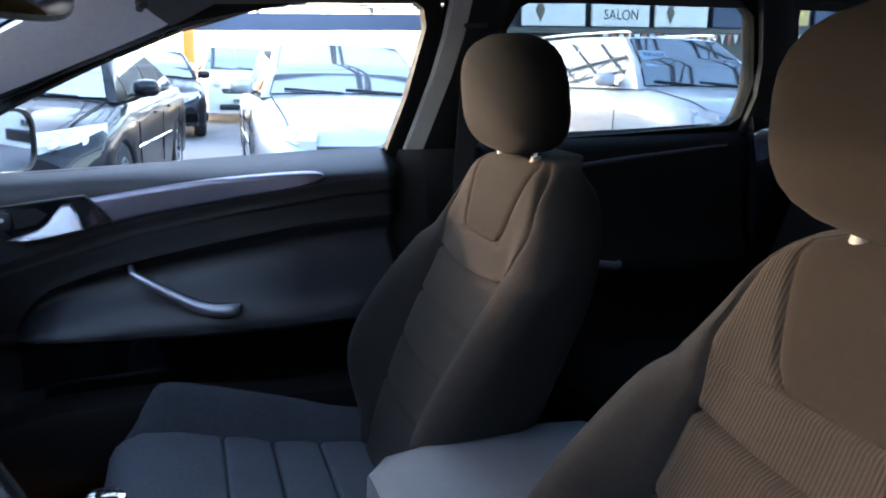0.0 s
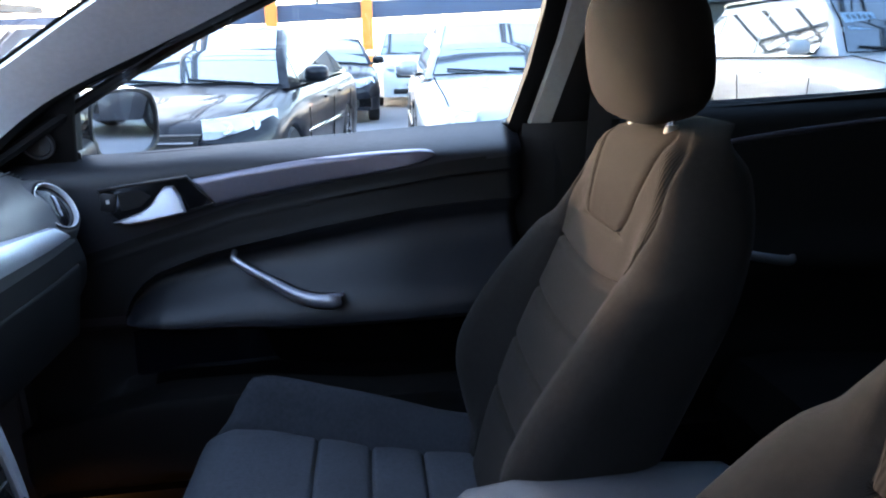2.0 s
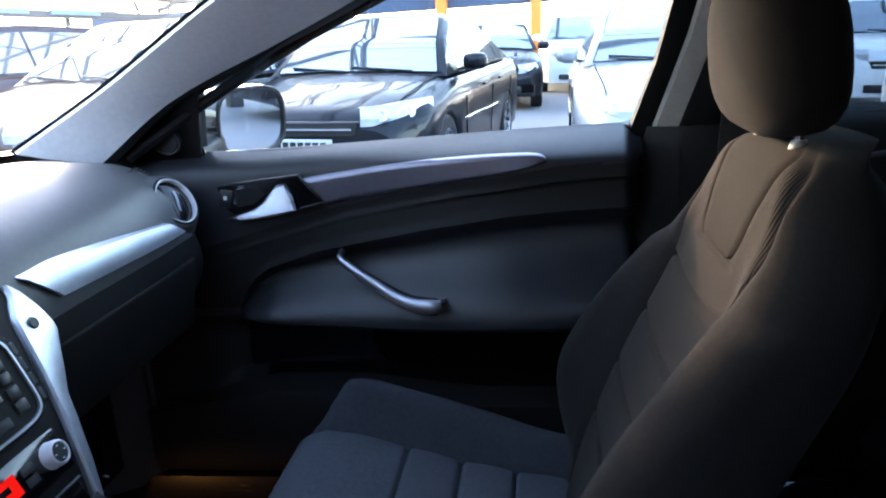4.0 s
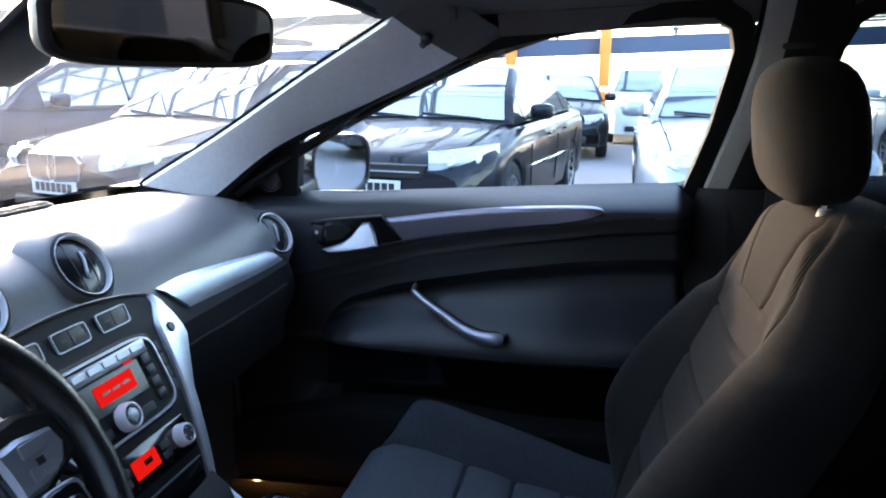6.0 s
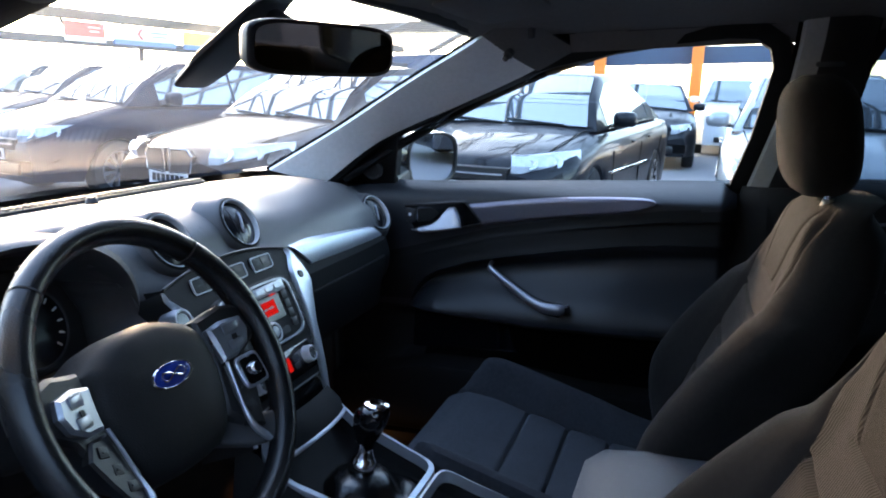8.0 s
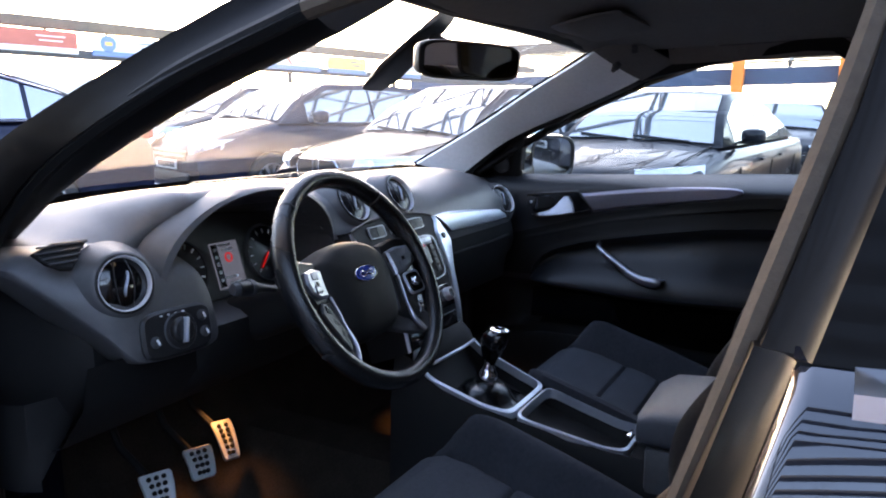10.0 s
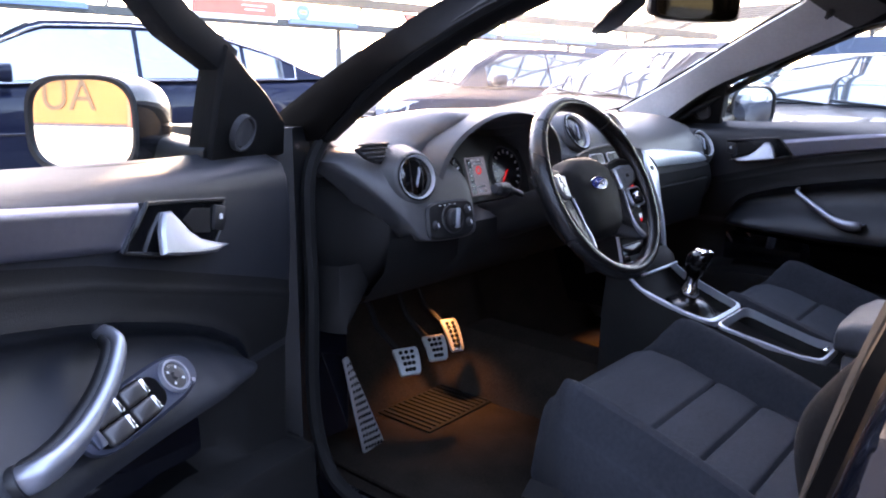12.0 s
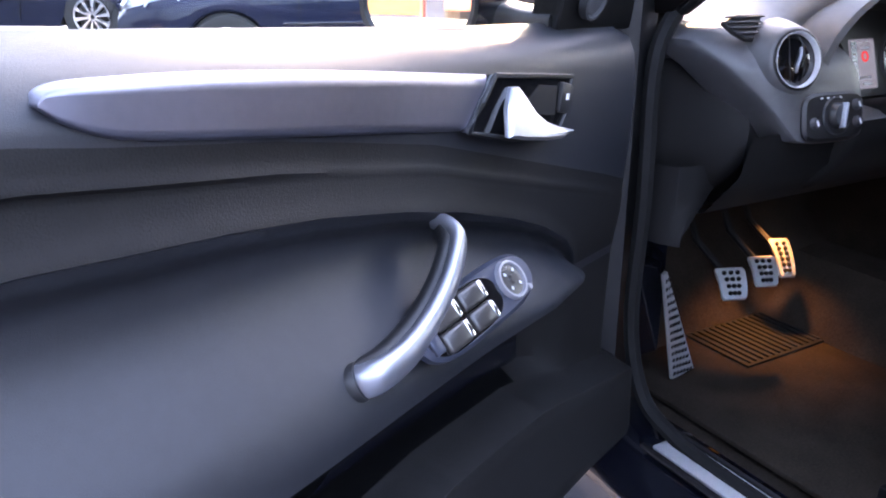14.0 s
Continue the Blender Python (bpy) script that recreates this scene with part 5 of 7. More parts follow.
def ringed_knob(u, v, r, parent, name, lab):
    m = on_stack(u, v, 0.014)
    k = dpart(name, lathe([(0, 0.012), (r * 0.72, 0.012), (r * 0.80, 0.009), (r * 0.80, 0.0)], 28, m.copy()), HARD, lab, parent)
    dpart("knob_ring", lathe([(r * 0.74, 0.0115), (r * 0.80, 0.0135), (r * 0.92, 0.0125), (r, 0.008), (r * 1.02, 0.0), (r * 1.15, -0.002)], 28, m.copy()), VENTRING, "silver knob ring", parent)
    if name == "volume_knob":
        dpart("knob_cap", lathe([(0, 0.0150), (r * 0.42, 0.0145), (r * 0.50, 0.0120)], 24, m.copy()), RADIO, "satin silver knob centre", parent)
    for k2 in range(4):
        dpart("knob_mark", rbox(0.0025, 0.0012, 0.0005, 0, 1, m @ pose(0.5 * r * math.cos(k2 * 1.57), 0.5 * r * math.sin(k2 * 1.57), 0.0122)), WHITEP, "", parent)


ringed_knob(0.0, 0.455, 0.0165, radio, "volume_knob", "black radio knob")
clim = dpart("climate_panel", sbox(0.0, 0.685, 0.010, 0.192, 0.048, 0.007, 0.004), GLOSSB, "gloss black climate panel")
dpart("climate_display", sbox(0.0, 0.680, 0.0140, 0.046, 0.022, 0.001, 0), REDLCD, "red lit climate display", clim)
dpart("display_bar", sbox(0.004, 0.675, 0.0147, 0.014, 0.006, 0.0006, 0), LCD, "", clim)
for s in (-1, 1):
    ringed_knob(s * 0.0735, 0.680, 0.0140, clim, "temperature_knob", "black temperature knob")
    dpart("climate_key", sbox(s * 0.040, 0.660, 0.0135, 0.018, 0.010, 0.003, 0.002), GREYPL, "", clim)
    dpart("climate_key", sbox(s * 0.040, 0.710, 0.0135, 0.018, 0.010, 0.003, 0.002), GREYPL, "", clim)
for k in range(6):
    dpart("climate_key", sbox(-0.06 + 0.024 * k, 0.763, 0.0135, 0.020, 0.007, 0.003, 0.001), GREYPL, "", clim)
lid = dpart("storage_lid", sbox(0.0, 0.90, 0.0085, 0.196, 0.036, 0.008, 0.002), GLOSSB, "gloss black tray lid")
dpart("lid_line", sbox(0.0, 0.835, 0.0125, 0.196, 0.0016, 0.003, 0), RADIO, "thin silver lid edge", lid)

# ---- centre console ----
cons = thing("centre_console", "black centre console with satin silver frame and tray", "console", (0, -0.4, 0.35))
CO = Vector((0, 0.4, -0.35))
cpart = lambda name, bm, mat, label="", parent=None, smooth=True: part(name, moved(bm, Matrix.Translation(CO)), mat, parent or cons, label, smooth)
CTOP = [(-0.92, 0.590), (-0.60, 0.585), (-0.50, 0.590), (-0.40, 0.612), (-0.32, 0.632), (-0.26, 0.648), (-0.21, 0.665), (-0.175, 0.682), (-0.15, 0.702), (-0.125, 0.735)]
CHALF = [(-0.92, 0.085), (-0.55, 0.068), (-0.45, 0.076), (-0.36, 0.092), (-0.28, 0.108), (-0.20, 0.118), (-0.13, 0.122)]
ctop = lambda y: lerp_table(CTOP, y)
chalf = lambda y: lerp_table(CHALF, y)
CX = 0.015
rows = []
for y in [-0.10 - 0.82 * k / 24 for k in range(25)]:
    h, z = chalf(y), ctop(y)
    rows.append([(CX - h - 0.035, y, 0.33), (CX - h - 0.022, y, z - 0.10), (CX - h - 0.006, y, z - 0.02), (CX - h, y, z - 0.004), (CX - h + 0.009, y, z - 0.040), (CX, y, z - 0.046), (CX + h - 0.009, y, z - 0.040), (CX + h, y, z - 0.004), (CX + h + 0.006, y, z - 0.02), (CX + h + 0.022, y, z - 0.10), (CX + h + 0.035, y, 0.33)])
cpart("console_body", loft(rows), HARDM, "black console sides")


def console_ring(y0, y1, wid, out, name, mat, lab):
    """A satin frame round an opening between y0 and y1."""
    rows = [[], [], [], []]
    ym, half = (y0 + y1) / 2, (y1 - y0) / 2
    for i in range(72):
        t = 2 * math.pi * (i + 0.5) / 72
        e = [math.copysign(abs(q) ** (2 / 8.0), q) for q in (math.cos(t), math.sin(t))]
        for k, (d, dz) in enumerate(((0, -0.012), (0.0005, 0.001), (wid, 0.003), (wid + 0.001, -0.016))):
            y = ym + (half - d) * e[1]
            rows[k].append((CX + (chalf(y) * out - d) * e[0], y, ctop(y) + dz))
    return cpart(name, loft(rows, cu=True), mat, lab)


console_ring(-0.335, -0.125, 0.0085, 1.0, "shift_frame", SATIN, "satin silver frame round the gear lever")
console_ring(-0.548, -0.338, 0.0055, 1.0, "tray_frame", SATIN, "satin silver frame round the tray")
cpart("tray_latch", rbox(0.030, 0.008, 0.006, 0.002, 2, pose(CX + 0.02, -0.532, 0.588)), CHROME, "chrome tray latch")
cpart("ashtray_front", loft([[(CX - 0.095, y, z), (CX - 0.05, y - 0.012, z + 0.006), (CX, y - 0.016, z + 0.008), (CX + 0.05, y - 0.012, z + 0.006), (CX + 0.095, y, z)] for y, z in ((-0.135, 0.745), (-0.158, 0.725), (-0.165, 0.705))]), HARDM, "black tray front")
cpart("tray_lip", tube([(CX + 0.092 * k / 6, -0.168 - 0.016 * (1 - (k / 6) ** 2), 0.706 + 0.008 * (1 - (k / 6) ** 2)) for k in range(-6, 7)], 0.0035, 8), SATIN, "silver tray lip")
boot = []
for k in range(15):
    f = k / 14
    r, z = 0.080 * (1 - f) ** 0.85 + 0.019, 0.606 + 0.050 * f ** 1.2 + 0.004 * math.sin(11 * f)
    boot.append([(CX + r * math.cos(t) * (1 + 0.09 * (1 - f) * math.sin(6 * t + 5 * f)), -0.236 + 0.95 * r * math.sin(t) * (1 + 0.06 * (1 - f) * math.cos(7 * t - 4 * f)), z + 0.006 * (1 - f) * math.sin(t)) for t in [2 * math.pi * i / 40 for i in range(40)]])
gear = thing("gear_lever", "manual gear lever with glossy black and chrome knob", "gear lever", (CX, -0.24, 0.65))
GO = Matrix.Translation((-CX, 0.24, -0.65))
part("boot", moved(loft(boot, cu=True, caps=True), GO), GAITER, gear, "black pleated leather gear boot")
part("collar", moved(lathe([(0.014, -0.012), (0.021, -0.010), (0.0225, 0.0), (0.021, 0.010), (0.0175, 0.014), (0.014, 0.030), (0.0125, 0.045)], 24, pose(CX, -0.240, 0.660, 8)), GO), CHROME, gear, "chrome collar")
kn = [ring_pts((CX + 0.004 * k / 7, -0.246 - 0.020 * k / 7, z), (1, 0, 0), (0, 1, 0), r * 0.92, r, 22, 2.4) for k, (z, r) in enumerate(((0.690, 0.013), (0.700, 0.0145), (0.712, 0.020), (0.728, 0.0255), (0.742, 0.0275), (0.753, 0.026), (0.760, 0.020), (0.763, 0.010)))]
part("knob", moved(loft(kn, cu=True, caps=True), GO), GLOSSB, gear, "glossy black gear knob")
part("knob_cap", moved(lathe([(0.012, 0.0), (0.0195, 0.0), (0.0185, 0.0035), (0.012, 0.0055)], 24, pose(CX + 0.004, -0.266, 0.760, 8)), GO), CHROME, gear, "chrome ring on the knob")
# arm rest
rest = thing("arm_rest", "dark padded centre arm rest lid", "arm rest", (CX, -0.72, 0.56))
secs = []
for y, h, zt in ((-0.565, 0.085, 0.650), (-0.572, 0.108, 0.674), (-0.60, 0.122, 0.692), (-0.70, 0.128, 0.700), (-0.82, 0.128, 0.700), (-0.90, 0.124, 0.693), (-0.925, 0.112, 0.676), (-0.932, 0.09, 0.650)):
    secs.append(ring_pts((0, y + 0.72, (zt + 0.625) / 2 - 0.56), (1, 0, 0), (0, 0, 1), h, (zt - 0.625) / 2 + 0.004, 28, 4.5))
part("lid", loft(secs, cu=True, caps=True), ARMPAD, rest, "blue-grey padded arm rest lid")
part("bin", rbox(0.215, 0.33, 0.085, 0.01, 2, pose(0, -0.03, 0.020)), SOFT, rest, "black console bin")

# ---- steering wheel ----
WT = 28.0
wheel = thing("steering_wheel", "black leather multifunction steering wheel with worn rim", "steering wheel", (-0.362, -0.205, 0.936))
wheel.matrix_world = pose(-0.362, -0.205, 0.936, 90 - WT)
RW, rt = 0.1685, 0.0155
rows = []
for i in range(72):
    t = 2 * math.pi * i / 72
    c = Vector((RW * math.cos(t), RW * math.sin(t), 0.0))
    grip = rt * (1.0 + 0.10 * math.exp(-((math.sin(t) - 0.35) / 0.2) ** 2))
    rows.append(ring_pts(c, (math.cos(t), math.sin(t), 0), (0, 0, 1), grip * 0.92, grip * 1.1, 14))
part("rim", loft(rows, cu=True, cv=True), LEATHER, wheel, "black leather wheel rim, polished by use")
for a in (48, 132):
    t = radians(a)
    part("rim_seam", loft([ring_pts((RW * math.cos(t + d), RW * math.sin(t + d), 0), (math.cos(t), math.sin(t), 0), (0, 0, 1), rt * 0.96, rt * 1.14, 14) for d in (-0.006, 0.006)], cu=True), STITCH, wheel)
hub = [(-0.085, 0.045), (-0.04, 0.068), (0.0, 0.072), (0.04, 0.068), (0.085, 0.045), (0.092, 0.0), (0.075, -0.055), (0.05, -0.082), (0.0, -0.088), (-0.05, -0.082), (-0.075, -0.055), (-0.092, 0.0)]
hp = [(p.x, p.y) for p in curve([(x, y, 0) for x, y in hub + hub[:1]], 49)[:-1]]
secs = [[(x * k, y * k, h) for x, y in hp] for k, h in ((1.0, -0.045), (1.02, -0.02), (1.0, 0.004), (0.94, 0.016), (0.80, 0.025), (0.5, 0.031), (0.15, 0.033))]
part("airbag_cover", loft(secs, cu=True, caps=True), HARDM, wheel, "dark grey airbag cover")
WP = lambda h: (lambda u, v, w: Vector((u, v, h + w)))
for s in (-1, 1):
    arm_s = [(s * 0.085, 0.046), (s * 0.125, 0.052), (s * 0.168, 0.040), (s * 0.166, 0.006), (s * 0.130, -0.014), (s * 0.112, -0.060), (s * 0.085, -0.085), (s * 0.070, -0.065), (s * 0.085, -0.01)]
    sp = part("spoke_pod", slab(dense(arm_s, 3), WP(-0.024), 0.026, 0.005), HARD, wheel, "black wheel spoke")
    if s > 0:
        for k in range(3):
            part("spoke_key", rbox(0.015, 0.017, 0.004, 0.002, 2, pose(0.098 + 0.018 * k, 0.036, 0.006)), GREYPL, wheel, "dark grey steering wheel key")
    up = [(s * 0.090, 0.046), (s * 0.112, 0.050), (s * 0.138, 0.046), (s * 0.143, 0.030), (s * 0.136, 0.014), (s * 0.116, 0.004), (s * 0.094, 0.004)]
    part("spoke_trim", slab(dense(up, 3), WP(0.000), 0.012, 0.004), SPOKEPL, wheel, "satin silver spoke button plate")
    for du, dv, sx in ((0.0, 0.012, 0.020), (0.0, -0.008, 0.020)):
        part("spoke_button", rbox(sx, 0.012, 0.004, 0.002, 2, pose(s * (0.117 + du), 0.026 + dv, 0.0125)), SPOKEPL, wheel, "silver steering wheel button")
    part("button_mark", rbox(0.006, 0.006, 0.001, 0, 1, pose(s * 0.117, 0.026, 0.0148)), HARD, wheel)
    low = [(s * 0.093, 0.000), (s * 0.117, 0.000), (s * 0.130, -0.016), (s * 0.118, -0.046), (s * 0.102, -0.082), (s * 0.086, -0.072), (s * 0.088, -0.035)]
    part("button_plate", slab(dense(low, 3), WP(-0.004), 0.012, 0.003), HARD, wheel, "black button plate")
    for k in range(3):
        part("spoke_button", rbox(0.013, 0.011, 0.003, 0.002, 2, pose(s * (0.110 - 0.006 * k), -0.014 - 0.020 * k, 0.009, 0, 0, s * 18)), HARD, wheel, "black steering wheel button")
        part("button_mark", rbox(0.005, 0.002, 0.001, 0, 1, pose(s * (0.110 - 0.006 * k), -0.014 - 0.020 * k, 0.0108, 0, 0, s * 18)), GREYPL, wheel)
    edge = curve([(s * 0.094, 0.003, 0.011), (s * 0.090, -0.020, 0.011), (s * 0.087, -0.045, 0.010), (s * 0.085, -0.072, 0.009), (s * 0.096, -0.098, 0.004)], 16)
    part("lower_spoke_trim", tube(edge, [0.0022] * 9 + [0.003, 0.0035, 0.004, 0.0045, 0.005, 0.005, 0.004], 8, 0.9), SATCHR, wheel, "satin inner spoke edge")
    part("lower_spoke", loft([ring_pts((s * x, y, h), (0.8, s * 0.6, 0), (0, 0, 1), a, 0.010, 16, 4) for x, y, h in ((0.070, -0.074, -0.010), (0.100, -0.095, -0.008), (0.128, -0.104, -0.004), (0.146, -0.096, 0.0)) for a in (0.022,)], cu=True, caps=True), GREYPL, wheel, "dark grey lower spoke")
em = lambda k, h: [(0.029 * k * math.cos(t), 0.008 + 0.0125 * k * math.sin(t), h) for t in [2 * math.pi * i / 40 for i in range(40)]]
part("emblem_rim", loft([em(1.06, 0.028), em(1.06, 0.0345), em(1.0, 0.0355), em(0.92, 0.0345)], cu=True, caps=True), CHROME, wheel, "chrome oval emblem rim")
part("emblem", loft([em(0.92, 0.0335), em(0.92, 0.0350), em(0.6, 0.0356)], cu=True, caps=True), BLUEP, wheel, "plain blue oval emblem")
part("emblem_mark", tube([(0.017 * math.cos(t), 0.008 + 0.0045 * math.sin(2 * t), 0.0362) for t in [2 * math.pi * i / 28 for i in range(29)]], 0.0009, 6), CHROME, wheel)

m = pose(0.119, -0.018, 0.010)
part("joystick_frame", slab([(p.x, p.y) for p in ring_pts((0, 0, 0), (1, 0, 0), (0, 1, 0), 0.017, 0.020, 24, 5)], lambda u, v, w: m @ Vector((u, v, w)), 0.004, 0.0015), SATCHR, wheel, "satin frame round the control knob")
part("joystick_well", slab([(p.x, p.y) for p in ring_pts((0, 0, 0), (1, 0, 0), (0, 1, 0), 0.0135, 0.0165, 24, 5)], lambda u, v, w: m @ Vector((u, v, w + 0.0035)), 0.0015, 0.0005), GLOSSB, wheel)
part("joystick", lathe([(0, 0.014), (0.006, 0.0135), (0.0085, 0.010), (0.0085, 0.004)], 20, m.copy()), CHROME, wheel, "chrome control knob")
# the middle of the wheel lies deeper than its rim, the key plates less so
for piece in wheel.children:
    kind = piece.name.split(".")[0]
    if not kind.startswith("rim"):
        keys = kind.startswith(("spoke", "button", "joystick")) or kind == "lower_spoke_trim"
        for v in piece.data.vertices:
            v.co.z -= (0.016 if keys else 0.030) * (1 - smoothstep(0.095, 0.165, math.hypot(v.co.x, v.co.y)))
            if keys and kind != "spoke_pod":
                v.co.y -= 0.016
            elif not keys:
                v.co.y -= 0.004

# ---- seats ----
BACK_Y = [(0.46, -0.640), (0.54, -0.665), (0.62, -0.695), (0.70, -0.728), (0.78, -0.768), (0.86, -0.812), (0.93, -0.840), (1.00, -0.862), (1.045, -0.885), (1.062, -0.915)]
BACK_W = [(0.46, 0.225), (0.55, 0.250), (0.65, 0.264), (0.75, 0.264), (0.85, 0.248), (0.91, 0.227), (0.95, 0.208), (0.98, 0.192), (1.01, 0.172), (1.035, 0.150), (1.052, 0.124), (1.062, 0.092)]
RIDGE = [(0.46, -0.688), (0.496, -0.673), (0.533, -0.658), (0.592, -0.643), (0.637, -0.640), (0.68, -0.648), (0.736, -0.678), (0.79, -0.717), (0.849, -0.766), (0.888, -0.800), (0.93, -0.828), (0.966, -0.849), (1.0, -0.866), (1.045, -0.890), (1.062, -0.917)]
CUSH_Z = [(-0.72, 0.490), (-0.60, 0.505), (-0.48, 0.530), (-0.396, 0.556), (-0.32, 0.580), (-0.26, 0.588), (-0.22, 0.575), (-0.20, 0.545), (-0.190, 0.46)]


def groove(d, w=0.006, deep=0.006):
    return deep * math.exp(-(d / w) ** 2)


SEAM = (-0.010, -0.006, -0.003, 0.0, 0.003, 0.006, 0.010)


def eased(a, b, n):
    """n places from a towards b, closer together at both ends."""
    return [a + (b - a) * 0.5 * (1 - math.cos(math.pi * k / n)) for k in range(n)]


def rib_uv(bm, rows, mid):
    """Lays a map on lofted rows: across each row by its length from the middle column, and along by row."""
    lay = bm.loops.layers.uv.new("rib")
    bm.verts.index_update()
    nc, at = len(rows[0]), []
    for i, row in enumerate(rows):
        run = [0.0]
        for a, b in zip(row, row[1:]):
            run.append(run[-1] + math.hypot(b.x - a.x, b.y - a.y))
        at += [(r - run[mid], 0.01 * i) for r in run]
    for f in bm.faces:
        for lp in f.loops:
            lp[lay].uv = at[lp.vert.index]


def build_seat(name, label, cx, lean):
    root = thing(name, label, "car seat", (cx, -0.5, 0.32), group="front seats of the car")
    off = Vector((0, 0.5, -0.32))
    sp = lambda n, bm, mat, lab="", par=None: part(n, moved(bm, Matrix.Translation(off)), mat, par or root, lab)
    # backrest: closed rings, front half and rear half
    cuts = (0.865, 0.785, 0.705, 0.625)
    zs = sorted({round(0.46 + 0.602 * k / 52, 4) for k in range(53)} | {round(g + d, 4) for g in cuts for d in SEAM} | {round(0.925 + d, 4) for d in SEAM})

    def panel_half(z):
        return lerp_table([(0.925, 0.045), (0.930, 0.066), (0.938, 0.076), (0.95, 0.083), (1.062, 0.112)], z)

    def rib_half(z):
        return min(lerp_table([(0.46, 0.140), (0.88, 0.148), (0.925, 0.160), (0.95, 0.166), (1.0, 0.150), (1.062, 0.130)], z), lerp_table(BACK_W, z) - 0.012)
    rows, faces = [], []
    for z in zs:
        push = lean * smoothstep(0.68, 0.95, z)
        w, yf, yr = soft_table(BACK_W, z), soft_table(BACK_Y, z) + push, soft_table(RIDGE, z) + push
        bo, crest = max(yr - yf, 0.0), 0.80 * w
        pi, ro = panel_half(z), rib_half(z)
        pi = min(pi, ro - 0.01)
        xs = eased(-w, -ro, 12) + eased(-ro, -pi, 12) + eased(-pi, pi, 14) + eased(pi, ro, 12) + eased(ro, w, 12) + [w]
        row = []
        for x in xs:
            ax, u = abs(x), abs(x) / w
            bend = 0.016 * smoothstep(0.50, 0.60, z) * (1 - smoothstep(0.87, 0.915, z))
            zz = z + bend * (min(ax, 0.148) / 0.148) ** 2
            y = yf + bo * smoothstep(0.66 * crest, crest, ax)
            if ax > crest:
                y -= 0.060 * (1 - math.sqrt(max(0.0, 1 - ((ax - crest) / (w - crest)) ** 2)))
            y -= groove(ax - ro, 0.0045, 0.008)
            if ax < ro:
                y += 0.004 * (1 - (ax / ro) ** 4)
                for g in cuts:
                    y -= groove(z - g, 0.0038, 0.013)
            if z > 0.925:
                y -= groove(ax - pi, 0.003, 0.005)
            if ax < 0.075:
                y -= groove(z - 0.925, 0.003, 0.005)
            row.append(Vector((x, y, zz)))
        th = 0.085 * smoothstep(1.085, 1.005, z) + 0.022
        ye = row[-1].y
        yb = min(yf - th - 0.02, ye - 0.015)
        square = 4.6 - 2.5 * smoothstep(0.93, 1.055, z)
        back = []
        for k in range(1, 18):
            a = math.pi * k / 18
            u, f = math.copysign(abs(math.cos(a)) ** (2 / square), math.cos(a)), math.sin(a) ** (2 / square)
            back.append(Vector((1.004 * w * u, ye + (yb - ye) * f, z)))
        rows.append(row + back)
    bm = loft(rows, cu=True, caps=True)
    bm.faces.ensure_lookup_table()
    nc = len(rows[0])
    for i in range(len(rows) - 1):
        for j in range(12, 50):
            up = zs[i] >= 0.9249
            bm.faces[i * nc + j].material_index = 2 if (24 <= j < 38 and up) else 1
    rib_uv(bm, rows, 31)
    sp("backrest", bm, [CLOTH, RIBV, PANELCLOTH], "cloth backrest with ribbed centre panels, darkened for shade and browned for sun")
    # cushion
    rows = []
    cuts = (-0.396, -0.483, -0.570)
    ys = sorted({round(-0.74 + 0.545 * k / 50, 4) for k in range(51)} | {round(g + d, 4) for g in cuts for d in SEAM})
    for y in ys:
        zc = lerp_table(CUSH_Z, y)
        w = 0.262 - 0.085 * smoothstep(-0.36, -0.19, y) ** 1.6
        bo = 0.066 * smoothstep(-0.205, -0.300, y) - 0.03 * smoothstep(-0.45, -0.70, y)
        ri = min(0.168, w - 0.02)
        row = []
        for x in eased(-w, -ri, 16) + eased(-ri, ri, 24) + eased(ri, w, 16) + [w]:
            ax = abs(x)
            z = zc + bo * smoothstep(0.165, 0.225, ax) - 0.075 * smoothstep(w - 0.024, w + 0.002, ax)
            z -= groove(ax - ri, 0.005, 0.009)
            if ax < ri:
                for g in cuts:
                    z -= groove(y - g, 0.0035, 0.008)
                if -0.66 < y < -0.396:
                    z += 0.004 * abs(math.cos(math.pi * (y + 0.396) / 0.087 - math.pi / 2))
            row.append(Vector((x, y, z)))
        rows.append(row + [Vector((w * 0.98, y, 0.42)), Vector((w * 0.90, y, 0.385)), Vector((-w * 0.90, y, 0.385)), Vector((-w * 0.98, y, 0.42))])
    bm = loft(rows, cu=True, caps=True)
    bm.faces.ensure_lookup_table()
    nc = len(rows[0])
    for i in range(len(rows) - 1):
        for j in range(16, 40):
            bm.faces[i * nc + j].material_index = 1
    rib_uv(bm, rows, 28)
    sp("cushion", bm, [CUSHCLOTH, RIBC], "cloth seat cushion with ribbed centre, lightened and blued as by skylight")
    for s in (-1, 1):
        side = [[(s * 0.245, y, 0.46), (s * 0.272, y, 0.44), (s * 0.275, y, 0.39), (s * 0.25, y, 0.355)] for y in (-0.80, -0.7, -0.5, -0.3, -0.24)]
        sp("side_valance", loft(side), HARDM, "black plastic seat side cover")
        sp("seat_rail", rbox(0.035, 0.55, 0.035, 0.006, 2, pose(s * 0.19, -0.47, 0.345)), HARD, "black steel seat rail")
    sp("seat_base", rbox(0.44, 0.46, 0.05, 0.01, 2, pose(0, -0.47, 0.378)), HARD, "black seat pan")
    # head restraint
    hr = []
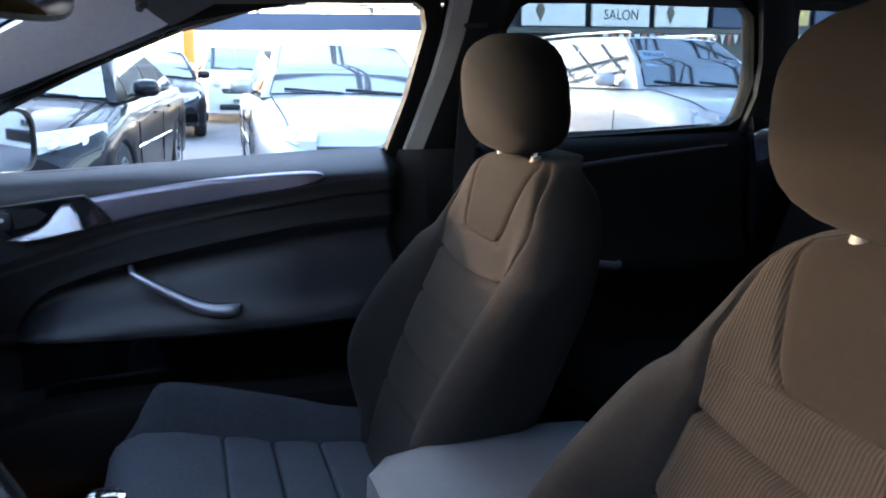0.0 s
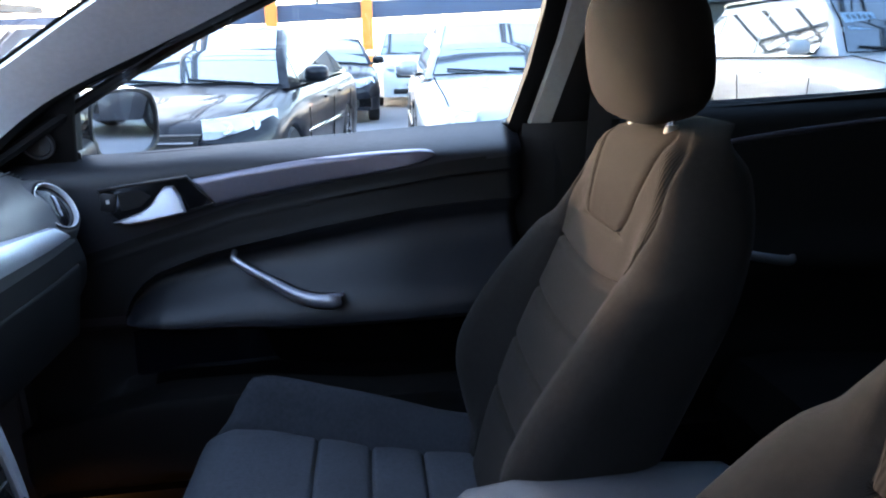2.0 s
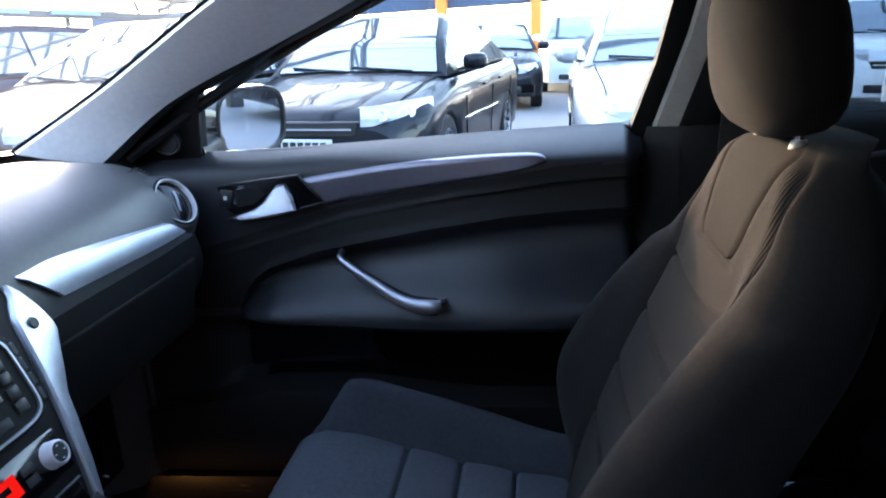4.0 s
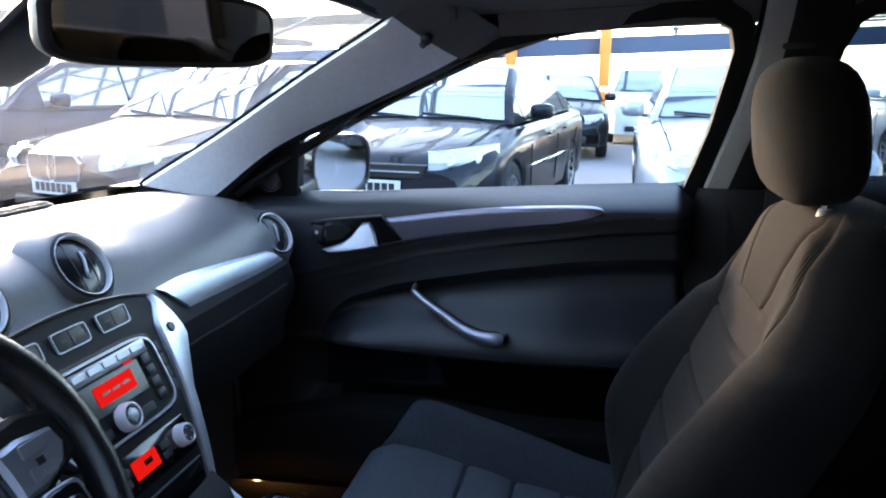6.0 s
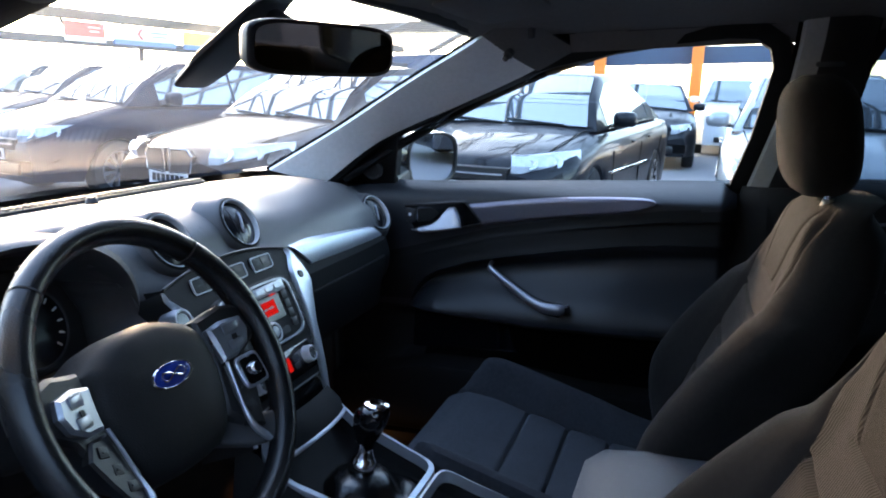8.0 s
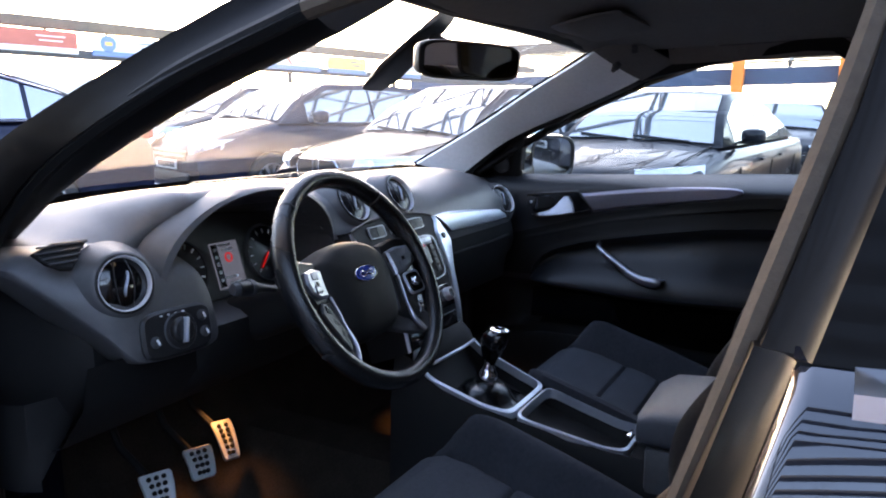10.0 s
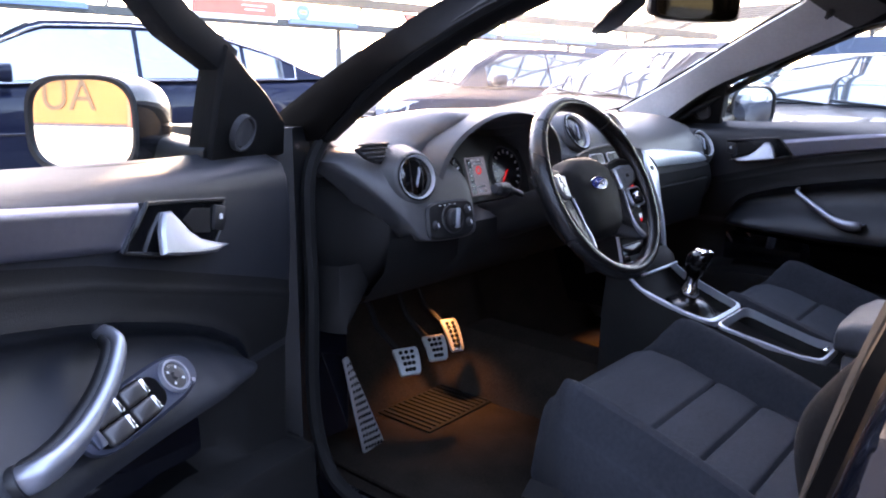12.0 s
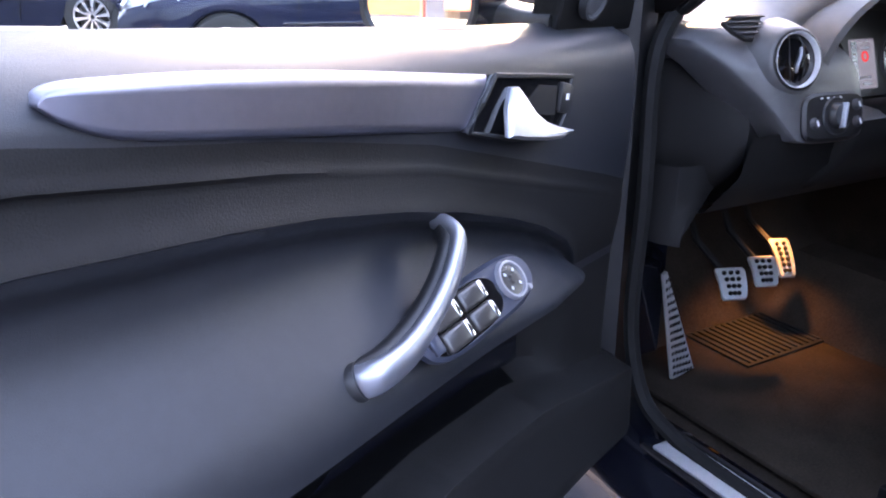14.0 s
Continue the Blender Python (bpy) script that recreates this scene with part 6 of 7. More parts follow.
    for k in range(15):
        f = -1 + 2 * k / 14
        f = math.copysign(1 - (1 - abs(f)) ** 1.7, f)
        sc = max(0.30, (1 - abs(f) ** 3.0) ** (1 / 2.6))
        z = 1.158 + 0.094 * f
        hr.append(ring_pts((0, -0.893 + lean + 0.007 * f, z), (1, 0, 0), (0, 1, 0), (0.146 - 0.008 * f) * sc, 0.056 * sc ** 0.8, 36, 3.0))
    head = sp("head_restraint", loft(hr, cu=True, caps=True), PANELCLOTH, "padded head restraint, its cloth darkened for shade and browned for sun")
    for s in (-1, 1):
        sp("restraint_post", tube([(s * 0.066, -0.908 + lean, 1.03), (s * 0.066, -0.906 + lean, 1.10)], 0.006, 10), CHROME, "chrome head restraint post", head)
        sp("post_socket", lathe([(0.0, 0.010), (0.008, 0.010), (0.010, 0.004), (0.011, 0.0)], 14, pose(s * 0.066, -0.907 + lean, 1.054)), SOCKET, "pale grey post socket", head)
    return root


build_seat("passenger_seat", "front passenger seat in grey ribbed cloth", 0.368, 0.003)
build_seat("driver_seat", "driver's seat in grey ribbed cloth", -0.368, -0.012)
# rear bench, shade put into its cloth
bench = thing("rear_bench", "rear bench seat, its cloth darkened to stand in for shade", "bench seat", (0, -1.6, 0.32))
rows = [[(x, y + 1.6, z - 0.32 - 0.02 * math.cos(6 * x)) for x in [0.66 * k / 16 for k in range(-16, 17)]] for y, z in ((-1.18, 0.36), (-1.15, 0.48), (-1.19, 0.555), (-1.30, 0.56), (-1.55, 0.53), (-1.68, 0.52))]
part("cushion", loft(rows), BENCHCLOTH, bench, "bench cushion, cloth darkened as in shade")
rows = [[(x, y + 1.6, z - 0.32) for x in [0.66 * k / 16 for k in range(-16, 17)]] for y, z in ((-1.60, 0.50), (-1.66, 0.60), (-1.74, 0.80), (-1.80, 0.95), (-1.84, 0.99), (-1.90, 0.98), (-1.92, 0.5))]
part("backrest", loft(rows), BENCHCLOTH, bench, "bench backrest, cloth darkened as in shade")
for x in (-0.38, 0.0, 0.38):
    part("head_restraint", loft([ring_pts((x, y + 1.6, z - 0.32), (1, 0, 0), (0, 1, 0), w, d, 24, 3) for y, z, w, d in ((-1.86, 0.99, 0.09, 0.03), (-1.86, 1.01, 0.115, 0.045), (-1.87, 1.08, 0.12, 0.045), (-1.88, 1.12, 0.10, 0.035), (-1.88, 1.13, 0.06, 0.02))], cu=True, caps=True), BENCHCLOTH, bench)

# ---- rear-view mirror and sun visors ----
rvm = thing("rear_view_mirror", "black dipping rear-view mirror on the windscreen", "mirror", (-0.07, -0.245, 1.282))
mm = facing((0, 0, 0), (-0.36, -0.93, -0.10))
secs = [[mm @ p for p in ring_pts((0, 0, h), (1, 0, 0), (0, 1, 0), 0.124 * k, 0.034 * k, 36, 4.5)] for h, k in ((-0.035, 0.55), (-0.030, 0.80), (-0.018, 0.95), (-0.004, 1.0), (0.004, 1.0), (0.007, 0.97))]
part("housing", loft(secs, cu=True, caps=True), HARD, rvm, "black mirror housing")
part("mirror_glass", loft([[mm @ p for p in ring_pts((0, 0, h), (1, 0, 0), (0, 1, 0), 0.115, 0.0285, 36, 4.5)] for h in (0.004, 0.0085)], cu=True, caps=True), DIMMIR, rvm, "dimmed mirror glass", smooth=False)
part("stalk", tube([Vector((0, 0.03, 0)), Vector((0.03, 0.06, 0.03)), Vector((0.05, 0.10, 0.045))], [0.014, 0.013, 0.016], 10), HARD, rvm)
part("sensor_cover", loft([ring_pts((0.045 + dx, y, z), (1, 0, 0), (0, 0.55, -0.83), a, b, 20, 4) for dx, y, z, a, b in ((0, 0.075, 0.085, 0.035, 0.012), (0, 0.125, 0.045, 0.045, 0.02), (0, 0.20, -0.01, 0.052, 0.022), (0, 0.235, -0.035, 0.042, 0.012))], cu=True, caps=True), HARD, rvm, "black sensor cover behind the mirror")
for s in (1, -1):
    vis = thing("sun_visor", "grey folded sun visor under the headliner", "sun visor", (s * 0.33, -0.37, 1.375), group="sun visors")
    part("flap", loft([ring_pts((0, dy, dz), (1, 0, 0), (0, 0, 1), 0.17 * k, h, 28, 2.6) for dy, dz, k, h in ((0.064, -0.012, 0.90, 0.003), (0.058, -0.011, 0.96, 0.006), (0.03, -0.007, 1.0, 0.009), (-0.03, 0.003, 1.0, 0.010), (-0.07, 0.009, 0.97, 0.007), (-0.078, 0.010, 0.92, 0.003))], cu=True, caps=True), LINING, vis, "grey cloth visor flap")
    part("visor_clip", rbox(0.018, 0.014, 0.022, 0.004, 2, pose(s * 0.20, -0.02, -0.030)), GREYPL, vis)
cl2 = thing("visor_hook", "small grey plastic hook on the pillar", "hook", (0.585, -0.335, 1.315))
part("hook_body", lathe([(0, 0), (0.010, 0), (0.010, 0.012), (0.006, 0.016), (0.006, 0.026), (0.0, 0.028)], 14, facing((0, 0, 0), (-0.6, 0.2, -0.5))), GREYPL, cl2)

# ---- pedals, foot rest, mat ----
def pedal(name, label, at, w, h, tilt, dots):
    root = thing(name, label, "pedal", at, group="pedals")
    m = facing((0, 0, 0), (-0.42, -1, math.tan(radians(tilt))))
    bow = lambda v: -0.007 * (2 * v / h) ** 2
    shape = [(-0.34, -0.5), (0.34, -0.5), (0.42, -0.42), (0.46, 0.0), (0.5, 0.40), (0.44, 0.5), (-0.44, 0.5), (-0.5, 0.40), (-0.46, 0.0), (-0.42, -0.42)]
    part("plate", slab(dense([(u * w, v * h) for u, v in shape], 3), lambda u, v, q: m @ Vector((u, v, q + bow(v))), 0.006, 0.002), BRUSH, root, "brushed metal pedal plate")
    for j in range(dots[1]):
        v = ((j + 0.5) / dots[1] - 0.5) * h * 0.84
        wide = w * (0.34 + 0.30 * (j + 0.5) / dots[1])
        for i in range(dots[0]):
            part("rubber_stud", lathe([(0, 0.0026), (0.0036, 0.0024), (0.0046, 0.0012), (0.0048, -0.001)], 10, m @ pose(((i + 0.5) / dots[0] - 0.5) * wide * 1.12, v, 0.006 + bow(v))), RUBBER, root)
    part("pedal_arm", tube([m @ Vector((0, h * 0.1, -0.006)), Vector((0, 0.10, 0.06)), Vector((0, 0.17, 0.20))], 0.0075, 8, 1.0, (1, 0, 0)), HARDM, root, "black pedal arm")
    return root


pedal("clutch_pedal", "metal clutch pedal with black rubber ribs", (-0.420, 0.228, 0.503), 0.062, 0.066, 40, (3, 4))
pedal("brake_pedal", "metal brake pedal with black rubber ribs", (-0.288, 0.258, 0.494), 0.060, 0.066, 40, (3, 4))
pedal("accelerator_pedal", "tall metal accelerator with black rubber ribs", (-0.168, 0.304, 0.488), 0.046, 0.092, 44, (2, 6))
fr = thing("foot_rest", "drilled metal foot rest plate", "foot rest", (-0.565, 0.25, 0.43))
FTL, FTR, FBR, FBL = Vector((-0.640, 0.205, 0.572)), Vector((-0.610, 0.226, 0.566)), Vector((-0.488, 0.242, 0.321)), Vector((-0.568, 0.226, 0.334))
fnrm = (FBR - FBL).cross(FTL - FBL).normalized()
org = Vector((-0.565, 0.25, 0.43))


def fp(u, v, w):
    """On the foot rest: u across and v up, both from 0 to 1, w out of the plate."""
    return FBL.lerp(FBR, u).lerp(FTL.lerp(FTR, u), v) - org + fnrm * w


part("plate", slab(dense([(0, 0), (1, 0), (1, 1), (0, 1)], 8), lambda u, v, w: fp(u, v, w), 0.006, 0.001), BRUSH, fr, "brushed metal foot rest plate")
for j in range(14):
    v = 0.05 + 0.068 * j
    n = max(2, round(6 - 3.8 * v))
    for i in range(n):
        u = 0.05 + 0.88 * (i + 0.5) / n
        part("rubber_stud", lathe([(0, 0.0014), (0.0040, 0.0012), (0.0046, 0.0)], 8, facing(fp(u, v, 0.006), fnrm)), RUBBER, fr)
mat_o = thing("floor_mat", "black ribbed rubber floor mat in the driver's footwell", "floor mat", (-0.38, 0.0, 0.32))
part("mat", rbox(0.50, 0.72, 0.012, 0.005, 2, pose(0.0, -0.02, 0.006)), CARPET, mat_o, "dark carpet mat")
part("heel_pad", rbox(0.30, 0.17, 0.006, 0.003, 2, pose(0.13, 0.265, 0.014)), RUBBER, mat_o, "rubber heel pad")
for k in range(16):
    part("pad_rib", rbox(0.007, 0.155, 0.005, 0.0015, 1, pose(-0.005 + 0.018 * k, 0.265, 0.018)), RUBBER, mat_o)
for s in (-1, 1):
    lamp = new("footwell_lamp_light", bpy.data.lights.new("footwell_lamp_light", "SPOT"))
    lamp.data.energy, lamp.data.color, lamp.data.shadow_soft_size = (0.44 if s < 0 else 0.5), (1.0, 0.46, 0.13), 0.012
    lamp.data.spot_size, lamp.data.spot_blend = radians(74 if s < 0 else 64), 0.9
    lamp.matrix_world = look((0.33, 0.335, 0.615), (0.50, 0.12, 0.33)) if s > 0 else look((-0.16, 0.355, 0.62), (-0.26, 0.25, 0.32))
    fx = thing("footwell_lamp", "small amber footwell lamp under the dashboard", "lamp", (0.32 if s > 0 else -0.16, 0.36, 0.64))
    part("lens", rbox(0.03, 0.02, 0.012, 0.004, 2, pose(0, 0, 0)), material("amber_lamp_lens", (0.4, 0.15, 0.03), 0.3, emit=(1.0, 0.42, 0.12), strength=0.02), fx, "amber lamp lens")


# ---- the car lot ----
TYRE = material("tyre_rubber", (0.02, 0.02, 0.02), 0.75, var=0.2)
ALLOY = material("alloy_wheel", (0.55, 0.56, 0.58), 0.3, 0.9, var=0.1)
DARKGL = material("dark_car_glass", (0.09, 0.105, 0.12), 0.03, 0.0, spec=0.9, var=0.3, scale=1.5, rvar=0.0)
DARKGL.node_tree.nodes["Principled BSDF"].inputs["IOR"].default_value = 2.6
LAMPGL = material("headlamp_glass", (0.52, 0.54, 0.57), 0.10, coat=1.0, spec=0.8, var=0.3, scale=20)
REDGL = material("tail_lamp_glass", (0.30, 0.01, 0.01), 0.15, coat=1.0)
STEELGREY = material("grey_print", (0.12, 0.16, 0.20), 0.6)
PLATEW = material("number_plate", (0.6, 0.6, 0.58), 0.5)
PAINTS = {n: material(n + "_car_paint", c, 0.35, m, coat=(1.0 if c[0] > 0.3 else 0.42), spec=(0.3 if c[0] > 0.3 else 0.05), var=0.08, rvar=0.04) for n, c, m in (("gloss_black", (0.010, 0.011, 0.014), 0.0), ("white", (0.72, 0.73, 0.74), 0.0), ("silver", (0.42, 0.44, 0.46), 0.5), ("dark_blue", (0.009, 0.012, 0.028), 0.2), ("red", (0.35, 0.015, 0.02), 0.0), ("graphite", (0.05, 0.052, 0.06), 0.3))}
STY = {
    "saloon": dict(L=4.70, W=1.82, H=1.47, hood=[(0.0, 0.62), (0.10, 0.72), (0.5, 0.83), (1.15, 0.95)], ws=(1.15, 1.95), roof=(1.95, 3.0), rear=(3.0, 4.05), tail=[(4.05, 1.02), (4.6, 1.0), (4.70, 0.85)], wheels=(0.88, 3.62), side=[(1.55, 3.75)]),
    "fastback": dict(L=4.75, W=1.84, H=1.50, hood=[(0.0, 0.62), (0.10, 0.72), (0.5, 0.83), (1.15, 0.95)], ws=(1.15, 1.95), roof=(1.95, 3.35), rear=(3.35, 4.50), tail=[(4.50, 1.06), (4.68, 1.03), (4.75, 0.86)], wheels=(0.88, 3.68), side=[(1.55, 4.05)]),
    "hatch": dict(L=4.30, W=1.79, H=1.50, hood=[(0.0, 0.60), (0.10, 0.72), (0.45, 0.86), (1.0, 1.0)], ws=(1.0, 1.8), roof=(1.8, 3.6), rear=(3.6, 4.2), tail=[(4.2, 0.98), (4.28, 0.9), (4.30, 0.7)], wheels=(0.85, 3.45), side=[(1.4, 3.75)]),
    "suv": dict(L=4.60, W=1.86, H=1.70, hood=[(0.0, 0.70), (0.08, 0.88), (0.45, 1.02), (1.15, 1.13)], ws=(1.15, 1.85), roof=(1.85, 3.95), rear=(3.95, 4.45), tail=[(4.45, 1.1), (4.56, 1.0), (4.60, 0.8)], wheels=(0.90, 3.65), side=[(1.5, 4.2)]),
}


def car_wheel(root, x, y, r, side):
    t = part("wheel", lathe([(r * 0.60, -0.10), (r * 0.93, -0.10), (r, -0.075), (r, 0.075), (r * 0.93, 0.10), (r * 0.66, 0.10), (r * 0.63, 0.07)], 30, facing((x, y, r), (0, side, 0))), TYRE, root, "black tyre")
    part("rim", lathe([(0, 0.05), (r * 0.15, 0.055), (r * 0.17, 0.03), (r * 0.58, 0.015), (r * 0.60, 0.09), (r * 0.66, 0.095)], 30, facing((x, y, r), (0, side, 0))), TYRE, t)
    for k in range(10):
        a = 36 * k + 9
        part("spoke", loft([[(facing((x, y, r), (0, side, 0)) @ pose(0, 0, 0, 0, 0, a)) @ Vector(p) for p in ((d, -w, 0.03), (d, -w, h), (d, w, h), (d, w, 0.03))] for d, w, h in ((0.03, 0.012, 0.078), (r * 0.35, 0.014, 0.084), (r * 0.62, 0.024, 0.090))], cu=True, caps=True), ALLOY, t, "alloy spoke")
    part("rim_edge", lathe([(r * 0.585, 0.085), (r * 0.60, 0.096), (r * 0.64, 0.098), (r * 0.655, 0.09)], 30, facing((x, y, r), (0, side, 0))), ALLOY, t, "bright rim edge")
    return t


def parked_car(name, style, paint, at, heading, label, group="parked cars", papers=False, rails=False, kidneys=False, chrome_line=False):
    """A car whose nose is at `at`; heading: degrees from +x in which the nose points. In its own axes x runs from the nose to the tail, y to its left... the far side mirrors."""
    S = STY[style]
    root = thing(name, label, "car", (at[0], at[1], 0), heading + 180, group)
    root.matrix_world = LOT @ pose(at[0], at[1], 0, 0, 0, heading + 180)
    pm = PAINTS[paint]
    L, W, H = S["L"], S["W"], S["H"]
    beltz = [(x, z) for x, z in S["hood"]] + [(S["rear"][1], S["tail"][0][1])] + S["tail"][1:]
    secs = []
    for k in range(61):
        x = L * k / 60
        zt = lerp_table(beltz, x)
        nose = min(1, 0.80 + 0.20 * smoothstep(0, 0.45, x)) * (1 - 0.16 * smoothstep(L - 0.5, L, x))
        w = W / 2 * nose
        zb = 0.24
        arch = max([smoothstep(0.39, 0.33, abs(x - xw)) * math.sqrt(max(0, 1 - ((x - xw) / 0.39) ** 2)) for xw in S["wheels"]])
        zb2 = zb + arch * 0.42
        half = [(0.0, zt + 0.03), (w * 0.5, zt + 0.022), (w * 0.80, zt - 0.008), (w * 0.93, zt - 0.05), (w * 0.985, zt - 0.13), (w, max(zt - 0.30, zb2 + 0.06)), (w * 0.995, max(0.45, zb2 + 0.02)), (w * 0.97, zb2), (w * 0.80, zb2 - 0.0), (w * 0.78, zb)]
        secs.append([Vector((x, y, z)) for y, z in half] + [Vector((x, -y, z)) for y, z in half[:0:-1]])
    part("body", loft(secs, cu=True, caps=True), pm, root, paint.replace("_", " ") + " painted body")
    # cabin
    x0, x1 = S["ws"]
    x2, x3 = S["rear"]
    wb, wt = W / 2 * 0.90, W / 2 * 0.66

    def cab(x, f):
        """Half width and height of the cabin at x; f from the waist (0) to the roof (1)."""
        zt = lerp_table(beltz, x) - 0.01
        top = lerp_table([(x0, zt), (x0 + 0.4 * (x1 - x0), zt + 0.48 * (H - zt)), (x1, H - 0.03), ((x1 + x2) / 2, H), (x2, H - 0.03), (x2 + 0.5 * (x3 - x2), H - 0.45 * (H - zt)), (x3, zt)], x)
        ft = (top - zt) / max(H - zt, 0.01)
        return wb + (wt - wb) * ft * f, zt + (top - zt) * f
    secs = []
    for k in range(41):
        x = x0 + (x3 - x0) * k / 40
        row = []
        for f in (0, 0.25, 0.5, 0.75, 0.9):
            h, z = cab(x, f)
            row.append(Vector((x, h, z)))
        h, z = cab(x, 1)
        row += [Vector((x, h * 0.97, z)), Vector((x, h * 0.6, z + 0.015)), Vector((x, 0, z + 0.02))]
        secs.append(row + [Vector((v.x, -v.y, v.z)) for v in row[-2::-1]])
    part("cabin", loft(secs), pm, root, paint.replace("_", " ") + " roof and pillars")

    def slope_pane(xa, xb, nm, lab):
        rows = []
        for v in [0.04 + 0.90 * i / 10 for i in range(11)]:
            x = xa + (xb - xa) * v
            h, z = cab(x, 1)
            rows.append([Vector((x - (0.02 if xa < xb else -0.02) * 0.5, h * 0.90 * u / 6, z + 0.024 - 0.012 * abs(u / 6) ** 2)) for u in range(-6, 7)])
        return part(nm, loft(rows), DARKGL, root, lab)
    edge = []
    for v in [0.03, 0.05, 0.5, 0.93, 0.95]:
        x = x0 + (x1 - x0) * v
        h, z = cab(x, 1)
        edge.append([Vector((x - 0.008, h * 0.915 * u / 6, z + 0.021 - 0.012 * abs(u / 6) ** 2)) for u in range(-6, 7)])
    part("screen_border", loft(edge), RUBBER, root, "black windscreen border")
    slope_pane(x0, x1, "windscreen", "dark reflecting windscreen")
    for y0, y1 in ((-0.52, 0.05), (0.08, 0.60)):
        part("wiper", tube([Vector((x0 - 0.01, y0 * W / 1.8, cab(x0, 1)[1] + 0.045)), Vector((x0 + 0.05, y1 * W / 1.8, cab(x0 + 0.05, 1)[1] + 0.040))], 0.010, 5), HARD, root, "black wiper")
    xb = S["hood"][2][0] * 0.25
    for q in (-1, 1):
        seam = [Vector((xb + (x0 - 0.02 - xb) * k / 10, q * W / 2 * (0.70 + 0.10 * k / 10), lerp_table(beltz, xb + (x0 - 0.02 - xb) * k / 10) + 0.004 + 0.008 * (1 - k / 10))) for k in range(11)]
        part("bonnet_seam", tube(seam, 0.006, 4), RUBBER, root, "dark bonnet joint")
        part("fog_lamp", lathe([(0, 0.012), (0.04, 0.010), (0.055, 0.0)], 16, facing((0.045, q * W / 2 * 0.66, 0.38), (-1, q * 0.4, 0))), LAMPGL, root, "small round fog lamp")
    slope_pane(x3, x2, "rear_window", "dark rear window")
    cuts = [S["side"][0][0], S["side"][0][0] + 0.46 * (S["side"][0][1] - S["side"][0][0]), S["side"][0][0] + 0.84 * (S["side"][0][1] - S["side"][0][0]), S["side"][0][1]]
    for s in (1, -1):
        for a, b in zip(cuts, cuts[1:]):
            rows = []
            for i in range(9):
                x = a + 0.02 + (b - a - 0.04) * i / 8
                rows.append([Vector((x, s * (cab(x, f)[0] + 0.006), cab(x, f)[1])) for f in (0.06, 0.3, 0.6, 0.86)])
            part("side_window", loft(rows), DARKGL, root, "dark side window")
        if chrome_line:
            up = [Vector((x, s * (cab(x, 0.92)[0] + 0.010), cab(x, 0.92)[1])) for x in [cuts[0] - 0.12 + (cuts[-1] + 0.1 - cuts[0] + 0.12) * i / 24 for i in range(25)]]
            lo = [Vector((x, s * (cab(x, 0.02)[0] + 0.012), cab(x, 0.02)[1])) for x in [cuts[-1] + 0.1 - (cuts[-1] + 0.1 - cuts[0] + 0.12) * i / 12 for i in range(13)]]
            part("chrome_window_line", tube(up + lo, 0.012, 6), CHROME, root, "chrome strip round the side windows")
        mx = cuts[0] + 0.12
        hw, mz = cab(mx, 0.0)
        part("wing_mirror", loft([ring_pts((mx + dx, s * (hw + 0.13), mz + 0.09), (0, 1, 0), (0, 0, 1), 0.11 * k, 0.075 * k, 18, 3) for dx, k in ((-0.10, 0.4), (-0.08, 0.75), (-0.03, 0.98), (0.02, 1.0), (0.03, 0.9))], cu=True, caps=True), pm, root, "wing mirror")
        part("mirror_arm", rbox(0.05, 0.08, 0.03, 0.01, 1, pose(mx, s * (hw + 0.03), mz + 0.03)), HARD, root)
        for xw in S["wheels"]:
            car_wheel(root, xw, s * (W / 2 - 0.11), 0.325 if style != "suv" else 0.355, s)
        for dx in (0.42, 0.85):
            hx = cuts[0] + dx * (cuts[2] - cuts[0])
            part("door_handle", rbox(0.18, 0.03, 0.025, 0.010, 2, pose(hx, s * W / 2 * 1.0, lerp_table(beltz, hx) - 0.17)), pm, root)
        # lamps
        zl = S["hood"][1][1]
        lam = []
        for i in range(9):
            v = i / 8
            xx, yy = 0.03 + 0.50 * v ** 1.6, W / 2 * (0.50 + 0.455 * v ** 0.7)
            lam.append([Vector((xx - 0.015, s * yy, zl - 0.05 - 0.06 * (1 - v * 0.5))), Vector((xx - 0.025, s * (yy + 0.012), zl - 0.02)), Vector((xx + 0.03, s * (yy - 0.01), zl + 0.05 + 0.05 * v)), Vector((xx + 0.09, s * (yy - 0.04), zl + 0.055 + 0.05 * v))])
        part("headlamp", loft(lam), LAMPGL, root, "clear glass headlamp")
        for v in (0.25, 0.62):
            xx, yy = 0.03 + 0.50 * v ** 1.6, W / 2 * (0.50 + 0.455 * v ** 0.7)
            part("lamp_reflector", lathe([(0.0, 0.002), (0.02, 0.010), (0.046, 0.016), (0.052, 0.014), (0.054, 0.0)], 18, facing((xx - 0.005, s * yy, zl - 0.01 + 0.03 * v), (-1, s * 0.5 * v, 0.45))), ALLOY, root, "bright round lamp reflector")
        part("tail_lamp", rbox(0.16, 0.26, 0.16, 0.03, 2, pose(L - 0.07, s * W / 2 * 0.72, lerp_table(beltz, L - 0.3) - 0.12)), REDGL, root, "red tail lamp")
        for xd, lean in ((cuts[0] - 0.06, 0.0), (cuts[1] + 0.02, 0.02), (cuts[2] + 0.10, 0.05)):
            part("door_line", tube([Vector((xd + lean * i, s * (W / 2 * 1.001), 0.32 + (lerp_table(beltz, xd) - 0.32 - 0.20) * i / 6)) for i in range(7)], 0.006, 4), RUBBER, root, "dark door joint")
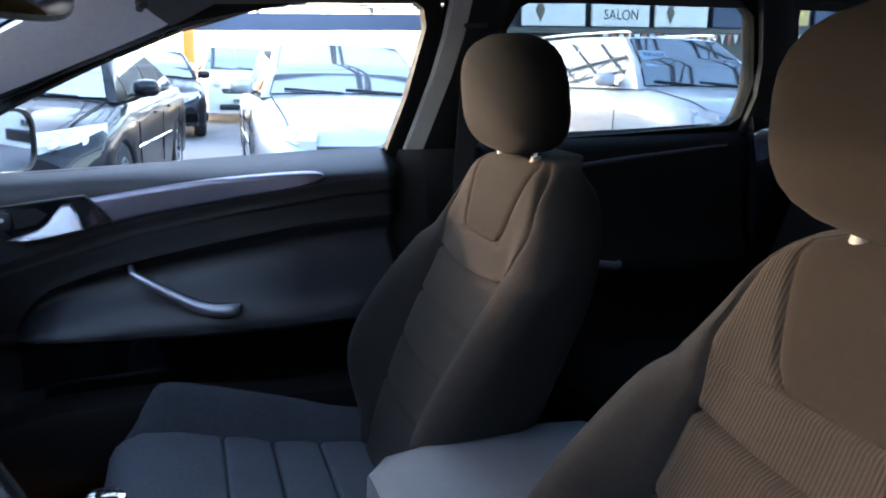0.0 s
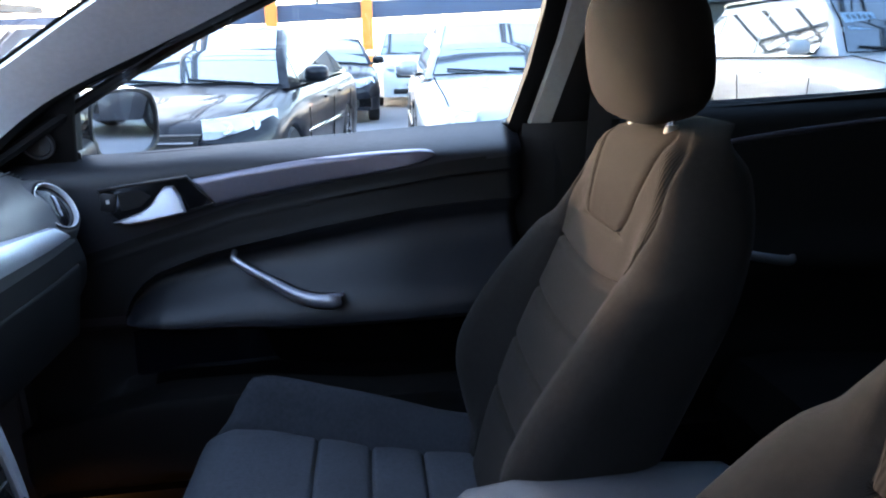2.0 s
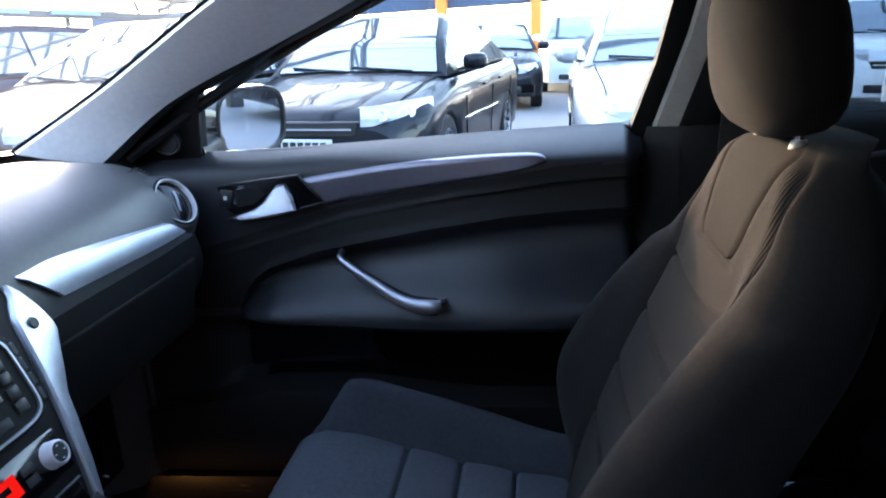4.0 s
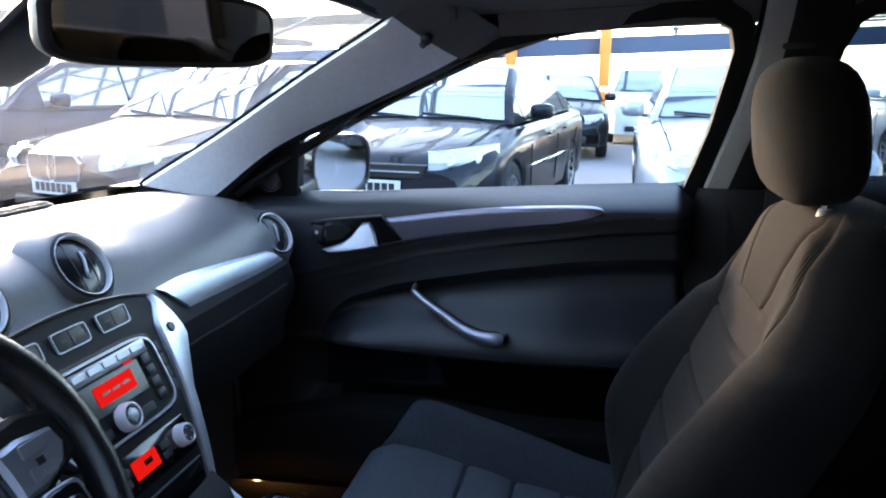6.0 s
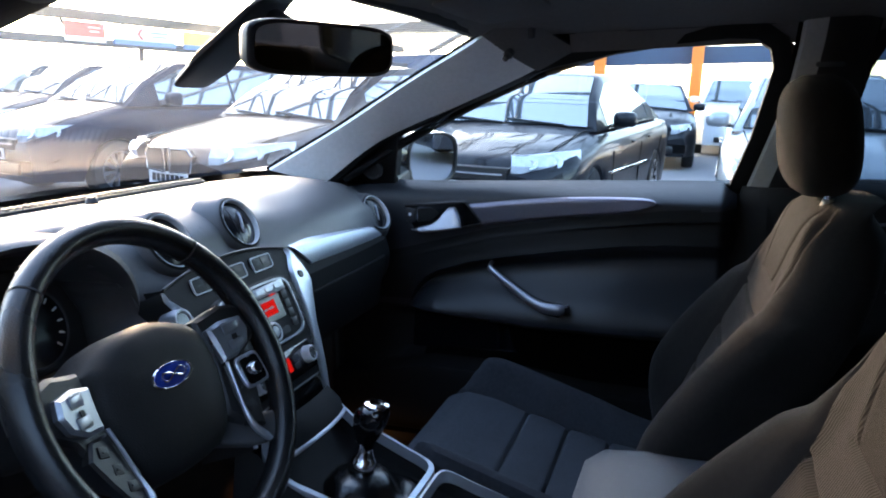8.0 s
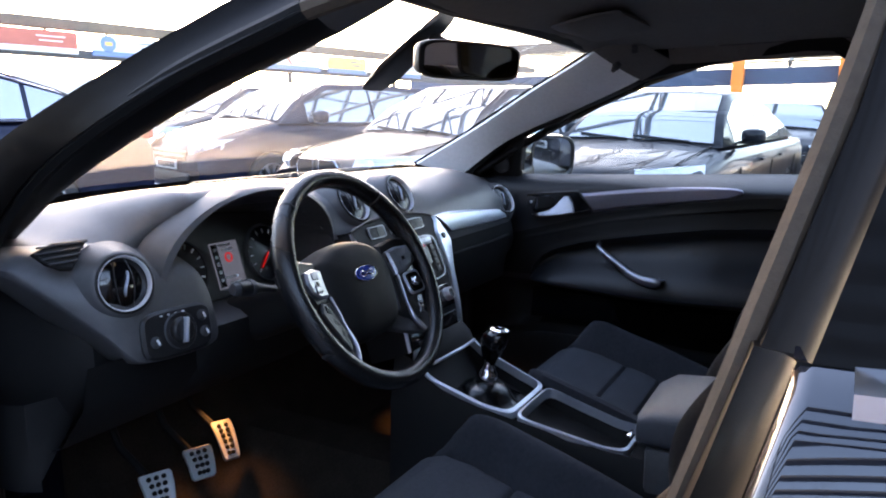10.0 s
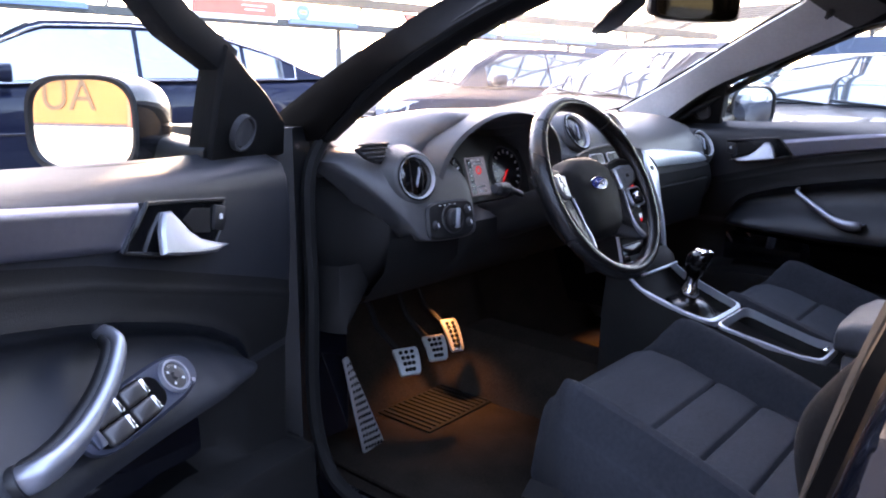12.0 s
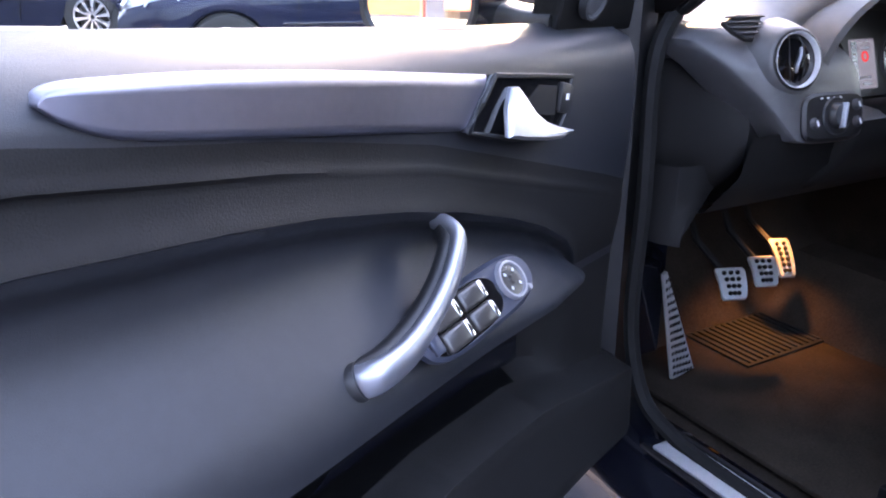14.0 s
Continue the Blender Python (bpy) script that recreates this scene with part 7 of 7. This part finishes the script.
        part("sill_strip", tube([Vector((1.35 + 0.35 * i, s * (W / 2 + 0.004), 0.56)) for i in range(6)], 0.014, 6), CHROME if chrome_line or paint == "gloss_black" else HARD, root)
        if rails:
            part("roof_rail", tube(curve([(x1 - 0.05, s * wt * 0.92, H - 0.02), (x1 + 0.15, s * wt * 0.92, H + 0.035), (x2 - 0.1, s * wt * 0.92, H + 0.035), (x2 + 0.1, s * wt * 0.92, H - 0.02)], 20), 0.016, 8), ALLOY, root, "silver roof rail")
    zg = S["hood"][0][1]
    if kidneys:
        for s in (-1, 1):
            part("kidney_grille", slab(dense([(s * 0.03, -0.09), (s * 0.27, -0.08), (s * 0.30, 0.05), (s * 0.25, 0.10), (s * 0.05, 0.10)], 2), lambda u, v, w: Vector((0.01 - w + 0.04 * abs(u), u, zg + 0.02 + v)), 0.05, 0.01), HARD, root, "black grille")
            kl = dense([(s * 0.03, -0.09), (s * 0.27, -0.08), (s * 0.30, 0.05), (s * 0.25, 0.10), (s * 0.05, 0.10)], 2)
            part("grille_rim", tube([Vector((-0.035 + 0.04 * abs(u), u, zg + 0.02 + v)) for u, v in kl + kl[:1]], 0.010, 6), CHROME, root, "chrome grille rim")
    else:
        part("grille", slab(dense([(-0.42, -0.05), (0.42, -0.05), (0.46, 0.06), (-0.46, 0.06)], 3), lambda u, v, w: Vector((0.02 - w + 0.10 * u * u, u, zg + 0.0 + v)), 0.045, 0.01), HARD, root, "black grille")
        part("grille_bar", tube([Vector((-0.028 + 0.10 * (u / 10) ** 2, u / 10, zg + 0.005)) for u in range(-4, 5)], 0.012, 6), CHROME, root, "chrome grille bar")
    part("lower_grille", rbox(0.06, 1.0, 0.12, 0.02, 2, pose(0.0, 0, 0.36)), HARD, root, "black lower grille")
    part("number_plate", rbox(0.012, 0.50, 0.11, 0.003, 1, pose(-0.028, 0, 0.50)), PLATEW, root, "white number plate with plain dark bars")
    part("plate_bars", merge(*[rbox(0.004, 0.045, 0.065, 0, 1, pose(-0.0355, -0.18 + 0.06 * k, 0.50)) for k in range(7)]), HARD, root)
    if papers:
        h, z = cab(x0 + 0.5 * (x1 - x0), 1)
        sl = Vector((x1 - x0, 0, H - S["hood"][3][1])).normalized()
        nn = Vector((-sl.z, 0, sl.x))
        c = Vector((x0 + 0.45 * (x1 - x0), 0.45, cab(x0 + 0.42 * (x1 - x0), 1)[1] + 0.034))
        pp = lambda u, v, w: c + Vector((0, 1, 0)) * u + sl * v + nn * w
        sheet = part("price_sheet", slab([(-0.17, -0.13), (0.17, -0.13), (0.17, 0.13), (-0.17, 0.13)], pp, 0.003, 0.001), material("pale_blue_paper", (0.45, 0.60, 0.72), 0.6), root, "pale price sheet behind the windscreen", smooth=False)
        part("price_bars", merge(*[slab([(-0.13 + 0.055 * i, v), (-0.095 + 0.055 * i, v), (-0.095 + 0.055 * i, v + 0.06), (-0.13 + 0.055 * i, v + 0.06)], lambda u, q, w: pp(u, q, w + 0.004), 0.002, 0.0005) for i in range(5) for v in (-0.09, 0.03)]), STEELGREY, root, "plain dark bars of writing", smooth=False)
    return root


# the row that faces the passenger's side
parked_car("black_saloon", "saloon", "gloss_black", (4.83, 1.13), 172, "glossy black saloon facing the estate car")
parked_car("silver_hatchback", "hatch", "silver", (5.0, -1.75), 178, "silver hatchback with clear headlamps")
parked_car("white_suv", "suv", "white", (4.91, -5.64), 180, "white off-roader with silver roof rails and a price sheet", papers=True, rails=True)
parked_car("grey_saloon", "saloon", "graphite", (4.6, -8.6), 180, "grey saloon in the row")
parked_car("dark_saloon", "saloon", "gloss_black", (4.13, 3.35), 164, "black saloon with twin kidney grilles", kidneys=True)
parked_car("blue_hatchback", "hatch", "dark_blue", (4.95, 6.16), 164, "dark blue hatchback in the row")
parked_car("dark_hatchback", "hatch", "graphite", (7.4, 9.6), 170, "dark grey hatchback far along the row")
# the row behind
parked_car("black_estate", "hatch", "gloss_black", (12.6, 0.15), 182, "second black car behind the saloon")
parked_car("dark_offroader", "suv", "graphite", (10.6, -2.75), 180, "dark off-roader in the second row")
parked_car("far_white_van", "suv", "white", (16.5, -1.6), 180, "white car at the back of the lot")
parked_car("far_white_car", "hatch", "white", (11.8, 3.6), 176, "white car in the second row")
parked_car("far_silver_car", "saloon", "silver", (11.0, 7.0), 172, "silver car in the second row")
parked_car("far_pale_car", "suv", "white", (11.4, -5.9), 180, "pale car in the second row")
# ahead of the bonnet, side on
parked_car("dark_coupe", "fastback", "dark_blue", (-0.62, 7.02), 165, "dark blue saloon with chrome window line, side on", chrome_line=True)
parked_car("blue_offroader", "suv", "dark_blue", (-3.4, 12.5), 150, "dark off-roader beyond the saloon")
parked_car("far_dark_car", "hatch", "graphite", (3.6, 13.0), 175, "dark grey car far ahead")

# ---- canopies, posts and signs ----
STEEL = material("dark_steel", (0.07, 0.075, 0.08), 0.5, 0.3, var=0.2)
WOOD = material("weathered_boards", (0.16, 0.13, 0.10), 0.8, var=0.3, scale=3)
ORANGE = material("orange_paint", (0.80, 0.20, 0.02), 0.45, var=0.1)
BLUEW = material("blue_grey_cladding", (0.035, 0.06, 0.12), 0.6, var=0.15)
CREAM = material("pale_render", (0.62, 0.60, 0.56), 0.8, var=0.1, scale=0.6)
SIGNW = material("white_sign_board", (0.75, 0.75, 0.73), 0.5)
SIGNR = material("red_sign_board", (0.50, 0.14, 0.10), 0.5)
SIGNB = material("blue_sign_print", (0.16, 0.25, 0.45), 0.5)
SIGNY = material("yellow_sign_board", (0.68, 0.46, 0.14), 0.5)
SIGNO = material("orange_banner", (0.26, 0.118, 0.034), 0.6)


def words(name, text, size, mat, m, parent, label=""):
    cu = bpy.data.curves.new("words", "FONT")
    cu.body, cu.size, cu.extrude, cu.align_x, cu.align_y = text, size, 0.004, "CENTER", "CENTER"
    tmp = new("words", cu)
    me = bpy.data.meshes.new_from_object(tmp.evaluated_get(bpy.context.evaluated_depsgraph_get()))
    bpy.data.objects.remove(tmp)
    me.transform(m)
    me.materials.clear()
    me.materials.append(mat)
    ob = new(name, me)
    ob.parent = parent
    return tagged(ob, label) if label else ob


def orange_post(x, y, h=4.2):
    root = thing("canopy_post", "orange painted steel canopy post", "post", group="canopy posts")
    root.matrix_world = LOT @ pose(x, y, 0)
    part("shaft", rbox(0.34, 0.34, h, 0.02, 2, pose(0, 0, h / 2)), ORANGE, root)
    part("base_plate", rbox(0.6, 0.6, 0.04, 0.005, 1, pose(0, 0, 0.02)), STEEL, root)
    return root


for y in (2.3, -0.6):
    orange_post(23.6, y)
can = thing("far_canopy", "dark slatted canopy with a blue fascia on orange posts", "canopy", (24, -8, 2.2))
part("fascia", rbox(0.25, 44, 0.52, 0.02, 1, pose(0, 0, 0.36)), BLUEW, can, "blue-grey fascia board")
for k in range(14):
    part("roof_slat", rbox(0.30, 44, 0.05, 0.01, 1, pose(0.1 + 0.55 * k, 0, 0.80 + 0.13 * k)), WOOD, can)
for k in range(12):
    part("rafter", rbox(8.0, 0.12, 0.16, 0.01, 1, pose(3.8, -20 + 3.6 * k, 1.62, 0, -13.3)), STEEL, can, "dark steel rafter")
# shop front with its boards, behind the off-roader
shop = thing("shop_front", "row of white shop boards over red and white pennants", "shop front", (20.5, -16.9, 0.42), 8)
part("wall", rbox(0.3, 16, 5.0, 0.02, 1, pose(0.4, 0, 1.55)), STEEL, shop, "dark shop wall")
part("board_beam", rbox(0.3, 16, 0.16, 0.01, 1, pose(0, 0, 1.70)), STEEL, shop)
for k in range(6):
    b = part("board", rbox(0.08, 2.2, 0.85, 0.01, 1, pose(0, 6.2 - 2.45 * k, 2.25)), SIGNW if k < 3 else BLUEW, shop, "white shop board" if k < 3 else "dark blue shop board")
    if k in (0, 2):
        part("board_diamond", slab([(0, -0.34), (0.17, 0), (0, 0.34), (-0.17, 0)], lambda u, v, w: Vector((-0.042 - w, 6.2 - 2.45 * k + 0.5 + u, 2.25 + v)), 0.01, 0.002), WOOD, shop, "dark lozenge")
part("yellow_board", rbox(0.08, 1.3, 0.75, 0.01, 1, pose(-0.10, 6.2 - 2.45 * 4.1, 2.30)), SIGNY, shop, "yellow shop board")
words("board_words", "SALON", 0.42, HARD, Matrix.Translation((-0.048, 6.2 - 2.45 * 1, 2.15)) @ pose(0, 0, 0, 90, 0, -90), shop, "dark lettering on a white board")
for k in range(40):
    part("pennant", slab([(-0.11, 0), (0.11, 0), (0, -0.34)], lambda u, v, w: Vector((-0.25 - w, 4.5 - 0.30 * k + u, 1.60 + v)), 0.004, 0.001), SIGNR if k % 2 else SIGNW, shop)
# sign boards on a beam ahead
beam = thing("sign_beam", "long dark beam with advertising boards over the lot", "sign beam")
P0, P1 = Vector((3.0, 13.4, 2.55)), Vector((19.0, 9.8, 2.45))
dirb = (P1 - P0).normalized()
out = Vector((dirb.y, -dirb.x, 0)).normalized()
along = lambda s, o=0.0, z=0.0: P0 + dirb * s + out * o + Vector((0, 0, z))
face = Matrix((dirb, Vector((0, 0, 1)), out)).transposed().to_4x4()
at = lambda s, o, z: Matrix.Translation(along(s, o, z)) @ face
part("girder", rbox(34, 0.16, 0.3, 0.01, 1, at(4, 0, 0)), STEEL, beam, "dark steel girder")
part("girder", rbox(34, 0.20, 0.24, 0.01, 1, at(4, -0.1, 0.54)), WOOD, beam, "dark upper beam")
for k in range(24):
    part("girder_web", rbox(0.06, 0.42, 0.05, 0.005, 1, at(-12 + 1.3 * k, -0.1, 0.26) @ pose(0, 0, 0, 0, 0, 25 * (-1) ** k)), STEEL, beam)
for k in range(9):
    part("beam_post", rbox(0.10, 2.6, 0.10, 0.01, 1, at(-11 + 3.6 * k, -0.12, -1.3)), STEEL, beam, "thin dark post")
for s0, wd, mat_, lab in ((-3.4, 1.8, SIGNW, "white advertising board"), (1.0, 1.7, SIGNW, "white advertising board"), (4.56, 1.72, SIGNR, "red advertising board"), (6.50, 1.62, SIGNW, "white board with a blue disc"), (9.05, 0.9, SIGNR, "red advertising board"), (10.5, 1.6, SIGNW, "white board with a red arrow"), (12.2, 1.3, SIGNY, "yellow advertising board"), (14.2, 1.5, SIGNW, "white advertising board")):
    part("board", rbox(wd, 0.30, 0.06, 0.01, 1, at(s0, 0.18, 0.23)), mat_, beam, lab)
    part("board_foot", rbox(wd, 0.10, 0.065, 0.005, 1, at(s0, 0.182, 0.03)), SIGNW if mat_ is SIGNR else SIGNB, beam)
    if lab.endswith("disc"):
        part("disc", lathe([(0, 0.01), (0.15, 0.01), (0.155, 0.0)], 28, at(s0 - 0.50, 0.215, 0.22)), SIGNB, beam, "blue disc")
        part("disc_mark", rbox(0.15, 0.07, 0.006, 0.002, 1, at(s0 - 0.50, 0.228, 0.22)), SIGNY, beam)
    if lab.endswith("arrow"):
        part("arrow", merge(*[rbox(0.055, 0.17, 0.01, 0.002, 1, at(s0 - 0.15, 0.215, 0.22 + d * 0.05) @ pose(0, 0, 0, 0, 0, -40 * d)) for d in (-1, 1)]), SIGNR, beam, "red arrow head")
    for j in range(2):
        part("print_bar", rbox(wd * (0.30 - 0.06 * j), 0.022, 0.004, 0.001, 1, at(s0 + 0.22 * wd, 0.213, 0.27 - 0.08 * j)), SIGNW if mat_ is SIGNR else STEELGREY, beam)
for k in range(22):
    part("girder_hole", lathe([(0, 0.004), (0.055, 0.004), (0.060, 0.0)], 14, at(-2.0 + 0.26 * k, 0.083, 0.0)), HARDM, beam)
back = thing("far_wall", "pale wall beyond the sign beam", "building", (8, 24, 0), -10)
part("wall", rbox(60, 0.4, 3.2, 0.02, 1, pose(0, 0, 1.2)), CREAM, back, "pale wall")

# ---- plain walls that close the lot and block sky light ----
# Out of view; added to keep sky light off the car from behind.
tagged(part("wall_back", merge(rbox(20, 0.3, 4.8, 0.02, 1, pose(-5.0, -12.5, 2.1)), rbox(20, 0.4, 0.25, 0.02, 1, pose(-5.0, -12.45, 4.4))), BLUEW), "unseen blue-grey wall added behind the lot to block light", "wall", kind="structure")
# Shows in the door mirror; its extra height blocks low sky light.
tagged(part("wall_side", merge(rbox(0.3, 34, 5.2, 0.02, 1, pose(-15.0, 4.5, 1.8)), rbox(0.4, 34, 0.25, 0.02, 1, pose(-14.95, 4.5, 3.3))), BLUEW), "blue-grey clad wall beside the lot, raised to block sky light", "wall", kind="structure")

# ---- on the driver's side: slatted canopy, banner and bare trees ----
side_can = thing("side_canopy", "open slatted canopy beside the lot", "canopy", (-9.5, -1.5, 0))
for k in range(52):
    part("slat", rbox(0.17, 26, 0.08, 0.01, 1, pose(7.9 - 0.55 * k, 0, 4.15)), STEEL, side_can)
for k in range(5):
    part("rafter", rbox(28.6, 0.12, 0.22, 0.01, 1, pose(-6.4, -10 + 5 * k, 4.0)), STEEL, side_can, "dark rafter")
    for x in (-20.4, -12, -4.4, 4.4):
        part("post", rbox(0.14, 0.14, 4.2, 0.01, 1, pose(x, -10 + 5 * k, 1.85)), STEEL, side_can, "dark steel post")
rear_can = thing("rear_canopy", "open slatted canopy behind the car", "canopy", (1.5, -13.5, 0))
for k in range(12):
    part("slat", rbox(16, 0.10, 0.08, 0.01, 1, pose(0, -3.2 + 0.58 * k, 4.6 - 0.1 * k)), STEEL, rear_can)
for k in range(5):
    part("post", rbox(0.22, 0.22, 5.2, 0.01, 1, pose(-7 + 3.5 * k, 3.2, 2.1)), STEEL, rear_can, "dark steel post")
ban = thing("banner", "orange banner with dark letters on a white board", "banner", (-9.0, 3.3, 0), 18)
part("panel", rbox(0.06, 1.7, 0.62, 0.01, 1, pose(0, 0, 1.40)), SIGNO, ban, "orange banner panel")
part("panel_edge", merge(rbox(0.07, 1.75, 0.04, 0.005, 1, pose(0, 0, 1.72)), rbox(0.07, 0.04, 0.66, 0.005, 1, pose(0, -0.87, 1.40))), SIGNR, ban, "red banner edge")
part("lower_board", rbox(0.06, 3.6, 1.05, 0.01, 1, pose(-0.05, -0.4, 0.53)), SIGNW, ban, "white lower board")
part("red_panel", rbox(0.05, 0.35, 0.42, 0.01, 1, pose(0, -1.35, 1.36)), SIGNR, ban, "small red panel")
words("banner_words", "AU", 0.52, HARD, Matrix.Translation((0.034, -0.1, 1.40)) @ pose(0, 0, 0, 90, 0, 90), ban, "dark letters")


def bare_tree(x, y, h, seed):
    rnd = random.Random(seed)
    root = thing("bare_tree", "tall bare winter tree beside the lot", "tree", (x, y, -0.05), group="bare trees")
    trunk, twigs = [], []

    def grow_limb(p, d, r, ln, depth):
        pts, rad, n = [p], [r], 4
        for i in range(n):
            d = (d + Vector((rnd.uniform(-1, 1), rnd.uniform(-1, 1), rnd.uniform(-0.3, 0.6))) * 0.16).normalized()
            pts.append(pts[-1] + d * ln / n)
            rad.append(r * (1 - 0.55 * (i + 1) / n))
        (trunk if depth == 0 else twigs).append((pts, rad, 8 if depth == 0 else (5 if depth < 3 else 3)))
        if depth < 5:
            for k in range(rnd.choice((2, 3, 3)) if depth else 5):
                i = rnd.randint(2, n)
                a = Vector((rnd.uniform(-1, 1), rnd.uniform(-1, 1), rnd.uniform(0.0, 0.7))).normalized()
                grow_limb(pts[i], (d * 0.6 + a * 0.8).normalized(), rad[i] * 0.72, ln * rnd.uniform(0.55, 0.75), depth + 1)
    grow_limb(Vector((0, 0, 0)), Vector((0, 0, 1)), 0.22, h * 0.42, 0)
    bark = material("winter_bark", (0.06, 0.05, 0.042), 0.9, var=0.3, scale=8, bump=0.8, bump_scale=60)
    part("trunk", merge(*[tube(*t) for t in trunk]), bark, root)

    verts, faces = [], []
    for pts, rad, n in twigs:
        base = len(verts)
        for i, p in enumerate(pts):
            dd = (pts[min(i + 1, len(pts) - 1)] - pts[max(i - 1, 0)]).normalized()
            u = dd.orthogonal().normalized()
            v = dd.cross(u)
            verts += [p + (u * math.cos(2 * math.pi * k / n) + v * math.sin(2 * math.pi * k / n)) * rad[i] for k in range(n)]
            if i:
                faces += [(base + (i - 1) * n + k, base + (i - 1) * n + (k + 1) % n, base + i * n + (k + 1) % n, base + i * n + k) for k in range(n)]
    me = bpy.data.meshes.new("branches")
    me.from_pydata(verts, [], faces)
    me.materials.append(bark)
    ob = new("branches", me)
    ob.parent = root


bare_tree(-11.0, -9.5, 11, 3)
bare_tree(-13.0, 3.0, 13, 5)
bare_tree(-6.0, 8.0, 10, 8)


# ---- open arched roof frame over the far row ----
fr2 = thing("roof_frame", "open arched steel roof frame over the parked row", "roof frame", (13.5, 0, 0))
for k in range(15):
    y = -14 + 2.1 * k
    arc = [Vector((-9 + 18 * i / 16, y, 6.6 + 1.5 * math.sin(math.pi * i / 16))) for i in range(17)]
    low = [p - Vector((0, 0, 0.7)) for p in arc]
    part("arch", tube(arc, 0.07, 6), STEEL, fr2, "dark steel arch")
    part("arch_chord", tube(low, 0.05, 6), STEEL, fr2)
    part("arch_web", merge(*[tube([arc[i], low[i + 1]], 0.03, 5) for i in range(16)]), STEEL, fr2)
for i in range(17):
    part("purlin", tube([Vector((-9 + 18 * i / 16, -16, 6.6 + 1.5 * math.sin(math.pi * i / 16))), Vector((-9 + 18 * i / 16, 18, 6.6 + 1.5 * math.sin(math.pi * i / 16)))], 0.06, 6), STEEL, fr2, "dark steel purlin")
for y in (-0.6, 2.3):
    part("bracket", tube([Vector((10.1, y, 4.2)), Vector((9, y, 6.6))], 0.08, 6), STEEL, fr2)

# ---- the estate car's own wheels ----
for s in (-1, 1):
    for y in (0.98, -1.88):
        r = 0.325
        zg = (LOT @ Vector((s * 0.83, y, 0))).z
        m = facing((s * 0.83, y, zg + r), (s, 0, 0))
        t = part("wheel", lathe([(r * 0.60, -0.10), (r * 0.93, -0.10), (r, -0.075), (r, 0.075), (r * 0.93, 0.10), (r * 0.66, 0.10), (r * 0.63, 0.07)], 32, m.copy()), TYRE, car, "black tyre on an alloy rim")
        part("rim", lathe([(0, 0.05), (r * 0.15, 0.055), (r * 0.17, 0.03), (r * 0.58, 0.015), (r * 0.60, 0.09), (r * 0.66, 0.095)], 32, m.copy()), HARD, t)
        for k in range(5):
            part("spoke", loft([[m @ pose(0, 0, 0, 0, 0, 72 * k + 18) @ Vector(q) for q in ((d, -w, 0.03), (d, -w, h), (d, w, h), (d, w, 0.03))] for d, w, h in ((0.02, 0.025, 0.075), (r * 0.35, 0.030, 0.082), (r * 0.62, 0.042, 0.088))], cu=True, caps=True), ALLOY, t, "alloy spoke")
